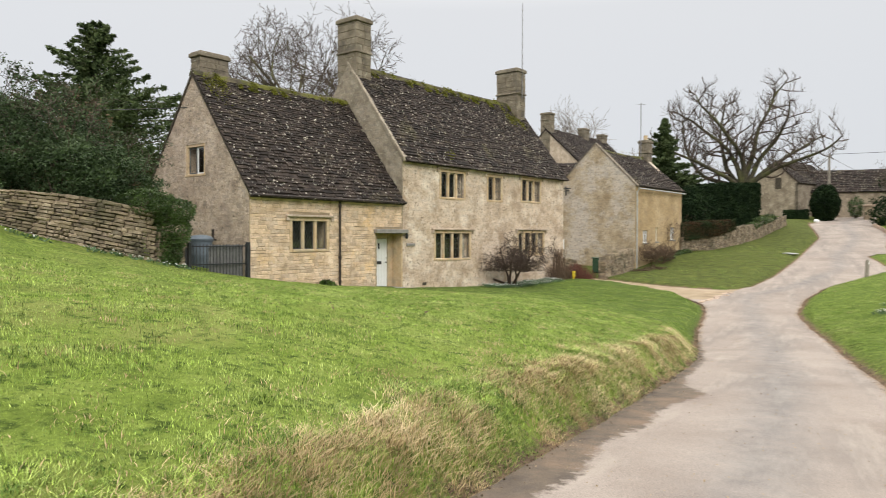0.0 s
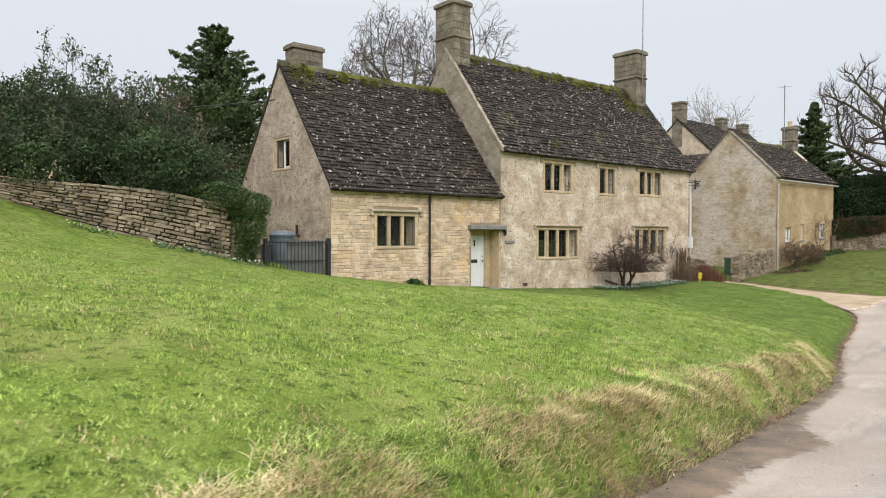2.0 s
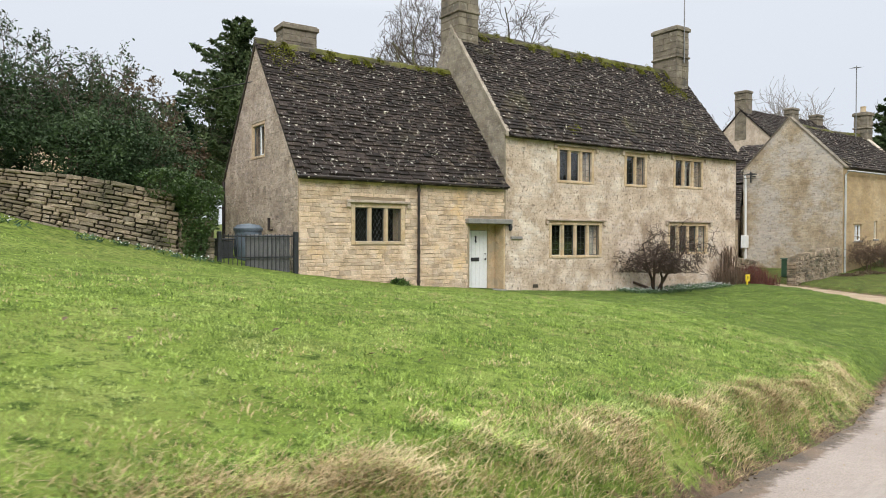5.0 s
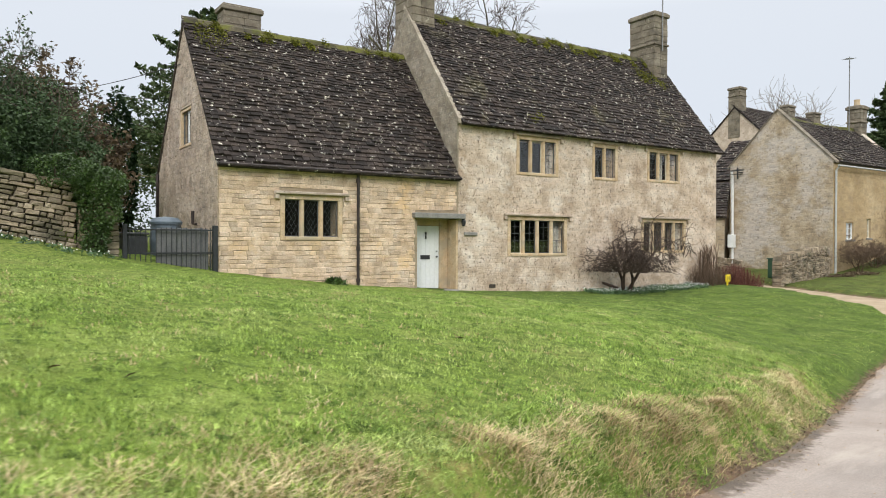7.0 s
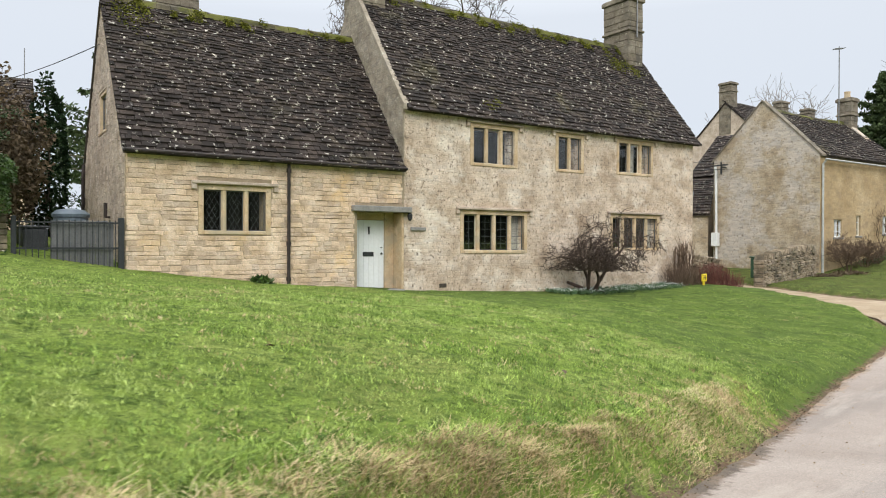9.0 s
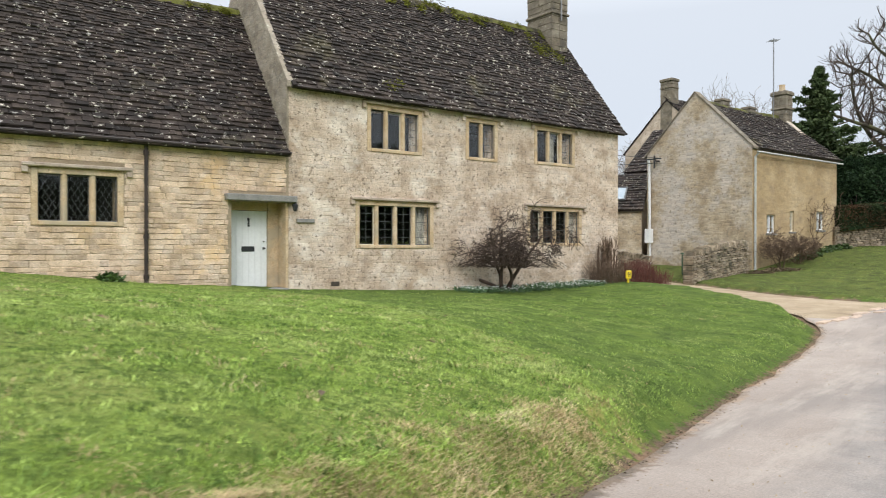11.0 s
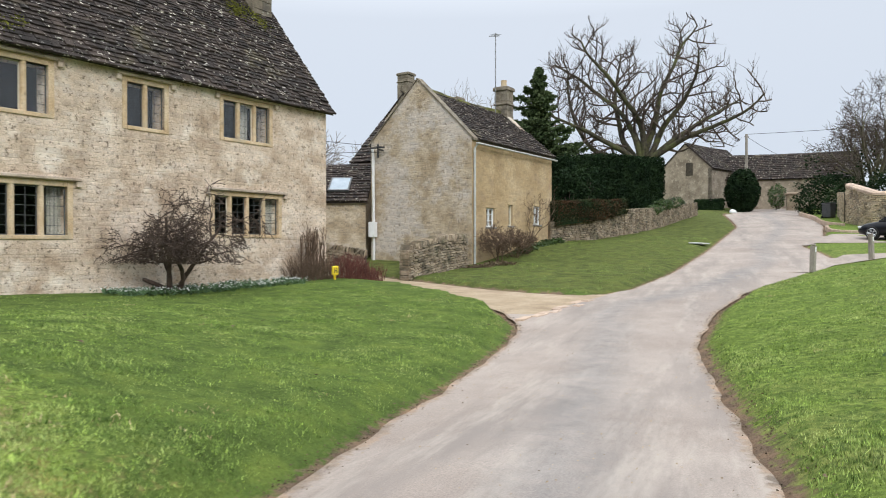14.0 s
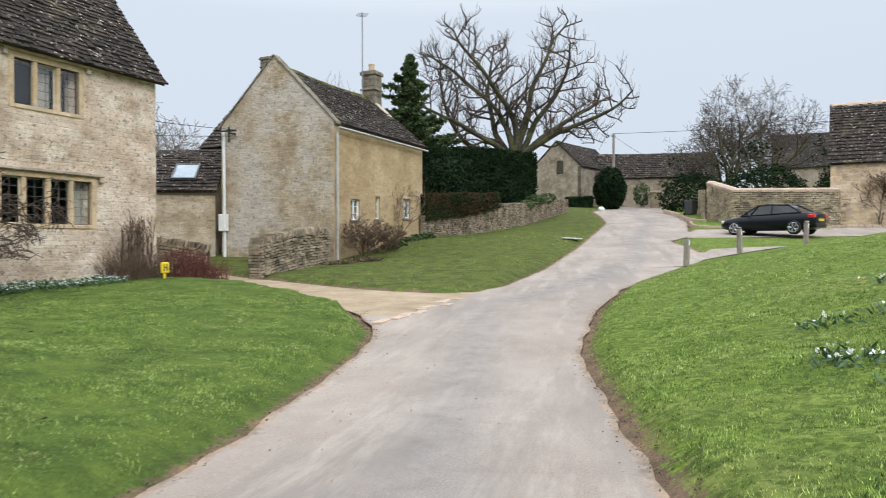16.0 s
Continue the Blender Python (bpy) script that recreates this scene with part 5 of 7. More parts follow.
conifer("conifer", (-21.8, 45.1, 0.0), 15.3, 22.0, "tall dark spreading conifer behind the cottage", 31, LEAF_CONIFER, 46000, 0.16, 0.3)
bare_tree("lime_tree", (-8.9, 54.0, -0.3), 21.8, 0.42, "large rounded bare tree behind the cottage roof", 33, (6, 6, 6, 3), trunk=0.2, limbs=9, spread=0.62, fan=0.8, twig_r=0.015, shrink=0.55, reach=0.7, dome=(12.8, 7.1, 9.0))


# ---- planting along the cottage front ----
def twig_bush(name, place, stems, length, radius, label, seed, mat, kids=(4, 6, 6), spread=0.6, fan=0.9, droop=0.0, lift=0.05, twig=0.004, wander=0.2, clear=-1.0):
    """A leafless bush of arching stems and twigs."""
    r_ = random.Random(seed)
    root = thing(name, Matrix.Translation(place), label, "bush")
    out = []
    for i in range(stems):
        a = 2 * math.pi * (i + r_.random()) / stems
        e = fan * r_.uniform(0.4, 1.1)
        grow(r_, (0.08 * math.cos(a), 0.06 * math.sin(a), -0.1), (math.cos(a) * e, math.sin(a) * e * 0.6, 1), length * r_.uniform(0.75, 1.1), radius, 0, out, spread, wander, lift, kids, 0.62, 0.45, 0.35, droop)
    out = [(o[0], o[1], max(o[2], twig), max(o[3], twig), o[4]) for o in out]
    segments_mesh("stem", [o[:4] for o in out if o[4] == 0], mat, root, "woody main stems")
    segments_mesh("crown", [o[:4] for o in out if o[4] > 0 and min(o[0][2], o[1][2]) > clear], mat, root, "tangle of fine bare twigs")
    return root


twig_bush("bare_bush", drop(H, 13.9, -0.8), 5, 2.1, 0.065, "leafless dark-brown arching bush against the limewashed wall", 41, BUSH_STEM, (8, 9, 8), 0.95, 0.7, 0.045, 0.0, 0.007, 0.18, 0.7)


def stalks(name, u0, u1, v0, v1, count, h0, h1, mat, label, seed, lean=0.12, r=0.008):
    """Upright stems in a bed."""
    r_ = random.Random(seed)
    mid = drop(H, (u0 + u1) / 2, (v0 + v1) / 2)
    root = thing(name, Matrix.Translation(mid), label, "shrub")
    segs = []
    for _ in range(count):
        q = drop(H, r_.uniform(u0, u1), r_.uniform(v0, v1)) - mid
        h = r_.uniform(h0, h1)
        tip = q + Vector((r_.gauss(0, lean), r_.gauss(0, lean), 1)).normalized() * h
        m_ = q.lerp(tip, 0.55) + Vector((r_.gauss(0, 0.02), r_.gauss(0, 0.02), 0))
        segs += [(tuple(q), tuple(m_), r, r * 0.8), (tuple(m_), tuple(tip), r * 0.8, r * 0.45)]
        for _ in range(3):
            b = q.lerp(tip, r_.uniform(0.35, 0.9))
            e = b + Vector((r_.gauss(0, 0.6), r_.gauss(0, 0.6), 1)).normalized() * h * r_.uniform(0.12, 0.3)
            segs.append((tuple(b), tuple(e), r * 0.55, r * 0.35))
    segments_mesh("stem", segs, mat, root)
    return root


stalks("dogwood", 19.9, 22.0, -1.0, -0.25, 330, 0.45, 0.85, RED_STEM, "clump of dark red bare dogwood stems", 42)
stalks("shrub", 18.0, 19.5, -1.0, -0.25, 330, 0.35, 0.85, BROWN_STEM, "low brown twiggy shrub at the wall's foot", 43, 0.35, 0.007)
stalks("dead_stalks", 18.75, 19.6, -0.5, -0.15, 34, 1.2, 1.6, BROWN_STEM, "tall dark dead flower stalks", 44, 0.05, 0.02)
leafy("rosette", [((*drop(H, 3.1, -0.25),), (0.30, 0.2, 0.16), 260)], 0.10, LEAF_IVY, "small green plant at the wall's foot", "plant", 45, long=2.4)


def snowdrops(name, spots, label, seed, spread=0.16, petal=0.028):
    """Clumps of narrow leaves with small hanging white flowers."""
    rg_ = np.random.default_rng(seed)
    root = thing(name, Matrix.Identity(4), label, "flowers", kind="stuff")
    pts, heads = [], []
    for x_, y_ in spots:
        k = 24
        px, py = x_ + rg_.normal(0, spread, k), y_ + rg_.normal(0, spread, k)
        z_ = ground_z(px, py)
        pts.append(np.stack([px, py, z_ + rg_.uniform(0.02, 0.10, k)], -1))
        m_ = rg_.integers(4, 10)
        px, py = x_ + rg_.normal(0, spread, m_), y_ + rg_.normal(0, spread, m_)
        heads.append(np.stack([px, py, ground_z(px, py) + rg_.uniform(0.09, 0.15, m_)], -1))
    v, f = leaf_quads(rg_, np.concatenate(pts), 0.05, 0.0, 3.0)
    mesh_part("leaves", v, f, STEM_GREEN, root)
    v, f = leaf_quads(rg_, np.repeat(np.concatenate(heads), 2, axis=0), petal, 0.0, 1.4)
    mesh_part("petals", v, f, PETAL, root, "white nodding flowers")


rng = random.Random(46)
snowdrops("snowdrops", [tuple(drop(H, rng.uniform(12.4, 18.3), rng.uniform(-1.15, -0.3)).xy) for _ in range(120)], "bed of snowdrops in flower along the wall", 47)
snowdrops("snowdrops", [tuple(drop(H, -3.3 + 0.35 * i + rng.uniform(-0.2, 0.2) - 2.2, -0.7 + rng.uniform(-0.2, 0.2)).xy) for i in range(9)] + [tuple(drop(H, -7.0 + rng.uniform(-0.3, 0.3), -0.9).xy) for _ in range(2)], "scattered snowdrops below the stone wall", 48, 0.12, 0.032)
spots = []
for cs_, cn_, k in ((27.5, -2.5, 4), (26.4, -3.2, 9), (28.2, -3.6, 6), (32.6, -5.3, 8), (29.9, -3.0, 3), (33, -7, 10), (36, -8, 8), (38, -9.5, 10)):
    for _ in range(k):
        spots.append(xy(cs_ + rng.gauss(0, 0.3), cn_ + rng.gauss(0, 0.35)))
snowdrops("snowdrops", spots, "drifts of snowdrops on the grass mound", 49, 0.12, 0.04)

hyd = drop(H, 19.35, -1.12)
hydrant = thing("hydrant_marker", pose(hyd.x, hyd.y, hyd.z, 0, 0, HA - 8), "yellow hydrant marker plate on a short post", "sign")
part("post", boxes((-0.035, 0.035, 0.0, 0.05, -0.15, 0.16), bevel=0.008), YELLOW, hydrant)
plate = part("plate", boxes((-0.12, 0.12, -0.03, 0.04, 0.14, 0.42), bevel=0.02), YELLOW, hydrant)
part("letter", boxes((-0.055, -0.03, -0.036, -0.028, 0.20, 0.37), (0.03, 0.055, -0.036, -0.028, 0.20, 0.37), (-0.03, 0.03, -0.0355, -0.0285, 0.275, 0.30)), IRON, plate, "black capital letter H")

# fallen leaves on the lawn
rng = random.Random(50)
lf = bpy.data.meshes.new("fallen_leaf")
lf.from_pydata([(-0.04, 0, 0.0), (0, -0.022, 0.012), (0.045, 0, 0.004), (0, 0.022, 0.012)], [], [(0, 1, 2, 3)])
lf.materials.append(LEAF_BROWN)
for _ in range(26):
    x_, y_ = xy(rng.uniform(8, 32), rng.uniform(3.6, 9))
    ob = new("fallen_leaf", lf)
    ob.matrix_world = pose(x_, y_, float(ground_z(x_, y_)) + 0.035, rng.uniform(-20, 20), rng.uniform(-20, 20), rng.uniform(0, 360)) @ Matrix.Scale(rng.uniform(0.8, 1.5), 4)
    tagged(ob, "single fallen brown leaf lying on the grass", "leaf", "fallen leaves")


# ---- second cottage: details ----
def painted_window(parent, u0, u1, z0, z1, lights, bars):
    fr = part("window", boxes((u0, u0 + 0.05, 0.08, 0.16, z0, z1), (u1 - 0.05, u1, 0.08, 0.16, z0, z1), (u0 + 0.05, u1 - 0.05, 0.08, 0.16, z0, z0 + 0.05), (u0 + 0.05, u1 - 0.05, 0.08, 0.16, z1 - 0.05, z1)), CREAM_PAINT if lights < 2 else WHITE_PAINT, parent, "small painted casement window")
    span = (u1 - u0) / lights
    for i in range(lights):
        a, b = u0 + i * span, u0 + (i + 1) * span
        part("pane", boxes((a + 0.05, b - 0.05, 0.118, 0.122, z0 + 0.05, z1 - 0.05)), GLASS, fr).visible_shadow = False
        if i:
            part("mullion", boxes((a - 0.035, a + 0.035, 0.082, 0.158, z0 + 0.05, z1 - 0.05)), WHITE_PAINT, fr)
        for k in range(1, bars):
            z = z0 + (z1 - z0) * k / bars
            part("glazing_bar", boxes((a + 0.052, b - 0.052, 0.105, 0.135, z - 0.012, z + 0.012)), WHITE_PAINT, fr)
    part("sill", boxes((u0 - 0.08, u1 + 0.08, -0.06, 0.10, z0 - 0.09, z0 - 0.003), bevel=0.015), GREY_LINTEL, fr)
    part("lintel", boxes((u0 - 0.12, u1 + 0.12, -0.02, 0.10, z1 + 0.003, z1 + 0.12), bevel=0.012), OCHRE2, fr)


painted_window(second, *X1, 2, 3)
painted_window(second, *X2, 1, 3)
painted_window(second, *X3, 2, 3)
# floors here too carry the indoor gloom in their colour
part("floor", boxes((0.45, 7.2, 0.45, 5.3, 2.5, 2.7), (0.45, 7.2, 0.45, 5.3, -0.6, -0.4)), ROOM_SHADE, second)
part("gutter", boxes((0.0, 7.8, -0.30, -0.19, 4.66, 4.73), bevel=0.02), GREY_PIPE, second, "grey eaves gutter")
part("drainpipe", tube(bmesh.new(), [(0.10, -0.22, 4.66), (0.10, -0.08, 4.5), (0.10, -0.08, -0.5)], 0.05, 8), GREY_PIPE, second, "grey downpipe at the corner")
part("drainpipe", tube(bmesh.new(), [(-0.10, 5.3, 4.85), (-0.10, 5.24, 4.6), (-0.10, 5.2, -0.8)], 0.06, 8), WHITE_PLASTIC, second, "white downpipe on the gable's edge")
meter = part("meter_box", boxes((-0.25, 0.0, 5.08, 5.42, 0.80, 1.5), bevel=0.02), WHITE_PLASTIC, second, "white meter box on the wall")
br = boxes((-0.30, 0.02, 4.7, 4.76, 4.72, 4.78), (-0.30, -0.24, 4.45, 5.25, 4.82, 4.88), (-0.30, -0.24, 4.8, 4.86, 4.4, 5.0))
part("cable_bracket", br, IRON, second, "dark cable bracket with insulators")
cap2 = part("chimney_pot", tube(bmesh.new(), [(7.55, 2.68, 8.68), (7.55, 2.68, 8.95), (7.55, 2.68, 9.08)], [0.17, 0.14, 0.16], 12), DRESSED, second, "short clay chimney pot")
mast = part("aerial_mast", tube(bmesh.new(), [(6.45, 2.55, 6.9), (6.45, 2.55, 11.3)], 0.03, 6), STEEL, second, "steel mast with a television aerial")
yagi = bmesh.new()
tube(yagi, [(6.05, 2.25, 11.1), (6.95, 2.95, 11.3)], 0.014, 5)
for k in range(7):
    c = Vector((6.05, 2.25, 11.1)).lerp(Vector((6.95, 2.95, 11.3)), k / 6)
    tube(yagi, [c + Vector((-0.16, 0.2, 0)), c + Vector((0.16, -0.2, 0))], 0.008, 4)
part("aerial", yagi, STEEL, mast)
blank = [c for c in second.children if c.name.startswith("gable_wall")][0]
for i in range(9):
    for va, za, sg in ((-0.12, 4.85, 1), (D2 + 0.15, 4.97, -1)):
        cpc = bmesh.new()
        a, b = i / 9, (i + 1) / 9 - 0.006
        pa, pb = (va + (R2 - va) * a, za + (A2 + 0.02 - za) * a), (va + (R2 - va) * b, za + (A2 + 0.02 - za) * b)
        vs = [cpc.verts.new(p) for p in ((-0.05, *pa), (0.34, *pa), (0.34, *pb), (-0.05, *pb), (-0.05, pa[0], pa[1] + 0.08), (0.34, pa[0], pa[1] + 0.08), (0.34, pb[0], pb[1] + 0.08), (-0.05, pb[0], pb[1] + 0.08))]
        for q in ((4, 5, 6, 7), (0, 1, 5, 4), (1, 2, 6, 5), (2, 3, 7, 6), (3, 0, 4, 7)):
            cpc.faces.new([vs[k] for k in q])
        bmesh.ops.recalc_face_normals(cpc, faces=cpc.faces[:])
        part("coping_stone", cpc, CHIMNEY, blank, "mossy coping stone")


def gabled_house(name, m, wide, deep, eave, ridge_h, base, wall_mat, label, ridge_along="x", openings=(), category="house", roof_mat=None, over=0.15):
    """A plain house: four walls, gables, and two roof slopes; the ridge runs along x; the front looks to -y."""
    root = thing(name, m, label, category)
    k = (ridge_h - eave) / (deep / 2)
    part("wall", wall_mesh(0, wide, base, eave, list(openings), 0, 0.4), wall_mat, root)
    part("wall", wall_mesh(0, wide, base, eave, [], deep - 0.4, deep), wall_mat, root)
    tops = [((0, 0, eave), (0, -k, 1)), ((0, deep, eave), (0, k, 1))]
    gable(0, 0.4, deep, base, tops, [], wall_mat, root)
    gable(wide - 0.4, 0.4, deep, base, tops, [], wall_mat, root)
    bm_ = bmesh.new()
    for sg, e in ((1, -over), (-1, deep + over)):
        q = [(-0.1, e, eave - over * k), (wide + 0.1, e, eave - over * k), (wide + 0.1, deep / 2, ridge_h), (-0.1, deep / 2, ridge_h)]
        vs = [bm_.verts.new((a, b, c + dz)) for dz in (0.02, 0.14) for a, b, c in q]
        for f in ((0, 1, 2, 3), (4, 5, 6, 7), (0, 1, 5, 4), (1, 2, 6, 5), (3, 0, 4, 7)):
            bm_.faces.new([vs[i] for i in f])
    bmesh.ops.recalc_face_normals(bm_, faces=bm_.faces[:])
    rf = part("roof", bm_, roof_mat or TILE, root, "dark stone-tiled roof")
    return root, rf


rng = random.Random(60)
FAR_TILES = piece_meshes("far_roof_tile", 6, TILE, rng, 0.035, 0.05)


def tile_roof(rf, wide, deep, eave, ridge_h, limit, first=0.28, last=0.18):
    k = (ridge_h - eave) / (deep / 2)
    lay_pieces("tile", "tile_rest", roof_slots(rng, -0.1, wide + 0.1, -0.2, eave - 0.2 * k + 0.10, deep / 2, ridge_h + 0.12, first, last), FAR_TILES, rf, (wide / 2, 0, eave), limit)


# low wing with a skylight, running off behind the gable
wing, wing_roof = gabled_house("wing", pose(-2.3, 50.2, 0, 0, 0, -9), 10.1, 5.0, 2.45, 4.25, -1.5, RENDER2, "low stone wing with a stone-tiled roof and a skylight", category="outbuilding")
tile_roof(wing_roof, 10.1, 5.0, 2.45, 4.25, 120)
kk = math.degrees(math.atan2(1.8, 2.5))
sky_m = pose(8.75, 0.85, 3.28, kk, 0, 0)
sk = part("skylight", boxes((-0.5, -0.43, -0.6, 0.6, 0, 0.1), (0.43, 0.5, -0.6, 0.6, 0, 0.1), (-0.43, 0.43, -0.6, -0.53, 0, 0.1), (-0.43, 0.43, 0.53, 0.6, 0, 0.1)), LEAD, wing, "skylight with the pale sky painted into its pane")
sk.matrix_basis = sky_m
# sky reflection comes partly from the pane's own blue-grey colour
part("pane", boxes((-0.43, 0.43, -0.53, 0.53, 0.05, 0.08)), SKY_PANE, sk, "opaque pane with the sky's reflection in its colour")
rear, rear_roof = gabled_house("rear_wing", H2 @ pose(2.4, 8.6, 0, 0, 0, -90), 2.9, 4.6, 4.7, 6.9, -1.0, RENDER2, "rear stone wing with a lichened roof and a small window", openings=[(1.2, 1.8, 3.3, 4.2)], category="outbuilding")
tile_roof(rear_roof, 2.9, 4.6, 4.7, 6.9, 80)
fr = part("window", boxes((1.2, 1.26, 0.05, 0.15, 3.3, 4.2), (1.74, 1.8, 0.05, 0.15, 3.3, 4.2), (1.26, 1.74, 0.05, 0.15, 3.3, 3.36), (1.26, 1.74, 0.05, 0.15, 4.14, 4.2)), LEAD, rear, "small grey window")
part("pane", boxes((1.26, 1.74, 0.10, 0.105, 3.36, 4.14)), GLASS, fr).visible_shadow = False

third, third_roof = gabled_house("far_house", pose(13.7, 70.3, 0, 0, 0, 50.5), 13.0, 8.4, 8.6, 12.5, 0.0, GABLE_STONE, "tall stone house with several chimneys beyond the others")
tile_roof(third_roof, 13.0, 8.4, 8.6, 12.5, 60, 0.34, 0.26)
chimney(third, -0.05, 0.85, 3.7, 4.8, 10.0, 14.3, 13.5, CHIMNEY)
chimney(third, 7.4, 8.5, 3.8, 4.6, 11.5, 13.6, 13.0, CHIMNEY)
chimney(third, 11.7, 12.8, 3.8, 4.6, 11.5, 13.4, 12.9, CHIMNEY)


def low_wall(name, run_, high, label, seed, thick=0.4, mat=None, cock=True, limit=150, stone=(0.16, 0.4), course=0.085):
    """A dry-stone wall along plan points, with top heights above the ground and upright cock-and-hen coping."""
    r_ = random.Random(seed)
    root = thing(name, Matrix.Identity(4), label, "wall", kind="structure")
    meshes = piece_meshes("wall_stone", 6, mat or DRYSTONE, r_, 0.10, 0.14)
    out = []
    core = bmesh.new()
    for (p, q), (h0, h1) in zip(zip(run_, run_[1:]), zip(high, high[1:])):
        p, q = Vector((*p, 0)), Vector((*q, 0))
        L_ = (q - p).length
        ang = math.atan2(q.y - p.y, q.x - p.x)
        gp, gq = float(ground_z(p.x, p.y)), float(ground_z(q.x, q.y))
        m = pose(p.x, p.y, 0, 0, 0, math.degrees(ang))
        vs = [core.verts.new(m @ Vector(c)) for c in ((0, 0.04, gp - 0.3), (L_, 0.04, gq - 0.3), (L_, thick, gq - 0.3), (0, thick, gp - 0.3), (0, 0.04, gp + h0 - 0.05), (L_, 0.04, gq + h1 - 0.05), (L_, thick, gq + h1 - 0.05), (0, thick, gp + h0 - 0.05))]
        for f in ((0, 1, 5, 4), (1, 2, 6, 5), (2, 3, 7, 6), (3, 0, 4, 7), (4, 5, 6, 7)):
            core.faces.new([vs[i] for i in f])
        rows_ = max(4, int(max(h0, h1) / course))
        for i in range(rows_):
            u = 0.0
            while u < L_ - 0.04:
                w = min(r_.uniform(*stone), L_ - u)
                k = (u + w / 2) / L_
                g, h = gp + (gq - gp) * k - 0.15, h0 + (h1 - h0) * k + 0.15
                tilt = math.atan2(gq - gp + (h1 - h0) * i / rows_, L_)
                out.append(m @ Matrix.LocRotScale((u + w / 2, 0.05, g + h * (i + 0.5) / rows_), Euler((r_.uniform(-0.06, 0.06), -tilt + r_.uniform(-0.05, 0.05), r_.uniform(-0.08, 0.08))), (w - 0.022, 0.1 * r_.uniform(0.6, 1.25), h / rows_ * r_.uniform(0.68, 0.98))))
                if u == 0.0:
                    out.append(m @ Matrix.LocRotScale((0.02, thick / 2, g + h * (i + 0.5) / rows_), Euler((0, 0, -math.pi / 2)), (thick, 0.08, h / rows_ * 0.92)))
                u += w
        if cock:
            u = 0.05
            while u < L_:
                w = r_.uniform(0.06, 0.12)
                k = u / L_
                out.append(m @ Matrix.LocRotScale((u, thick, gp + (gq - gp) * k + h0 + (h1 - h0) * k + 0.07), Euler((0, r_.uniform(0.1, 0.5), 0)), (w, thick + 0.03, r_.uniform(0.18, 0.28))))
                u += w + 0.01
    bmesh.ops.recalc_face_normals(core, faces=core.faces[:])
    part("core", core, DARKGAP, root)
    c = (root.matrix_world @ Vector((*run_[0], 0)))
    lay_pieces("stone", "stone_rest", out, meshes, root, (c.x, c.y, 0.5), limit)
    return root


low_wall("garden_wall", [(9.3, 40.9), (10.6, 42.5), (11.9, 44.6)], (1.12, 1.2, 1.15), "low dry-stone wall with upright coping stones before the gable", 61)
low_wall("garden_wall", [(4.8, 41.6), (6.3, 41.3), (7.75, 41.15)], (1.0, 1.05, 1.0), "low dry-stone wall with upright coping stones beside the drive", 62, limit=80)

bz = float(ground_z(9.15, 43.66))
gbin = thing("compost_bin", pose(9.42, 43.5, bz, 0, 0, 40), "dark green plastic bin standing behind the low wall", "bin")
gb = bmesh.new()
box(gb, -0.22, 0.22, -0.24, 0.24, 0.0, 0.86, bevel=0.03)
part("body", gb, GREEN_BIN, gbin)
part("lid", boxes((-0.25, 0.25, -0.28, 0.28, 0.865, 0.93), bevel=0.025), GREEN_BIN, gbin)
twig_bush("bare_bush", drop(H2, 1.0, -0.75), 7, 1.35, 0.025, "brown leafless shrub at the house corner", 63, BROWN_STEM, (5, 6, 5), 0.6, 0.6, 0.0, 0.08, 0.006)
twig_bush("bare_bush", drop(H2, 2.3, -0.85), 7, 1.0, 0.022, "rounded brown leafless shrub under the window", 64, BROWN_STEM, (5, 7, 6), 0.7, 0.9, 0.0, 0.05, 0.006)
twig_bush("climber", drop(H2, 5.0, -0.35), 3, 1.9, 0.025, "thin bare climber trained up the wall", 65, BROWN_STEM, (4, 4, 3), 0.5, 0.35, 0.0, 0.1, 0.006)
leafy("flower_bed", [((*drop(H2, 0.3, -1.2),), (0.8, 0.5, 0.14), 700), ((*drop(H2, -0.9, -0.9),), (0.7, 0.4, 0.12), 500)], 0.07, LEAF_BROWN, "low bed of rusty-brown winter plants", "plant", 66, inner=0.2)
leafy("border", [((*drop(H2, u_, -0.55),), (0.45, 0.35, 0.22), 420) for u_ in (3.4, 4.2, 5.3, 6.1, 7.0)], 0.09, LEAF_IVY, "low green border at the foot of the house", "plant", 67, inner=0.2, long=2.0)


# ---- up the lane: garden wall, hedges, great tree ----
low_wall("garden_wall", [(16.9, 50.6), (19.4, 51.6), (21.8, 53.9)], (1.0, 1.15, 1.3), "buff dry-stone garden wall along the lane's grass verge", 71, limit=150, cock=False)
low_wall("garden_wall", [(21.9, 53.95), (24.0, 56.3), (26.4, 59.3), (29.5, 64.0), (33.8, 70.4)], (1.45, 1.35, 1.25, 1.2, 1.05), "higher stretch of dry-stone garden wall", 72, limit=120, cock=False)


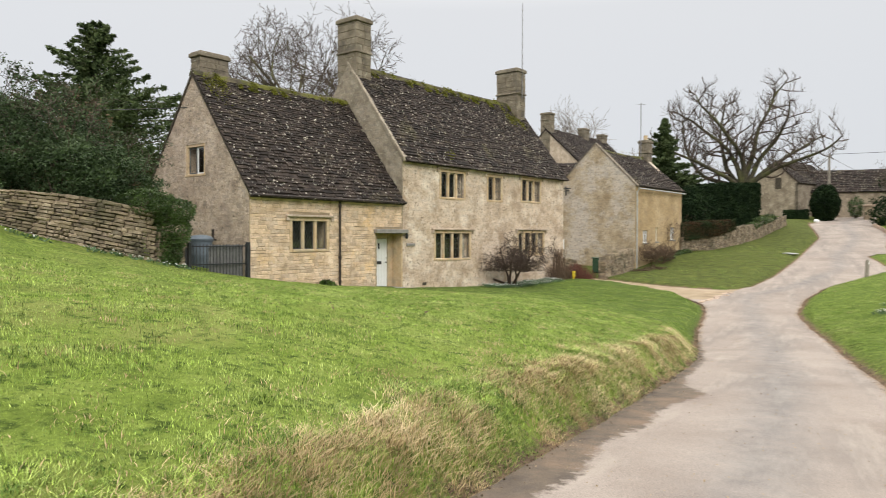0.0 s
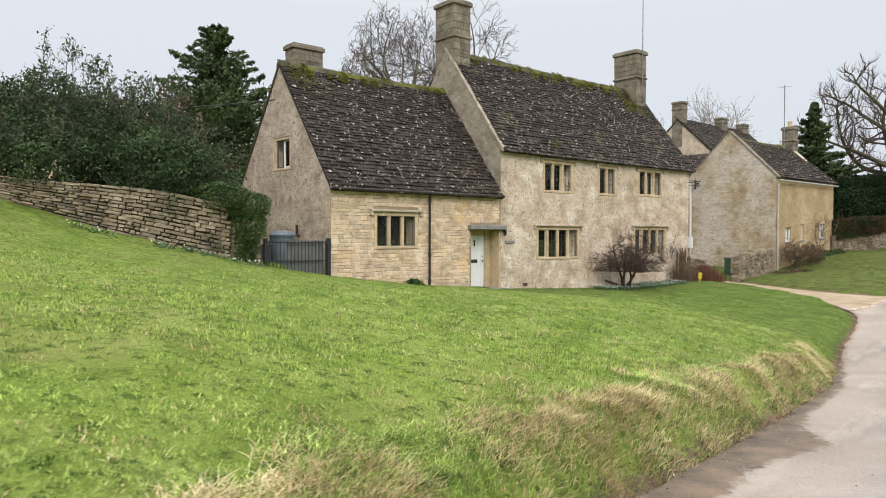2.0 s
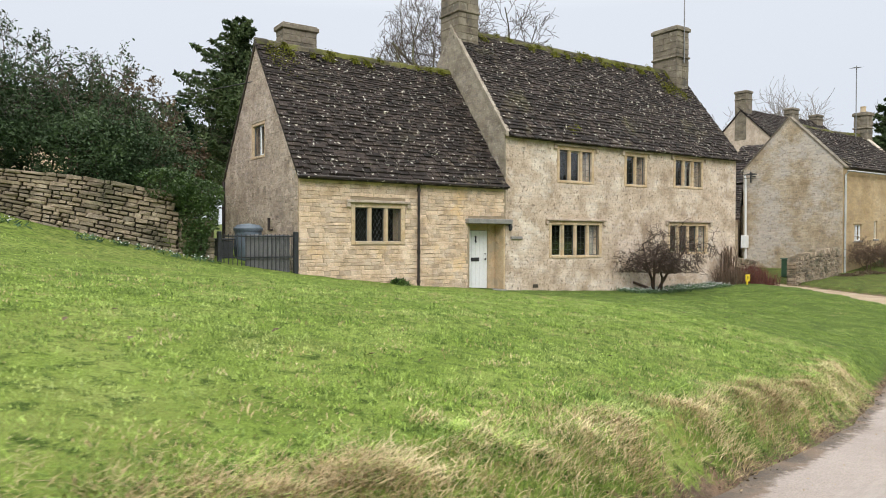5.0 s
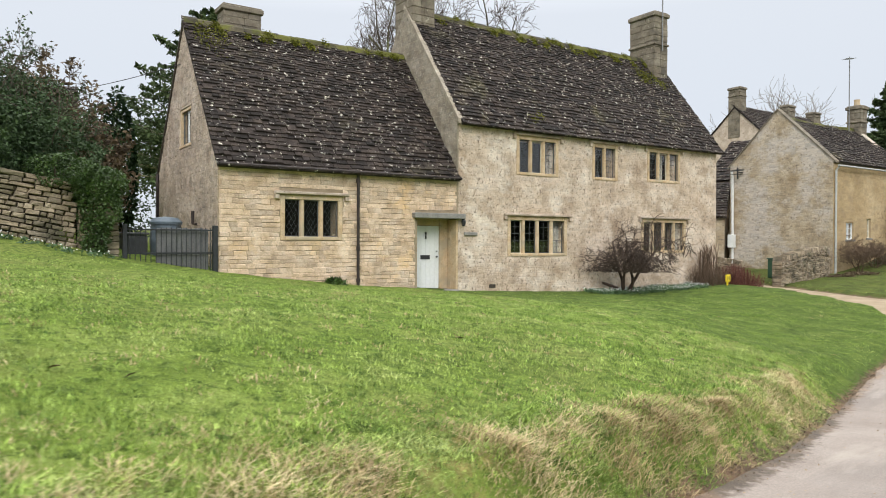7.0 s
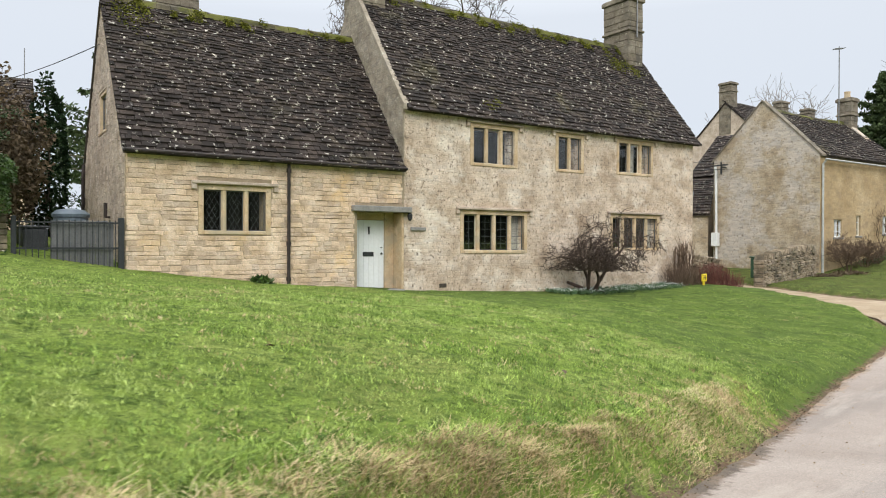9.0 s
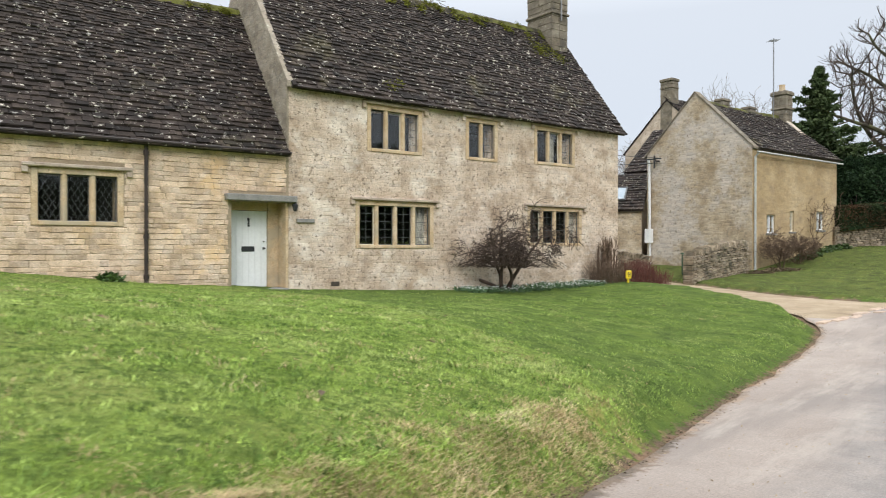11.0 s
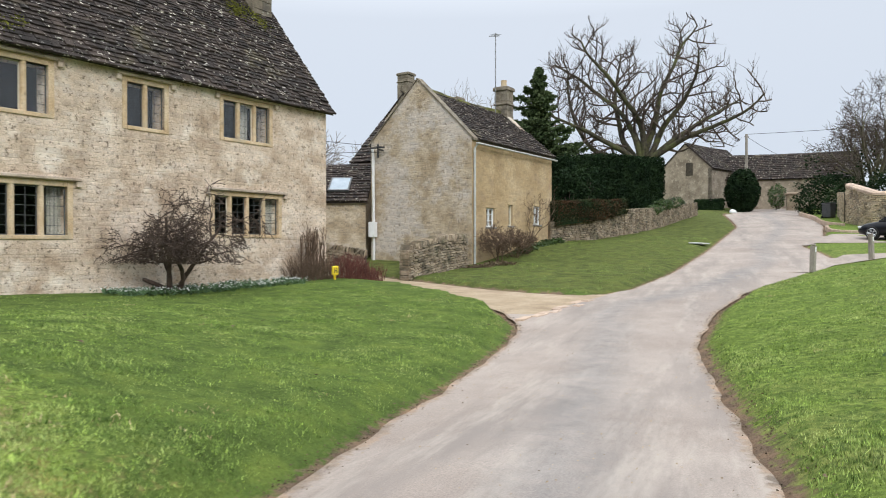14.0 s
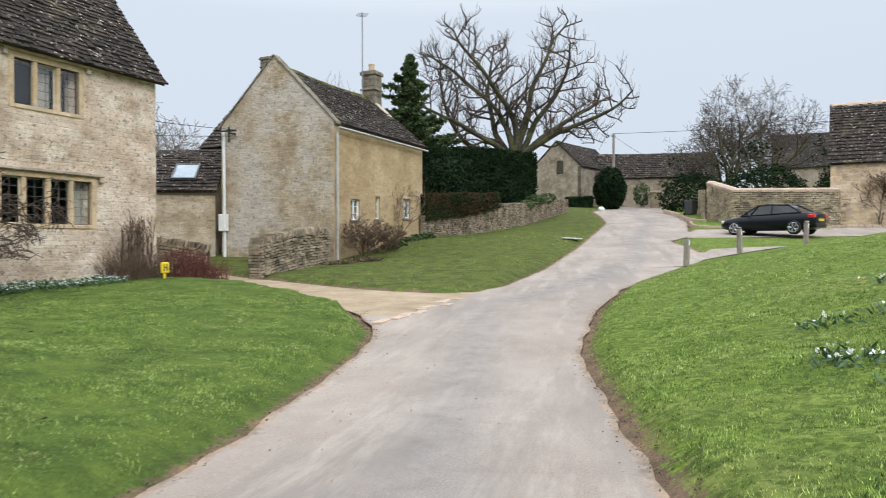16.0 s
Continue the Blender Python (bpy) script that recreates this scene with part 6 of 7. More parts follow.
def hedge(name, run_, low, tops, thick, mat, label, seed, density=330, size=0.09):
    """A clipped hedge along plan points: leaves over its faces, a dark inside, slightly wavy."""
    rg_ = np.random.default_rng(seed)
    root = thing(name, Matrix.Identity(4), label, "hedge")
    pts = []
    core = bmesh.new()
    for i in range(len(run_) - 1):
        p, q = np.array(run_[i]), np.array(run_[i + 1])
        d = q - p
        L_ = np.linalg.norm(d)
        d = d / L_
        nrm = np.array([-d[1], d[0]])
        z0a, z0b, za, zb = low[i], low[i + 1], tops[i], tops[i + 1]

        def at(k, w, f):
            return np.concatenate([p + d * L_ * k[:, None] + nrm * w[:, None], ((z0a + (z0b - z0a) * k) * (1 - f) + (za + (zb - za) * k) * f)[:, None]], 1)
        hgt = (za + zb - z0a - z0b) / 2
        c1_ = int(density * L_ * hgt)
        pts.append(at(rg_.uniform(0, 1, c1_), rg_.normal(0, 0.05, c1_), rg_.uniform(0, 1, c1_)))
        pts.append(at(rg_.uniform(0, 1, c1_ // 3), thick + rg_.normal(0, 0.05, c1_ // 3), rg_.uniform(0, 1, c1_ // 3)))
        c2_ = int(density * L_ * thick)
        pts.append(at(rg_.uniform(0, 1, c2_), rg_.uniform(0, thick, c2_), 1 + rg_.normal(0, 0.018, c2_)))
        for kk_ in ((0,) if i == 0 else ()) + ((1,) if i == len(run_) - 2 else ()):
            c3_ = int(density * thick * hgt)
            pts.append(at(kk_ + rg_.normal(0, 0.05 / L_, c3_), rg_.uniform(0, thick, c3_), rg_.uniform(0, 1, c3_)))
        vs = []
        for k, w, z in ((0.01, 0.08, z0a), (0.99, 0.08, z0b), (0.99, thick - 0.08, z0b), (0.01, thick - 0.08, z0a), (0.01, 0.08, za - 0.1), (0.99, 0.08, zb - 0.1), (0.99, thick - 0.08, zb - 0.1), (0.01, thick - 0.08, za - 0.1)):
            c = p + d * L_ * k + nrm * w
            vs.append(core.verts.new((c[0], c[1], z)))
        for f in ((0, 1, 5, 4), (1, 2, 6, 5), (2, 3, 7, 6), (3, 0, 4, 7), (4, 5, 6, 7)):
            core.faces.new([vs[k] for k in f])
    pts = np.concatenate(pts)
    wave = np.array([noise.noise(Vector(q * 0.7)) for q in pts])[:, None]
    pts = pts + wave * np.array([0.14, 0.14, 0.10])
    bmesh.ops.recalc_face_normals(core, faces=core.faces[:])
    part("inside", core, LEAF_YEW, root, "dark leafy inside")
    v, f = leaf_quads(rg_, pts, size, 0.2, 1.7)
    mesh_part("leaves", v, f, mat, root, "clipped outer leaves")
    return root


hedge("hedge", [(17.15, 50.35), (19.5, 51.3), (21.9, 53.6)], (1.4, 1.7, 2.15), (2.6, 2.75, 2.95), 1.6, TRIM_BROWN, "clipped hedge, green below and rusty brown above, over the wall", 73, 420, 0.07)
hedge("hedge", [(18.8, 55.0), (22.8, 58.3), (27.9, 62.9)], (0.9, 1.2, 1.6), (5.35, 5.9, 6.25), 2.2, LEAF_YEW, "tall dark green clipped yew hedge", 74, 260, 0.11)
leafy("laurel", [((18.6, 53.9, 3.2), (1.2, 1.0, 1.5), 2600), ((19.8, 54.8, 3.6), (1.1, 0.9, 1.4), 2200)], 0.12, LEAF_YEW, "loose dark evergreen beside the house end", "shrub", 75)
leafy("ivy", [((26.5, 59.6, 3.0), (0.7, 0.6, 0.35), 700), ((25.2, 58.0, 2.6), (0.6, 0.5, 0.3), 500), ((28.4, 62.4, 3.3), (0.7, 0.6, 0.4), 600)], 0.09, LEAF_IVY, "ivy tumbling over the garden wall", "ivy", 76)
arch = thing("garden_seat", pose(20.6, 54.4, 1.2, 0, 0, 40), "arched metal garden seat back above the hedge", "garden seat")
ab = bmesh.new()
for off in (0.0, 0.55):
    tube(ab, [(off + 0.25 * math.cos(a), 0, 1.45 + 0.3 * math.sin(a)) for a in np.linspace(0, math.pi, 9)], 0.02, 5)
part("back", ab, WOOD_GREY, arch)
for off in (-0.25, 0.8):
    part("leg", tube(bmesh.new(), [(off, 0, 0), (off, 0, 1.45)], 0.025, 5), WOOD_GREY, arch)
conifer("conifer", (18.2, 58.9, 0.7), 10.8, 9.6, "dark green conifer behind the second house", 77, LEAF_CONIFER, 32000, 0.15, 0.2)


def great_tree(place, seed):
    """An old pollarded tree: crooked limbs that sweep out and turn up, stubby knuckled branches and fine upright twigs."""
    r_ = random.Random(seed)
    root = thing("great_tree", Matrix.Translation(place), "huge old bare tree with stout crooked spreading limbs", "tree")
    out = [((0, 0, -0.5), (0, 0, 2.0), 0.85, 0.7, 0), ((0, 0, 2.0), (0.05, 0, 4.3), 0.7, 0.62, 0)]
    rt = Vector((math.cos(radians(-21)), math.sin(radians(-21)), 0))
    fw = Vector((-rt.y, rt.x, 0))

    def limb(pos, way, length, r0, r1, level, turn, wobble):
        """One crooked limb, bending upwards as it goes; gives its nodes."""
        steps = max(4, int(length / 0.55))
        pos, way = Vector(pos), Vector(way).normalized()
        kink, nodes = Vector((0, 0, 0)), [(Vector(pos), Vector(way), r0)]
        for i in range(steps):
            kink = kink * 0.25 + Vector((r_.gauss(0, 1), r_.gauss(0, 1), r_.gauss(0, 0.8))) * wobble
            way = (way + kink + Vector((0, 0, turn))).normalized()
            nxt, r2 = pos + way * (length / steps), r0 + (r1 - r0) * (i + 1) / steps
            out.append((tuple(pos), tuple(nxt), nodes[-1][2], r2, level))
            pos = nxt
            nodes.append((pos.copy(), way.copy(), r2))
        return nodes

    def side_way(way, up, wide=0.9):
        side = way.cross(Vector((r_.gauss(0, 1), r_.gauss(0, 1), r_.gauss(0, 1)))).normalized()
        return way * 0.6 + side * wide + Vector((0, 0, up))

    limbs = ((-1.5, 0.1, 0.8, 9.2, 0.24, 0.05), (-0.8, -0.3, 0.95, 8.4, 0.23, 0.03), (-0.45, 0.4, 1.0, 8.6, 0.25, 0.02), (-0.1, -0.25, 1.0, 10.0, 0.26, 0.03), (0.1, 0.25, 1.0, 10.6, 0.27, 0.03), (0.32, -0.2, 1.0, 10.2, 0.26, 0.01), (0.8, 0.4, 0.95, 8.8, 0.25, 0.02), (0.95, -0.2, 0.9, 9.0, 0.25, 0.03), (1.2, 0.1, 0.9, 9.0, 0.24, 0.05))
    for a, b, c, L_, r, turn in limbs:
        main = limb((0.16 * a * rt.x, 0.16 * a * rt.y, 4.0), rt * a + fw * b + Vector((0, 0, c)), L_, r, 0.055, 1, turn, 0.1)
        for i in range(3, len(main)):
            q, w, rr = main[i]
            k = i / len(main)
            bough = limb(q, side_way(w, 0.3, 1.2), r_.uniform(1.2, 3.0) * (1.15 - 0.45 * k), max(0.05, rr * 0.5), 0.04, 2, 0.05, 0.24)
            for j in range(1, len(bough)):
                q2, w2, rr2 = bough[j]
                if r_.random() < 0.8:
                    stub = limb(q2, side_way(w2, 0.5, 1.1), r_.uniform(0.45, 1.2), 0.038, 0.026, 3, 0.08, 0.24)
                    for q3, w3, _r in stub[2:]:
                        limb(q3, side_way(w3, 0.9), r_.uniform(0.4, 1.0), 0.013, 0.009, 4, 0.1, 0.12)
                        limb(q3, side_way(w3, 0.9), r_.uniform(0.4, 1.0), 0.013, 0.009, 4, 0.1, 0.12)
                limb(q2, side_way(w2, 0.9), r_.uniform(0.5, 1.3), 0.013, 0.009, 4, 0.1, 0.12)
    def inside(o):
        x, y, z = o[1]
        return o[4] == 0 or math.hypot(math.hypot(x, y) / 8.4, (z - 8.0) / 7.2) < 1 + 0.04 * noise.noise(Vector(o[1]) * 0.4)
    out = [o for o in out if inside(o)]
    segments_mesh("trunk", [o[:4] for o in out if o[4] <= 1], BARK_DARK, root, "mossy grey-brown trunk and limbs")
    segments_mesh("branch_work", [o[:4] for o in out if o[4] in (2, 3)], TWIG, root, "crooked bare branches", "stuff")
    segments_mesh("crown", [o[:4] for o in out if o[4] == 4], TWIG, root, "fine bare twigs")


great_tree((26.7, 63.9, 2.0), 81)

slab = thing("inspection_cover", pose(24.0, 49.3, float(ground_z(24.0, 49.3)) + 0.02, 3, 0, 40), "pale concrete inspection cover set in the verge", "cover")
part("slab", boxes((-0.45, 0.45, -0.35, 0.35, 0, 0.06), bevel=0.015), GREY_PIPE, slab)

# ---- the barns at the top of the lane ----
VA = -25
barn, barn_roof = gabled_house("barn", pose(37.8, 87.6, 0, 0, 0, VA + 62) @ pose(0, -5.7, 0), 9.0, 5.7, 8.0, 10.6, 3.0, BARN_STONE, "stone barn with its gable towards the lane", category="barn")
# solid dark box on the gable paints the shade of a small opening
bw = part("window", boxes((-0.06, 0.02, 2.0, 2.75, 7.4, 8.7), bevel=0.02), DARKGAP, barn, "dark box standing in for a shaded gable opening")
range_, range_roof = gabled_house("barn_range", pose(43.4, 85.0, 0, 0, 0, VA), 12.5, 5.0, 7.0, 9.5, 3.0, BARN_STONE, "long low stone barn range beside the lane's end", openings=[(1.2, 2.5, 3.2, 7.0)], category="barn")
for rf, wd, dp_, ev, rh in ((barn_roof, 9.0, 5.7, 8.0, 10.6), (range_roof, 12.5, 5.0, 7.0, 9.5)):
    tile_roof(rf, wd, dp_, ev, rh, 40, 0.34, 0.26)
# black panel fills the cart opening in place of its inner darkness
part("cart_door", boxes((1.2, 2.5, 0.2, 0.26, 3.2, 7.0)), IRON, range_, "black panel standing in for the dark of a tall cart opening")
leafy("yew_cone", [((42.3, 79.2, 5.35), (1.55, 1.55, 2.2), 9000)], 0.17, LEAF_YEW, "clipped conical yew at the top of the lane", "topiary", 81, inner=0.4, rough=0.08)
hedge("hedge", [(38.4, 80.6), (40.6, 79.5)], (3.2, 3.2), (4.7, 4.7), 1.0, LEAF_YEW, "low clipped box hedge before the barn", 82, 120, 0.14)
st = thing("white_boulder", pose(40.3, 77.1, float(ground_z(40.3, 77.1)), 0, 0, 20), "white-painted boulder on the verge", "stone")
sb = bmesh.new()
bmesh.ops.create_icosphere(sb, subdivisions=3, radius=0.33)
for vt in sb.verts:
    vt.co = Vector((vt.co.x * 1.1, vt.co.y * 0.8, vt.co.z * 0.8 + 0.15)) * (1 + 0.15 * noise.noise(vt.co * 2.0))
part("rock", sb, WHITE_PLASTIC, st, smooth=True)
for x_, y_ in ((46.8, 78.6), (48.6, 77.8)):
    gp = thing("gate_pier", pose(x_, y_, float(ground_z(x_, y_)), 0, 0, VA), "squat buff stone gate pier", "pier", "lane-end piers")
    part("shaft", boxes((-0.45, 0.45, -0.45, 0.45, -0.3, 1.5), bevel=0.03), DRYSTONE, gp)
    part("cap", boxes((-0.55, 0.55, -0.55, 0.55, 1.503, 1.7), bevel=0.05), KERB, gp)
leafy("shrub", [((46.2, 80.0, 5.0), (0.8, 0.8, 1.2), 900), ((50.5, 77.5, 4.6), (1.5, 1.2, 1.4), 1600)], 0.14, LEAF_IVY, "green shrub against the barn", "shrub", 83)
pole_z = float(ground_z(42.6, 84.4))
upole = thing("utility_pole", pose(43.9, 81.4, pole_z - 0.3), "grey wooden power pole", "pole")
part("shaft", tube(bmesh.new(), [(0, 0, -0.5), (0, 0, 11.4 - pole_z)], [0.16, 0.12], 8), WOOD_GREY, upole)
part("crossarm", boxes((-0.22, 0.22, -0.05, 0.05, 11.1 - pole_z, 11.2 - pole_z)), WOOD_GREY, upole)


def cable(name, a, b, sag, r, label):
    pts = [Vector(a).lerp(Vector(b), k / 24) - Vector((0, 0, sag * 4 * (k / 24) * (1 - k / 24))) for k in range(25)]
    ob = part(name, tube(bmesh.new(), pts, r, 4), IRON)
    return tagged(ob, label, "cable")


cable("power_cable", (43.9, 81.4, 11.1), (72.0, 62.0, 12.2), 0.5, 0.025, "black overhead power cable from the pole")
cable("power_cable", (43.9, 81.4, 10.9), (50.5, 84.0, 8.8), 0.2, 0.02, "black overhead power cable from the pole")
hb = H2 @ Vector((-0.28, 4.6, 4.88))
cable("power_cable", tuple(hb), (-6.0, 62.0, 9.0), 0.3, 0.014, "thin overhead cable to the gable bracket")
cable("power_cable", (hb.x, hb.y, hb.z - 0.25), (-8.0, 60.0, 7.0), 0.35, 0.014, "thin overhead cable to the gable bracket")
ga = H @ Vector((0.0, 3.6, 6.2))
cable("power_cable", tuple(ga), (-30.0, 38.0, 9.0), 0.35, 0.016, "thin overhead cable to the cottage gable")

# ---- across the lane: bollards, car, walls, barn ----
for i, (x_, y_) in enumerate(((22.2, 37.4), (25.5, 39.1), (29.1, 40.0))):
    bz = float(ground_z(x_, y_))
    bo = thing("bollard", pose(x_, y_, bz, (1, -2, 2)[i], (2, 1, -2)[i], 30), "square weathered grey timber bollard with a white band", "bollard", "bollards on the verge")
    bb = bmesh.new()
    box(bb, -0.075, 0.075, -0.075, 0.075, -0.3, 0.86, bevel=0.012)
    part("post", bb, WOOD_GREY, bo)
    part("top", boxes((-0.07, 0.07, -0.07, 0.07, 0.863, 0.93), bevel=0.03), WOOD_GREY, bo)
    part("reflector", boxes((-0.035, 0.035, -0.084, -0.074, 0.66, 0.82), bevel=0.004), WHITE_PLASTIC, bo, "small white reflector")

cxy = (33.2, 46.7)
car = thing("car", pose(*cxy, float(road_z(sn(*cxy)[0])) + 0.17, 0, 0, 115), "dark blue-black four-door saloon car, parked", "car")
STATIONS = ((-2.28, 0.55, 0.50, 0.78), (-2.22, 0.78, 0.34, 0.92), (-1.9, 0.86, 0.24, 1.02), (-1.2, 0.89, 0.20, 1.0), (-0.4, 0.90, 0.19, 0.95), (0.5, 0.90, 0.19, 0.93), (1.2, 0.89, 0.20, 0.88), (1.8, 0.84, 0.24, 0.78), (2.15, 0.72, 0.30, 0.66), (2.27, 0.50, 0.38, 0.56))
bm = bmesh.new()
rings = []
for x_, w, z0, z1 in STATIONS:
    prof = [(w * 0.80, z0), (w * 0.97, z0 + 0.12), (w, (z0 + z1) / 2), (w * 0.96, z1 - 0.08), (w * 0.80, z1)]
    ring = [(a, b) for a, b in prof] + [(-a, b) for a, b in prof[::-1]]
    rings.append([bm.verts.new((x_, a, b)) for a, b in ring])
for a, b in zip(rings, rings[1:]):
    for k in range(10):
        bm.faces.new((a[k], a[(k + 1) % 10], b[(k + 1) % 10], b[k]))
bm.faces.new(rings[0][::-1])
bm.faces.new(rings[-1])
bmesh.ops.recalc_face_normals(bm, faces=bm.faces[:])
car_body = part("body", bm, CAR_PAINT, car, smooth=True)
cab = ((-1.72, 0.70, 0.99, 1.0), (-1.05, 0.68, 0.97, 1.36), (-0.3, 0.68, 0.94, 1.43), (0.35, 0.67, 0.93, 1.38), (1.12, 0.68, 0.88, 0.9))
bm = bmesh.new()
rings = [[bm.verts.new((x_, s_ * a, z)) for s_, a, z in ((1, w + 0.1, z0), (1, w * 0.80, z1), (-1, w * 0.80, z1), (-1, w + 0.1, z0))] for x_, w, z0, z1 in cab]
for a, b in zip(rings, rings[1:]):
    for k in range(3):
        bm.faces.new((a[k], a[k + 1], b[k + 1], b[k]))
bmesh.ops.recalc_face_normals(bm, faces=bm.faces[:])
part("glasshouse", bm, CAR_GLASS, car_body, "dark tinted glasshouse", smooth=False)
bm = bmesh.new()
rf = [[bm.verts.new((x_, s_ * w * 0.81, z1 + dz)) for s_ in (1, -1)] for dz in (0.012,) for x_, w, z0, z1 in cab[1:4]]
for a, b in zip(rf, rf[1:]):
    bm.faces.new((a[0], a[1], b[1], b[0]))
part("roof_panel", bm, CAR_PAINT, car_body)
for sg in (1, -1):
    pl = bmesh.new()
    for pa, pb in (((-1.72, 0.80, 0.995), (-1.05, 0.55, 1.37)), ((-0.35, 0.785, 0.945), (-0.32, 0.55, 1.43)), ((1.12, 0.785, 0.885), (0.35, 0.545, 1.39)), ((-1.05, 0.56, 1.375), (0.35, 0.55, 1.39)), ((-1.72, 0.80, 0.995), (1.12, 0.785, 0.89))):
        tube(pl, [(pa[0], sg * pa[1], pa[2]), (pb[0], sg * pb[1], pb[2])], 0.035, 5)
    part("pillar_trim", pl, CAR_PAINT, car_body)
    mr = tube(bmesh.new(), [(0.78, sg * 0.86, 0.98), (0.74, sg * 1.0, 1.0)], [0.05, 0.08], 8)
    part("mirror", mr, CAR_PAINT, car_body)
    part("headlight", boxes((1.98, 2.16, *sorted((sg * 0.48, sg * 0.76)), 0.56, 0.68), bevel=0.03), CLEAR_LAMP, car_body)
    part("tail_light", boxes((-2.27, -2.0, *sorted((sg * 0.50, sg * 0.84)), 0.74, 0.90), bevel=0.03), TAIL_RED, car_body, "red tail lamp")
    for x_ in (-1.42, 1.40):
        wh = part("wheel", tube(bmesh.new(), [(x_, sg * 0.68, 0.32), (x_, sg * 0.72, 0.32), (x_, sg * 0.87, 0.32), (x_, sg * 0.905, 0.32)], [0.29, 0.325, 0.325, 0.29], 24), RUBBER, car, "black tyre")
        part("rim", tube(bmesh.new(), [(x_, sg * 0.88, 0.32), (x_, sg * 0.912, 0.32)], 0.225, 20), IRON, wh)
        sp = bmesh.new()
        for k in range(5):
            a = 2 * math.pi * k / 5
            for da in (-0.16, 0.16):
                tube(sp, [(x_ + 0.04 * math.cos(a), sg * 0.922, 0.32 + 0.04 * math.sin(a)), (x_ + 0.215 * math.cos(a + da), sg * 0.922, 0.32 + 0.215 * math.sin(a + da))], 0.018, 4)
        tube(sp, [(x_ + 0.22 * math.cos(a), sg * 0.918, 0.32 + 0.22 * math.sin(a)) for a in np.linspace(0, 2 * math.pi, 21)], 0.014, 4)
        part("spokes", sp, ALLOY, wh, "silver alloy spokes")
part("number_plate", boxes((-2.305, -2.27, -0.26, 0.26, 0.60, 0.71)), PLATE, car_body, "yellow rear number plate")
part("bumper", boxes((-2.30, -2.16, -0.62, 0.62, 0.30, 0.50), bevel=0.05), CAR_PAINT, car_body)

low_wall("boundary_wall", [(41.2, 63.8), (38.0, 58.6)], (1.75, 1.9), "weathered stone boundary wall beside the lane", 91, 0.5, BUFF_WALL, False, 100, (0.14, 0.36), 0.1)
low_wall("boundary_wall", [(37.7, 57.9), (36.7, 54.2), (38.4, 51.9), (40.5, 50.0)], (2.35, 1.95, 1.95, 1.95), "weathered stone wall with rounded pale coping behind the car", 92, 0.5, BUFF_WALL, False, 200, (0.14, 0.36), 0.1)
cp = thing("wall_coping", Matrix.Identity(4), "rounded pale buff coping stones on the boundary wall", "coping", kind="structure")
for (p, q), (h0, h1) in zip((((37.7, 57.9), (36.7, 54.2)), ((36.7, 54.2), (38.4, 51.9)), ((38.4, 51.9), (40.5, 50.0))), ((2.35, 1.95), (1.95, 1.95), (1.95, 1.95))):
    L_ = math.hypot(q[0] - p[0], q[1] - p[1])
    ang = math.degrees(math.atan2(q[1] - p[1], q[0] - p[0]))
    cnt = int(L_ / 0.5)
    for i in range(cnt):
        k0, k1 = i / cnt, (i + 1) / cnt
        z0 = float(ground_z(*p)) * (1 - k0) + float(ground_z(*q)) * k0 + h0 + (h1 - h0) * k0
        z1 = float(ground_z(*p)) * (1 - k1) + float(ground_z(*q)) * k1 + h0 + (h1 - h0) * k1
        m = pose(*p, 0, 0, 0, ang)
        cb = bmesh.new()
        prof = ((-0.06, -0.08), (-0.05, 0.06), (0.1, 0.16), (0.4, 0.16), (0.56, 0.06), (0.57, -0.08))
        lo = [cb.verts.new(m @ Vector((L_ * k0 + 0.006, a, z0 + b))) for a, b in prof]
        hi = [cb.verts.new(m @ Vector((L_ * k1 - 0.006, a, z1 + b))) for a, b in prof]
        for j in range(6):
            cb.faces.new((lo[j], hi[j], hi[(j + 1) % 6], lo[(j + 1) % 6]))
        cb.faces.new(lo[::-1])
        cb.faces.new(hi)
        part("coping_stone", cb, KERB, cp)
rbarn, rbarn_roof = gabled_house("stone_barn", pose(40.4, 50.6, 0, 0, 0, -45), 12.0, 6.5, 4.75, 8.35, 0.5, STONE_WARM, "pale buff stone barn with a steep dark tiled roof", category="barn")
tile_roof(rbarn_roof, 12.0, 6.5, 4.75, 8.35, 150, 0.32, 0.2)
rng = random.Random(93)
BUFF = piece_meshes("buff_stone", 6, STONE_WARM, rng, 0.06, 0.12)
lay_pieces("stone", "stone_rest", stone_slots(rng, coursed(rng, 0.02, 11.9, 0.6, 4.6, (0.1, 0.18), (0.25, 0.6), []), 0.0, 0.02), BUFF, rbarn.children[0], (1, 0, 2), 150)
ridge(rbarn_roof, 0, 12.0, 3.25, 8.5, 0.5, rng, KERB, 0.0)
barn_m = pose(40.4, 50.6, 0, 0, 0, -45)
for u_, h in ((2.35, 2.6), (3.2, 2.5)):
    twig_bush("climber", barn_m @ Vector((u_, -0.2, float(ground_z(*(barn_m @ Vector((u_, -0.2, 0))).xy)))), 3, h, 0.04, "brown bare climber on the barn wall", 94, BROWN_STEM, (6, 7, 5), 0.5, 0.2, 0.0, 0.08, 0.012)
leafy("brown_hedge", [((43.6, 68.0, 3.9), (2.6, 2.2, 2.2), 5200), ((47.6, 64.5, 4.3), (3.4, 2.4, 2.0), 6500), ((52.5, 60.5, 4.4), (3.4, 2.4, 2.2), 6500), ((56.5, 57.0, 4.8), (3.2, 2.6, 2.8), 5000)], 0.15, LEAF_YEW, "dark overgrown evergreens behind the wall", "shrub", 95, twigs=6, twig_len=2.0)
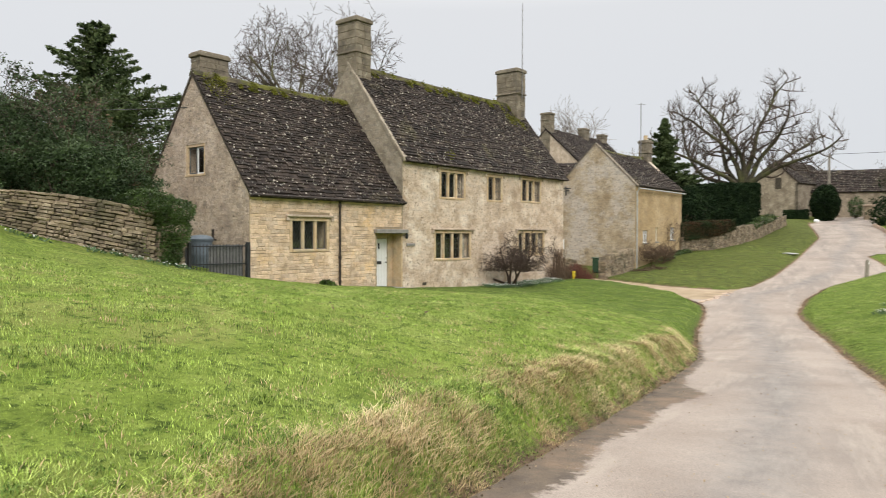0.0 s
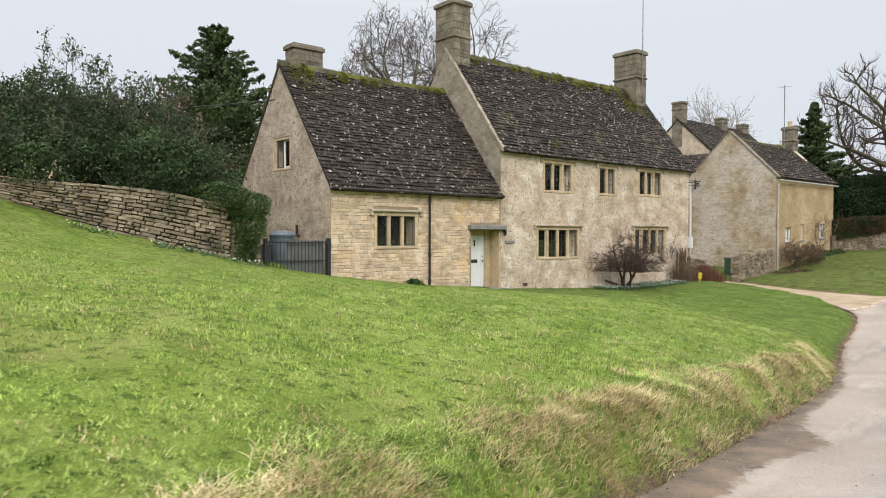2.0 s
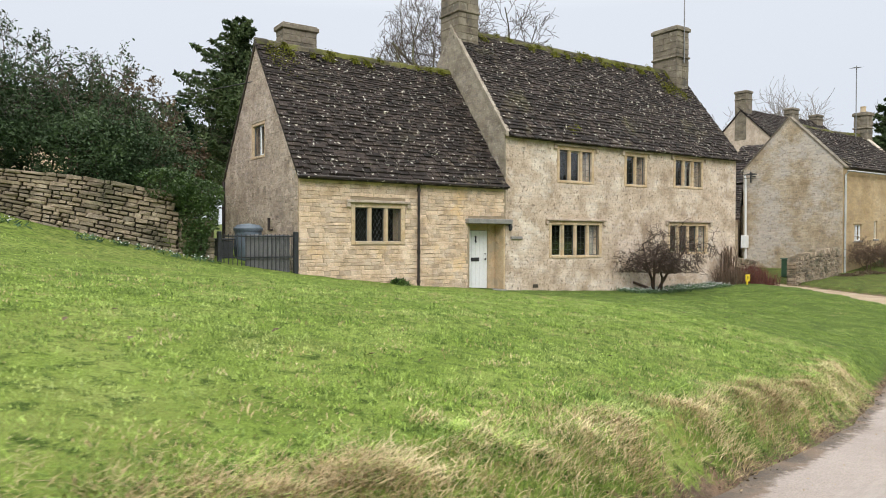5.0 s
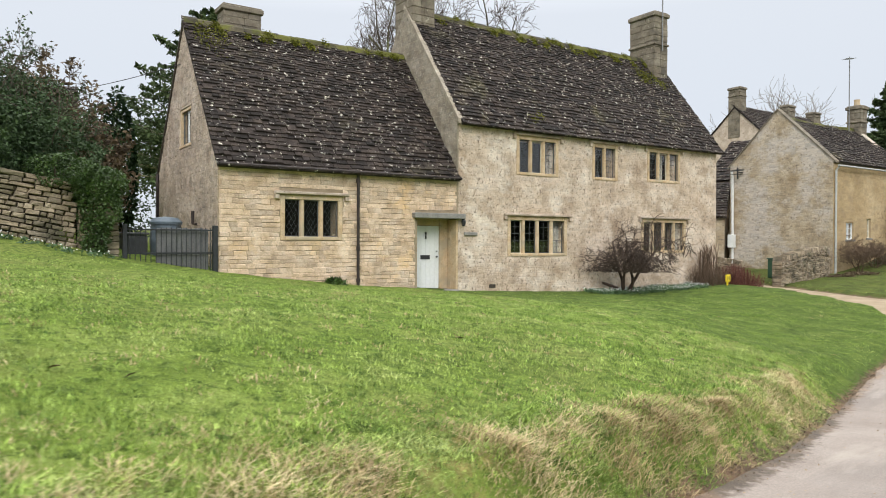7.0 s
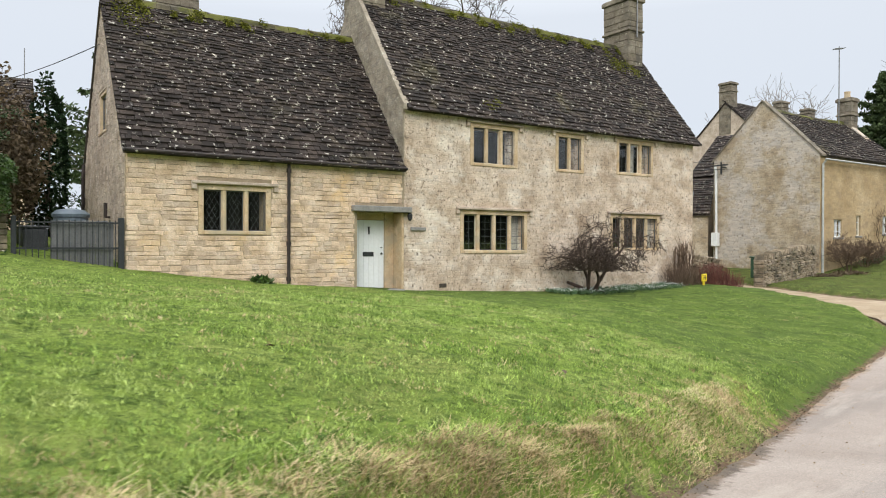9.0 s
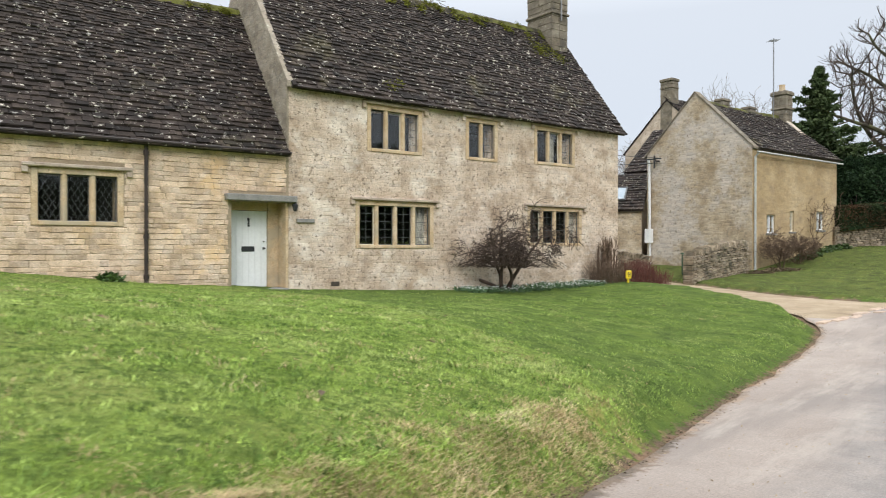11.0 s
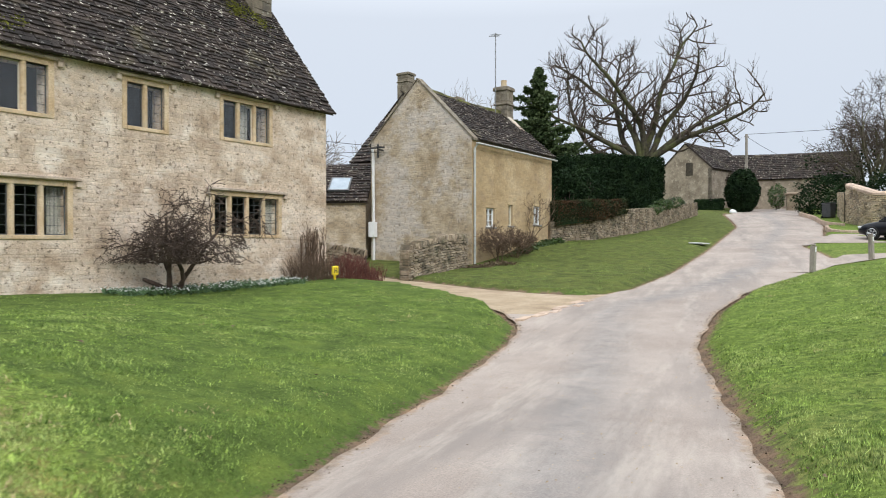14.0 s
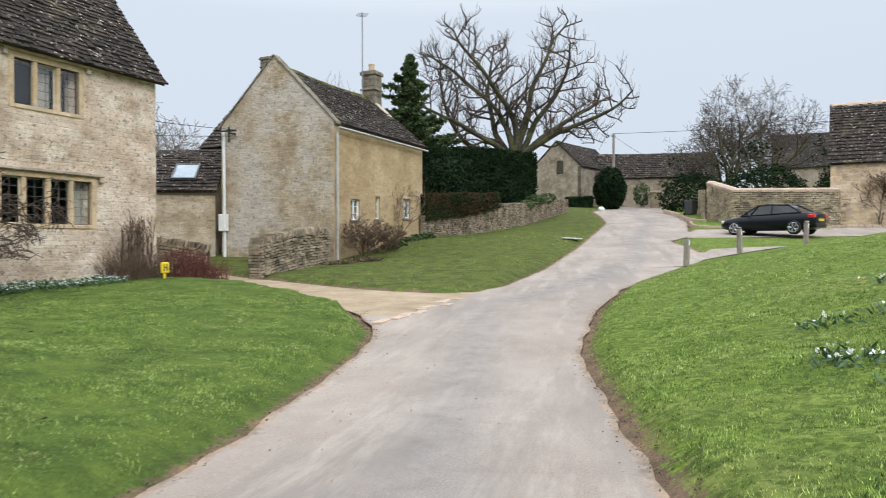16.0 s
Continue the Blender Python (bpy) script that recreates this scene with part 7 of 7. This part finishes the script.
bare_tree("bare_tree", (47.5, 69.0, 2.4), 10.5, 0.3, "wide bare tree behind the boundary wall", 96, (6, 5, 4, 3), trunk=0.2, limbs=7, spread=0.65, fan=1.3, twig_r=0.014, reach=0.68)
bare_tree("bare_tree", (53.0, 71.0, 2.4), 11.5, 0.32, "wide bare tree behind the boundary wall", 97, (6, 5, 4, 3), trunk=0.2, limbs=7, spread=0.65, fan=1.2, twig_r=0.014, reach=0.68)
far_h, far_r = gabled_house("far_house", pose(58, 76, 0, 0, 0, -40), 10, 7, 7.5, 11.0, 2.0, GABLE_STONE, "stone house half hidden behind bare trees")
bz = float(ground_z(40.0, 62.0))
wb = thing("wheelie_bin", pose(39.7, 62.6, bz + 0.02, 0, 0, 20), "black wheelie bin beside the wall", "bin")
bb = bmesh.new()
box(bb, -0.3, 0.3, -0.33, 0.33, 0.06, 1.0, bevel=0.03)
part("body", bb, GREY_BIN, wb)
part("lid", boxes((-0.33, 0.33, -0.38, 0.36, 1.003, 1.08), bevel=0.03), GREY_BIN, wb)
for sg in (-1, 1):
    part("wheel", tube(bmesh.new(), [(sg * 0.24, 0.3, 0.1), (sg * 0.31, 0.3, 0.1)], 0.1, 12), RUBBER, wb)
# buff kerb stones round the turning
kb_ = thing("kerb", Matrix.Identity(4), "low buff kerb stones edging the verge", "kerb", kind="structure")
for pts_ in (spline([xy(80, -6.3), xy(74, -6.6), xy(69, -6.6), xy(66.5, -7.4)], 8), spline([xy(65.3, -6.3), xy(62.3, -6.2), xy(61.3, -7.6), xy(61.0, -9.2)], 6), spline([xy(61.2, -12.6), xy(61.6, -15), xy(62.8, -20)], 8)):
    for p, q in zip(pts_, pts_[1:]):
        L_ = math.hypot(q[0] - p[0], q[1] - p[1])
        zk = float(road_z(sn(*p)[0]))
        ob = part("kerb_stone", boxes((0.01, L_ - 0.01, -0.08, 0.08, -0.1, 0.24), bevel=0.02), KERB, kb_)
        ob.matrix_basis = pose(*p, zk, 0, 0, math.degrees(math.atan2(q[1] - p[1], q[0] - p[0])))

# ---- beyond the boundary wall: another roof, yews, far trees ----
left_h, left_r = gabled_house("far_house", pose(-33.5, 27.5, 0, 0, 0, 44), 13.5, 7.0, 6.0, 9.2, 0.5, STONE_WARM, "stone house glimpsed over the garden hedge")
tile_roof(left_r, 13.5, 7.0, 6.0, 9.2, 60, 0.32, 0.22)
part("aerial_mast", tube(bmesh.new(), [(13.2, 3.5, 9.0), (13.2, 3.5, 11.0)], 0.025, 5), STEEL, left_h)
for x_, y_, h, seed in ((-13.9, 28.5, 5.3, 98), (-16.8, 27.8, 5.6, 99)):
    leafy("yew_column", [((x_, y_, 0.8 + h * 0.5), (0.62, 0.62, h * 0.55), 2600)], 0.12, LEAF_YEW, "narrow upright dark yew", "tree", seed, inner=0.7, rough=0.2)
# distant trees, bark and twigs both paled in colour to suggest haze
for i, (x_, y_, h) in enumerate(((16, 128, 21), (25.5, 133, 27), (34, 130, 20), (9, 132, 20), (64, 120, 15), (0, 90, 14), (-4, 80, 11))):
    bare_tree("far_tree", (x_, y_, 1.0), h, 0.4, "distant bare tree with winter haze painted into its pale colour", 100 + i, (6, 5, 4), trunk=0.25, limbs=6, spread=0.6, fan=0.8, twig_mat=TWIG_FAR, bark=TWIG_FAR, group="distant trees", twig_r=0.03, reach=0.62)


# unseen dark tree belt, added so lower windows reflect dark and upper ones sky
wood = thing("woodland", Matrix.Identity(4), "unseen dark tree belt added to darken the lower windows' reflections", "woodland", kind="stuff")
rg = np.random.default_rng(140)
wood_pts, wood_core = [], bmesh.new()
for deg_ in range(-28, 196, 4):
    a = radians(90 - 85 - deg_)
    r_w = 62 + 5 * math.sin(deg_ * 1.7)
    c = np.array([8 + r_w * math.cos(a), 10 + r_w * math.sin(a)])
    g, h = float(ground_z(*c)), 9.5 + 2.0 * math.sin(deg_ * 2.9)
    wood_pts.append(blob_points(rg, 300, np.array([c[0], c[1], g + h * 0.5]), np.array([4.6, 4.6, h * 0.55]), 0.75, 0.3))
    tube(wood_core, [(c[0], c[1], g - 1), (c[0], c[1], g + h * 0.35), (c[0], c[1], g + h * 0.85)], [3.6, 4.2, 2.2], 8)
# solid dark core that blocks the low sky between the leaves
part("trunks", wood_core, LEAF_YEW, wood)
v_, f_ = leaf_quads(rg, np.concatenate(wood_pts), 0.9, 0.3, 1.4)
mesh_part("leaves", v_, f_, LEAF_YEW, wood)


# ---- stones of the walls and tiles of the roofs ----
rng = random.Random(5)


def grown(o, e=0.135, top=0.22, foot=0.1):
    return (o[0] - e, o[1] + e, o[2] - foot, o[3] + top)


WARM = piece_meshes("warm_stone", 8, STONE_WARM, rng, 0.13, 0.13)
stones = coursed(rng, 0.02, 7.27, -0.9, 2.98, (0.08, 0.15), (0.13, 0.38), [grown(A_WIN), (5.78, 7.36, -0.6, 1.92)])
lay_pieces("stone", "stone_rest", stone_slots(rng, stones, 0.0, 0.03, 0.011), WARM, cottage.children[0], (5.0, 0, 0.8))
LIME = piece_meshes("limewashed_stone", 10, LIMEWASH, rng, 0.1, 0.2)
stones = coursed(rng, 7.36, 20.13, -1.2, 4.72, (0.06, 0.14), (0.1, 0.4), [grown(w_) for w_ in (W1, W2, W3, W4, W5)] + [(7.5, 8.1, 1.2, 1.36)])
lay_pieces("stone", "stone_rest", stone_slots(rng, stones, 0.0, 0.011, 0.003), LIME, cottage.children[1], (13.0, 0, 0.5))
RUBBLE = piece_meshes("rubble_stone", 8, GABLE_STONE, rng, 0.14, 0.14)
side = Matrix.Rotation(-math.pi / 2, 4, "Z")
gables = [c for c in cottage.children if c.name.startswith("gable_wall")]
stones = coursed(rng, -6.58, -0.02, -0.9, 7.3, (0.05, 0.105), (0.08, 0.22), [(-3.82, -2.53, 3.70, 4.88)], lambda u, z: z < A_EAVE - 0.08 + SLOPE * min(-u, 6.6 + u))
lay_pieces("stone", "stone_rest", [side @ m for m in stone_slots(rng, stones, -0.002, 0.026, 0.008)], RUBBLE, gables[0], (0, 1.5, 1.0))
stones = coursed(rng, -6.3, -0.02, 2.4, 8.9, (0.07, 0.13), (0.10, 0.30), [], lambda u, z: z < M_EAVE - 0.08 + SLOPE * min(-u, 6.36 + u))
lay_pieces("stone", "stone_rest", [Matrix.Translation((7.30, 0, 0)) @ side @ m for m in stone_slots(rng, stones, -0.002, 0.015, 0.004)], piece_meshes("parapet_stone", 6, PARAPET, rng, 0.09, 0.14), gables[1], (7.3, 0, 4.5), 120)
SECOND = piece_meshes("grey_gable_stone", 6, RENDER2, rng, 0.07, 0.14)
gables2 = [c for c in second.children if c.name.startswith("gable_wall")]
stones = coursed(rng, -D2 + 0.02, -0.02, -0.9, A2, (0.06, 0.12), (0.1, 0.34), [], lambda u, z: z < 4.8 + K2 * min(-u, D2 + 0.1 + u))
lay_pieces("stone", "stone_rest", [side @ m for m in stone_slots(rng, stones, -0.002, 0.014, 0.004)], SECOND, gables2[0], (0, 1.0, 1.0), 150)
OCH = piece_meshes("ochre_stone", 6, OCHRE2, rng, 0.06, 0.14)
stones = coursed(rng, 0.02, 7.68, -0.9, 4.72, (0.06, 0.12), (0.1, 0.32), [grown(x, 0.1, 0.12) for x in (X1, X2, X3)])
lay_pieces("stone", "stone_rest", stone_slots(rng, stones, 0.0, 0.012, 0.004), OCH, second.children[0], (1, 0, 1.0), 150)

stones = coursed(rng, 5.0, 10.08, -1.0, 2.3, (0.07, 0.13), (0.12, 0.36), [])
lay_pieces("stone", "stone_rest", stone_slots(rng, stones, 0.0, 0.014, 0.004), SECOND, wing.children[0], (9, 0, 1.0), 100)
TILES = piece_meshes("roof_tile", 9, TILE, rng, 0.035, 0.05)
OVER = 0.16
lay_pieces("tile", "tile_rest", roof_slots(rng, -0.09, 7.30, -OVER - 0.06, A_EAVE + 0.06 - OVER * SLOPE - 0.08, A_RIDGE_V, A_RIDGE_Z), TILES, annex_roof, (4, 0, 3.2))
lay_pieces("tile", "tile_rest", roof_slots(rng, 7.34, 20.36, -OVER - 0.06, M_EAVE + 0.06 - OVER * SLOPE - 0.08, M_RIDGE_V, M_RIDGE_Z), TILES, main_roof, (14, 0, 4.8))
lay_pieces("tile", "tile_rest", roof_slots(rng, 0.30, 7.85, -0.2, 4.82, R2, A2 - 0.33, 0.24, 0.14), TILES, second_roof, (2, 0, 4.8), 150)


# ---- grass: blades, denser near the lane ----
def blades(name, x, y, high, wide, mat, label, bend=0.5, lean=None, seed=1):
    """Bent blades of grass standing on the turf at x, y."""
    rg = np.random.default_rng(seed)
    k = len(x)
    z = ground_z(x, y) + bump_z(x, y)
    base = np.stack([x, y, z - 0.008], -1)
    a = rg.uniform(0, 2 * np.pi, k)
    side_ = np.stack([np.cos(a), np.sin(a), np.zeros(k)], -1)
    out = np.stack([-np.sin(a), np.cos(a), np.zeros(k)], -1) * rg.uniform(-bend, bend, (k, 1))
    if lean is not None:
        out = out + lean
    up = np.array([[0, 0, 1.0]])
    h, w = high[:, None], wide[:, None]
    if bend < 1.0:
        v = np.stack([base - side_ * w, base + side_ * w, base + (up * 0.85 + out) * h], 1).reshape(-1, 3)
        f = np.arange(3 * k).reshape(-1, 3)
    else:
        v = np.stack([base, base + (up * 0.45 + out * 0.3) * h - side_ * w * 1.15, base + (up * 0.45 + out * 0.3) * h + side_ * w * 1.15, base + (up * 0.85 + out) * h], 1).reshape(-1, 3)
        f = ((np.arange(k) * 4)[:, None] + np.array([[0, 2, 1, 1, 2, 3]])).reshape(-1, 3)
    ob = mesh_part(name, v, f, mat)
    return tagged(ob, label, "grass", kind="stuff")


def scatter(rg, count, s0, s1, n0, n1, power=1.0):
    return rg.uniform(s0, s1, count), n0 + (n1 - n0) * rg.uniform(0, 1, count) ** power


def fbm(x, y, f):
    return np.array([noise.fractal(Vector((p * f, q * f, 4.0)), 1.0, 2.0, 3) for p, q in zip(x, y)])


rg = np.random.default_rng(8)
sets = []
for count, s0, s1, n0, n1, power, h0, w0 in ((260000, 2.0, 22.0, 2.2, 8.5, 1.1, 0.034, 0.0029), (75000, 4.0, 36.0, 6.0, 15.5, 1.0, 0.034, 0.006), (150000, 18.0, 35.0, 2.8, 10.0, 1.0, 0.036, 0.0042), (60000, 19.0, 44.0, -9.0, 0.3, 1.0, 0.034, 0.007), (110000, 19.0, 32.0, -5.0, 0.3, 1.0, 0.032, 0.0045), (40000, 37.5, 58.0, 0.0, 11.0, 1.0, 0.035, 0.009)):
    s_, n_ = scatter(rg, count, s0, s1, n0, n1, power)
    x_, y_ = xy(s_, n_)
    ok = (n_ > left_edge(s_) + 0.12 + 0.2 * smooth((s_ - 17) / 4)) | (n_ < right_edge(s_) - 0.16 - 0.22 * rg.uniform(0, 1, count))
    hu = (x_ - HX) * math.cos(radians(HA)) + (y_ - HY) * math.sin(radians(HA))
    hv = -(x_ - HX) * math.sin(radians(HA)) + (y_ - HY) * math.cos(radians(HA))
    ok &= ~((hv > -0.05) & (hu > -3.2) & (hu < 24)) & (hv < 0.1)
    ok &= drive_part(s_, n_) < 0.15
    ok &= ~((s_ > 44) & (n_ < -1))
    x_, y_, s_, n_ = x_[ok], y_[ok], s_[ok], n_[ok]
    clump = fbm(x_, y_, 0.8)
    hgt = h0 * (1 + 0.9 * np.clip(clump, -0.6, 1.2)) * rg.uniform(0.5, 1.5, len(x_)) * np.where(n_ > 1, 1 - 0.15 * mown(s_, n_), 1)
    sets.append((x_, y_, hgt, w0 * rg.uniform(0.7, 1.4, len(x_))))
gx, gy, gh, gw_ = [np.concatenate([q[i] for q in sets]) for i in range(4)]
g_s, g_n = sn(gx, gy)
odds = np.where(g_n < 1.0, 0.8, np.where(g_s > 37.5, 0.93, np.maximum(0.8 * mown(g_s, g_n), 0.2 + 0.42 * smooth((g_s - 6 + 0.5 * g_n) / 12))))
green = rg.uniform(0, 1, len(gx)) < odds
blades("grass", gx[~green], gy[~green], gh[~green], gw_[~green], BLADE, "short tufted yellowish winter grass", 0.95)
blades("grass", gx[green], gy[green], gh[green], gw_[green], BLADE_LUSH, "short lush green winter grass", 0.9, seed=5)

for name_, mat_, label_, seed_, clumps, low_, high_ in (("grass_tufts", BLADE_LUSH, "longer dark green grass tufts", 2, 3000, 0.035, 0.08), ("grass_tufts", BLADE, "longer pale yellow-green grass tufts", 6, 4500, 0.03, 0.06), ("grass_tufts", STRAW, "short pale dead grass tufts", 7, 1500, 0.03, 0.07)):
    cx, cy, ch, cw = [], [], [], []
    for _ in range(clumps):
        s_ = rg.uniform(1.0, 36)
        n_ = left_edge(s_) + 0.3 + rg.uniform() ** 1.5 * 9
        if rg.uniform() < 0.25:
            s_, n_ = rg.uniform(20, 44), -0.9 - 8 * rg.uniform()
            if mat_ is not BLADE_LUSH and rg.uniform() < 0.93:
                continue
        elif mown(s_, n_) > 0.3 and rg.uniform() < (0.75 if mat_ is BLADE_LUSH else 0.97):
            continue
        m_ = 13
        x_, y_ = xy(s_ + rg.normal(0, 0.07, m_), n_ + rg.normal(0, 0.07, m_))
        u_, v_ = (x_[0] - HX) * math.cos(radians(HA)) + (y_[0] - HY) * math.sin(radians(HA)), -(x_[0] - HX) * math.sin(radians(HA)) + (y_[0] - HY) * math.cos(radians(HA))
        if v_ > -0.2 or drive_part(s_, n_) > 0.05:
            continue
        cx.append(x_), cy.append(y_)
        ch.append(rg.uniform(low_, high_) * rg.uniform(0.6, 1.3, m_)), cw.append(np.full(m_, 0.0033))
    blades(name_, np.concatenate(cx), np.concatenate(cy), np.concatenate(ch), np.concatenate(cw), mat_, label_, 1.1, seed=seed_)

# long grass hanging over the bank in big tussocks, dead and green
down = np.array([[AY * 0.24, -AX * 0.24, -0.22]])
for mat_, label_, seed_, count, low_, high_, spread_, mean_ in ((STRAW, "long straw-coloured dead grass on the bank", 3, 760, 0.07, 0.17, 0.08, 0.45), (STRAW, "pale matted dead grass behind the bank", 13, 170, 0.03, 0.07, 0.13, 0.95), (BLADE, "long pale green grass on the bank", 4, 360, 0.05, 0.12, 0.08, 0.65), (BLADE_LUSH, "dark green grass tussocks on the bank", 14, 260, 0.06, 0.14, 0.12, 0.65), (BLADE_LUSH, "short green grass at the foot of the bank", 15, 520, 0.04, 0.09, 0.09, 0.2)):
    cx, cy, ch, cw = [], [], [], []
    for _ in range(count):
        s_ = rg.uniform(0.5, 19.6)
        if noise.noise(Vector((s_ * 0.9, seed_ * 1.0, 0))) < -0.25:
            continue
        n_ = left_edge(s_) + np.clip(rg.normal(mean_, 0.2 if mean_ < 0.8 else 0.4), 0.14, 2.2)
        m_ = 66
        x_, y_ = xy(s_ + rg.normal(0, spread_, m_), n_ + rg.normal(0, spread_ * 0.8, m_))
        cx.append(x_), cy.append(y_)
        ch.append(rg.uniform(low_, high_) * (1.0 if s_ < 15 else 0.6) * rg.uniform(0.5, 1.25, m_)), cw.append(np.full(m_, 0.0023))
    blades("dry_grass" if mat_ is STRAW else "bank_grass", np.concatenate(cx), np.concatenate(cy), np.concatenate(ch), np.concatenate(cw), mat_, label_, 1.5, down, seed=seed_)


# ---- moss cushions on the roofs ----
def moss(parent, spots, eave, seed, count=90, size=0.05):
    """Cushions of moss lying on a roof slope: each spot is (u, v, spread)."""
    rg_ = np.random.default_rng(seed)
    pts = []
    for u, v, sp in spots:
        a, b = u + rg_.normal(0, sp * 1.5, count), v + rg_.normal(0, sp, count)
        pts.append(np.stack([a, b, eave + 0.06 + b * SLOPE + 0.07 + rg_.uniform(0, 0.03, count)], -1))
    v_, f_ = leaf_quads(rg_, np.concatenate(pts), size, 1.0, 1.2)
    mesh_part("moss", v_, f_, MOSS, parent, "yellow-green moss cushions", "stuff")


rng = random.Random(120)
moss(annex_roof, [(0.35, 2.85, 0.12), (0.6, 2.6, 0.14), (0.5, 3.05, 0.1), (0.9, 2.9, 0.12)] + [(rng.uniform(0.2, 7.2), rng.uniform(2.9, 3.2), 0.05) for _ in range(16)], A_EAVE, 121)
moss(main_roof, [(rng.uniform(8.3, 19.2), rng.uniform(2.75, 3.1), 0.06) for _ in range(30)] + [(rng.uniform(18.3, 19.9), rng.uniform(1.9, 2.6), 0.12) for _ in range(7)] + [(10.5, 0.15, 0.07), (10.9, 0.25, 0.06)], M_EAVE, 122)

# ---- litter along the lane's edges ----
rg = np.random.default_rng(130)
k = 6000
ls = rg.uniform(4, 48, k)
side_ = rg.uniform(0, 1, k) < 0.5
ln = np.where(side_, left_edge(ls) + rg.normal(0.1, 0.09, k), right_edge(ls) - rg.normal(0.14, 0.12, k))
lx, ly = xy(ls, ln)
lz = np.maximum(ground_z(lx, ly), road_z(ls) - 0.02) + 0.03
v_, f_ = leaf_quads(rg, np.stack([lx, ly, lz - 0.004], -1), 0.022, 2.0, 1.3)
tagged(mesh_part("leaf_litter", v_, f_, LEAF_BROWN), "small dead leaves and crumbs of soil along the lane", "litter", kind="stuff")
k = 1500
ls = rg.uniform(5, 45, k)
ln = left_edge(ls) + (right_edge(ls) - left_edge(ls)) * rg.uniform(0.02, 0.98, k)
lx, ly = xy(ls, ln)
frac = (left_edge(ls) - ln) / (left_edge(ls) - right_edge(ls))
v_, f_ = leaf_quads(rg, np.stack([lx, ly, road_z(ls) + 0.03 * (1 - (2 * frac - 1) ** 2) + 0.012], -1), 0.02, 2.5, 1.2)
tagged(mesh_part("grit", v_, f_, GRAVEL), "loose grit and small stones on the lane", "gravel", kind="stuff")

# broken edging stones where the drive meets the lane, and patched asphalt
rng = random.Random(131)
for i in range(9):
    s_, n_ = 33.2 + i * 0.42 + rng.uniform(-0.1, 0.1), 3.75 - i * 0.10 + rng.uniform(-0.15, 0.15)
    x_, y_ = xy(s_, n_)
    eb = bmesh.new()
    box(eb, -0.28, 0.28, -0.1, 0.1, -0.05, 0.03, bevel=0.015)
    for vt in eb.verts:
        vt.co *= 1 + 0.12 * noise.noise(vt.co * 6 + Vector((i, 0, 0)))
    ob = part("edging_stone", eb, KERB)
    ob.matrix_world = pose(x_, y_, float(road_z(s_)) + 0.012, rng.uniform(-3, 3), rng.uniform(-3, 3), 60 + rng.uniform(-15, 15))
    tagged(ob, "worn pale edging stone sunk flush at the drive's mouth", "edging stone", "edging stones at the drive")
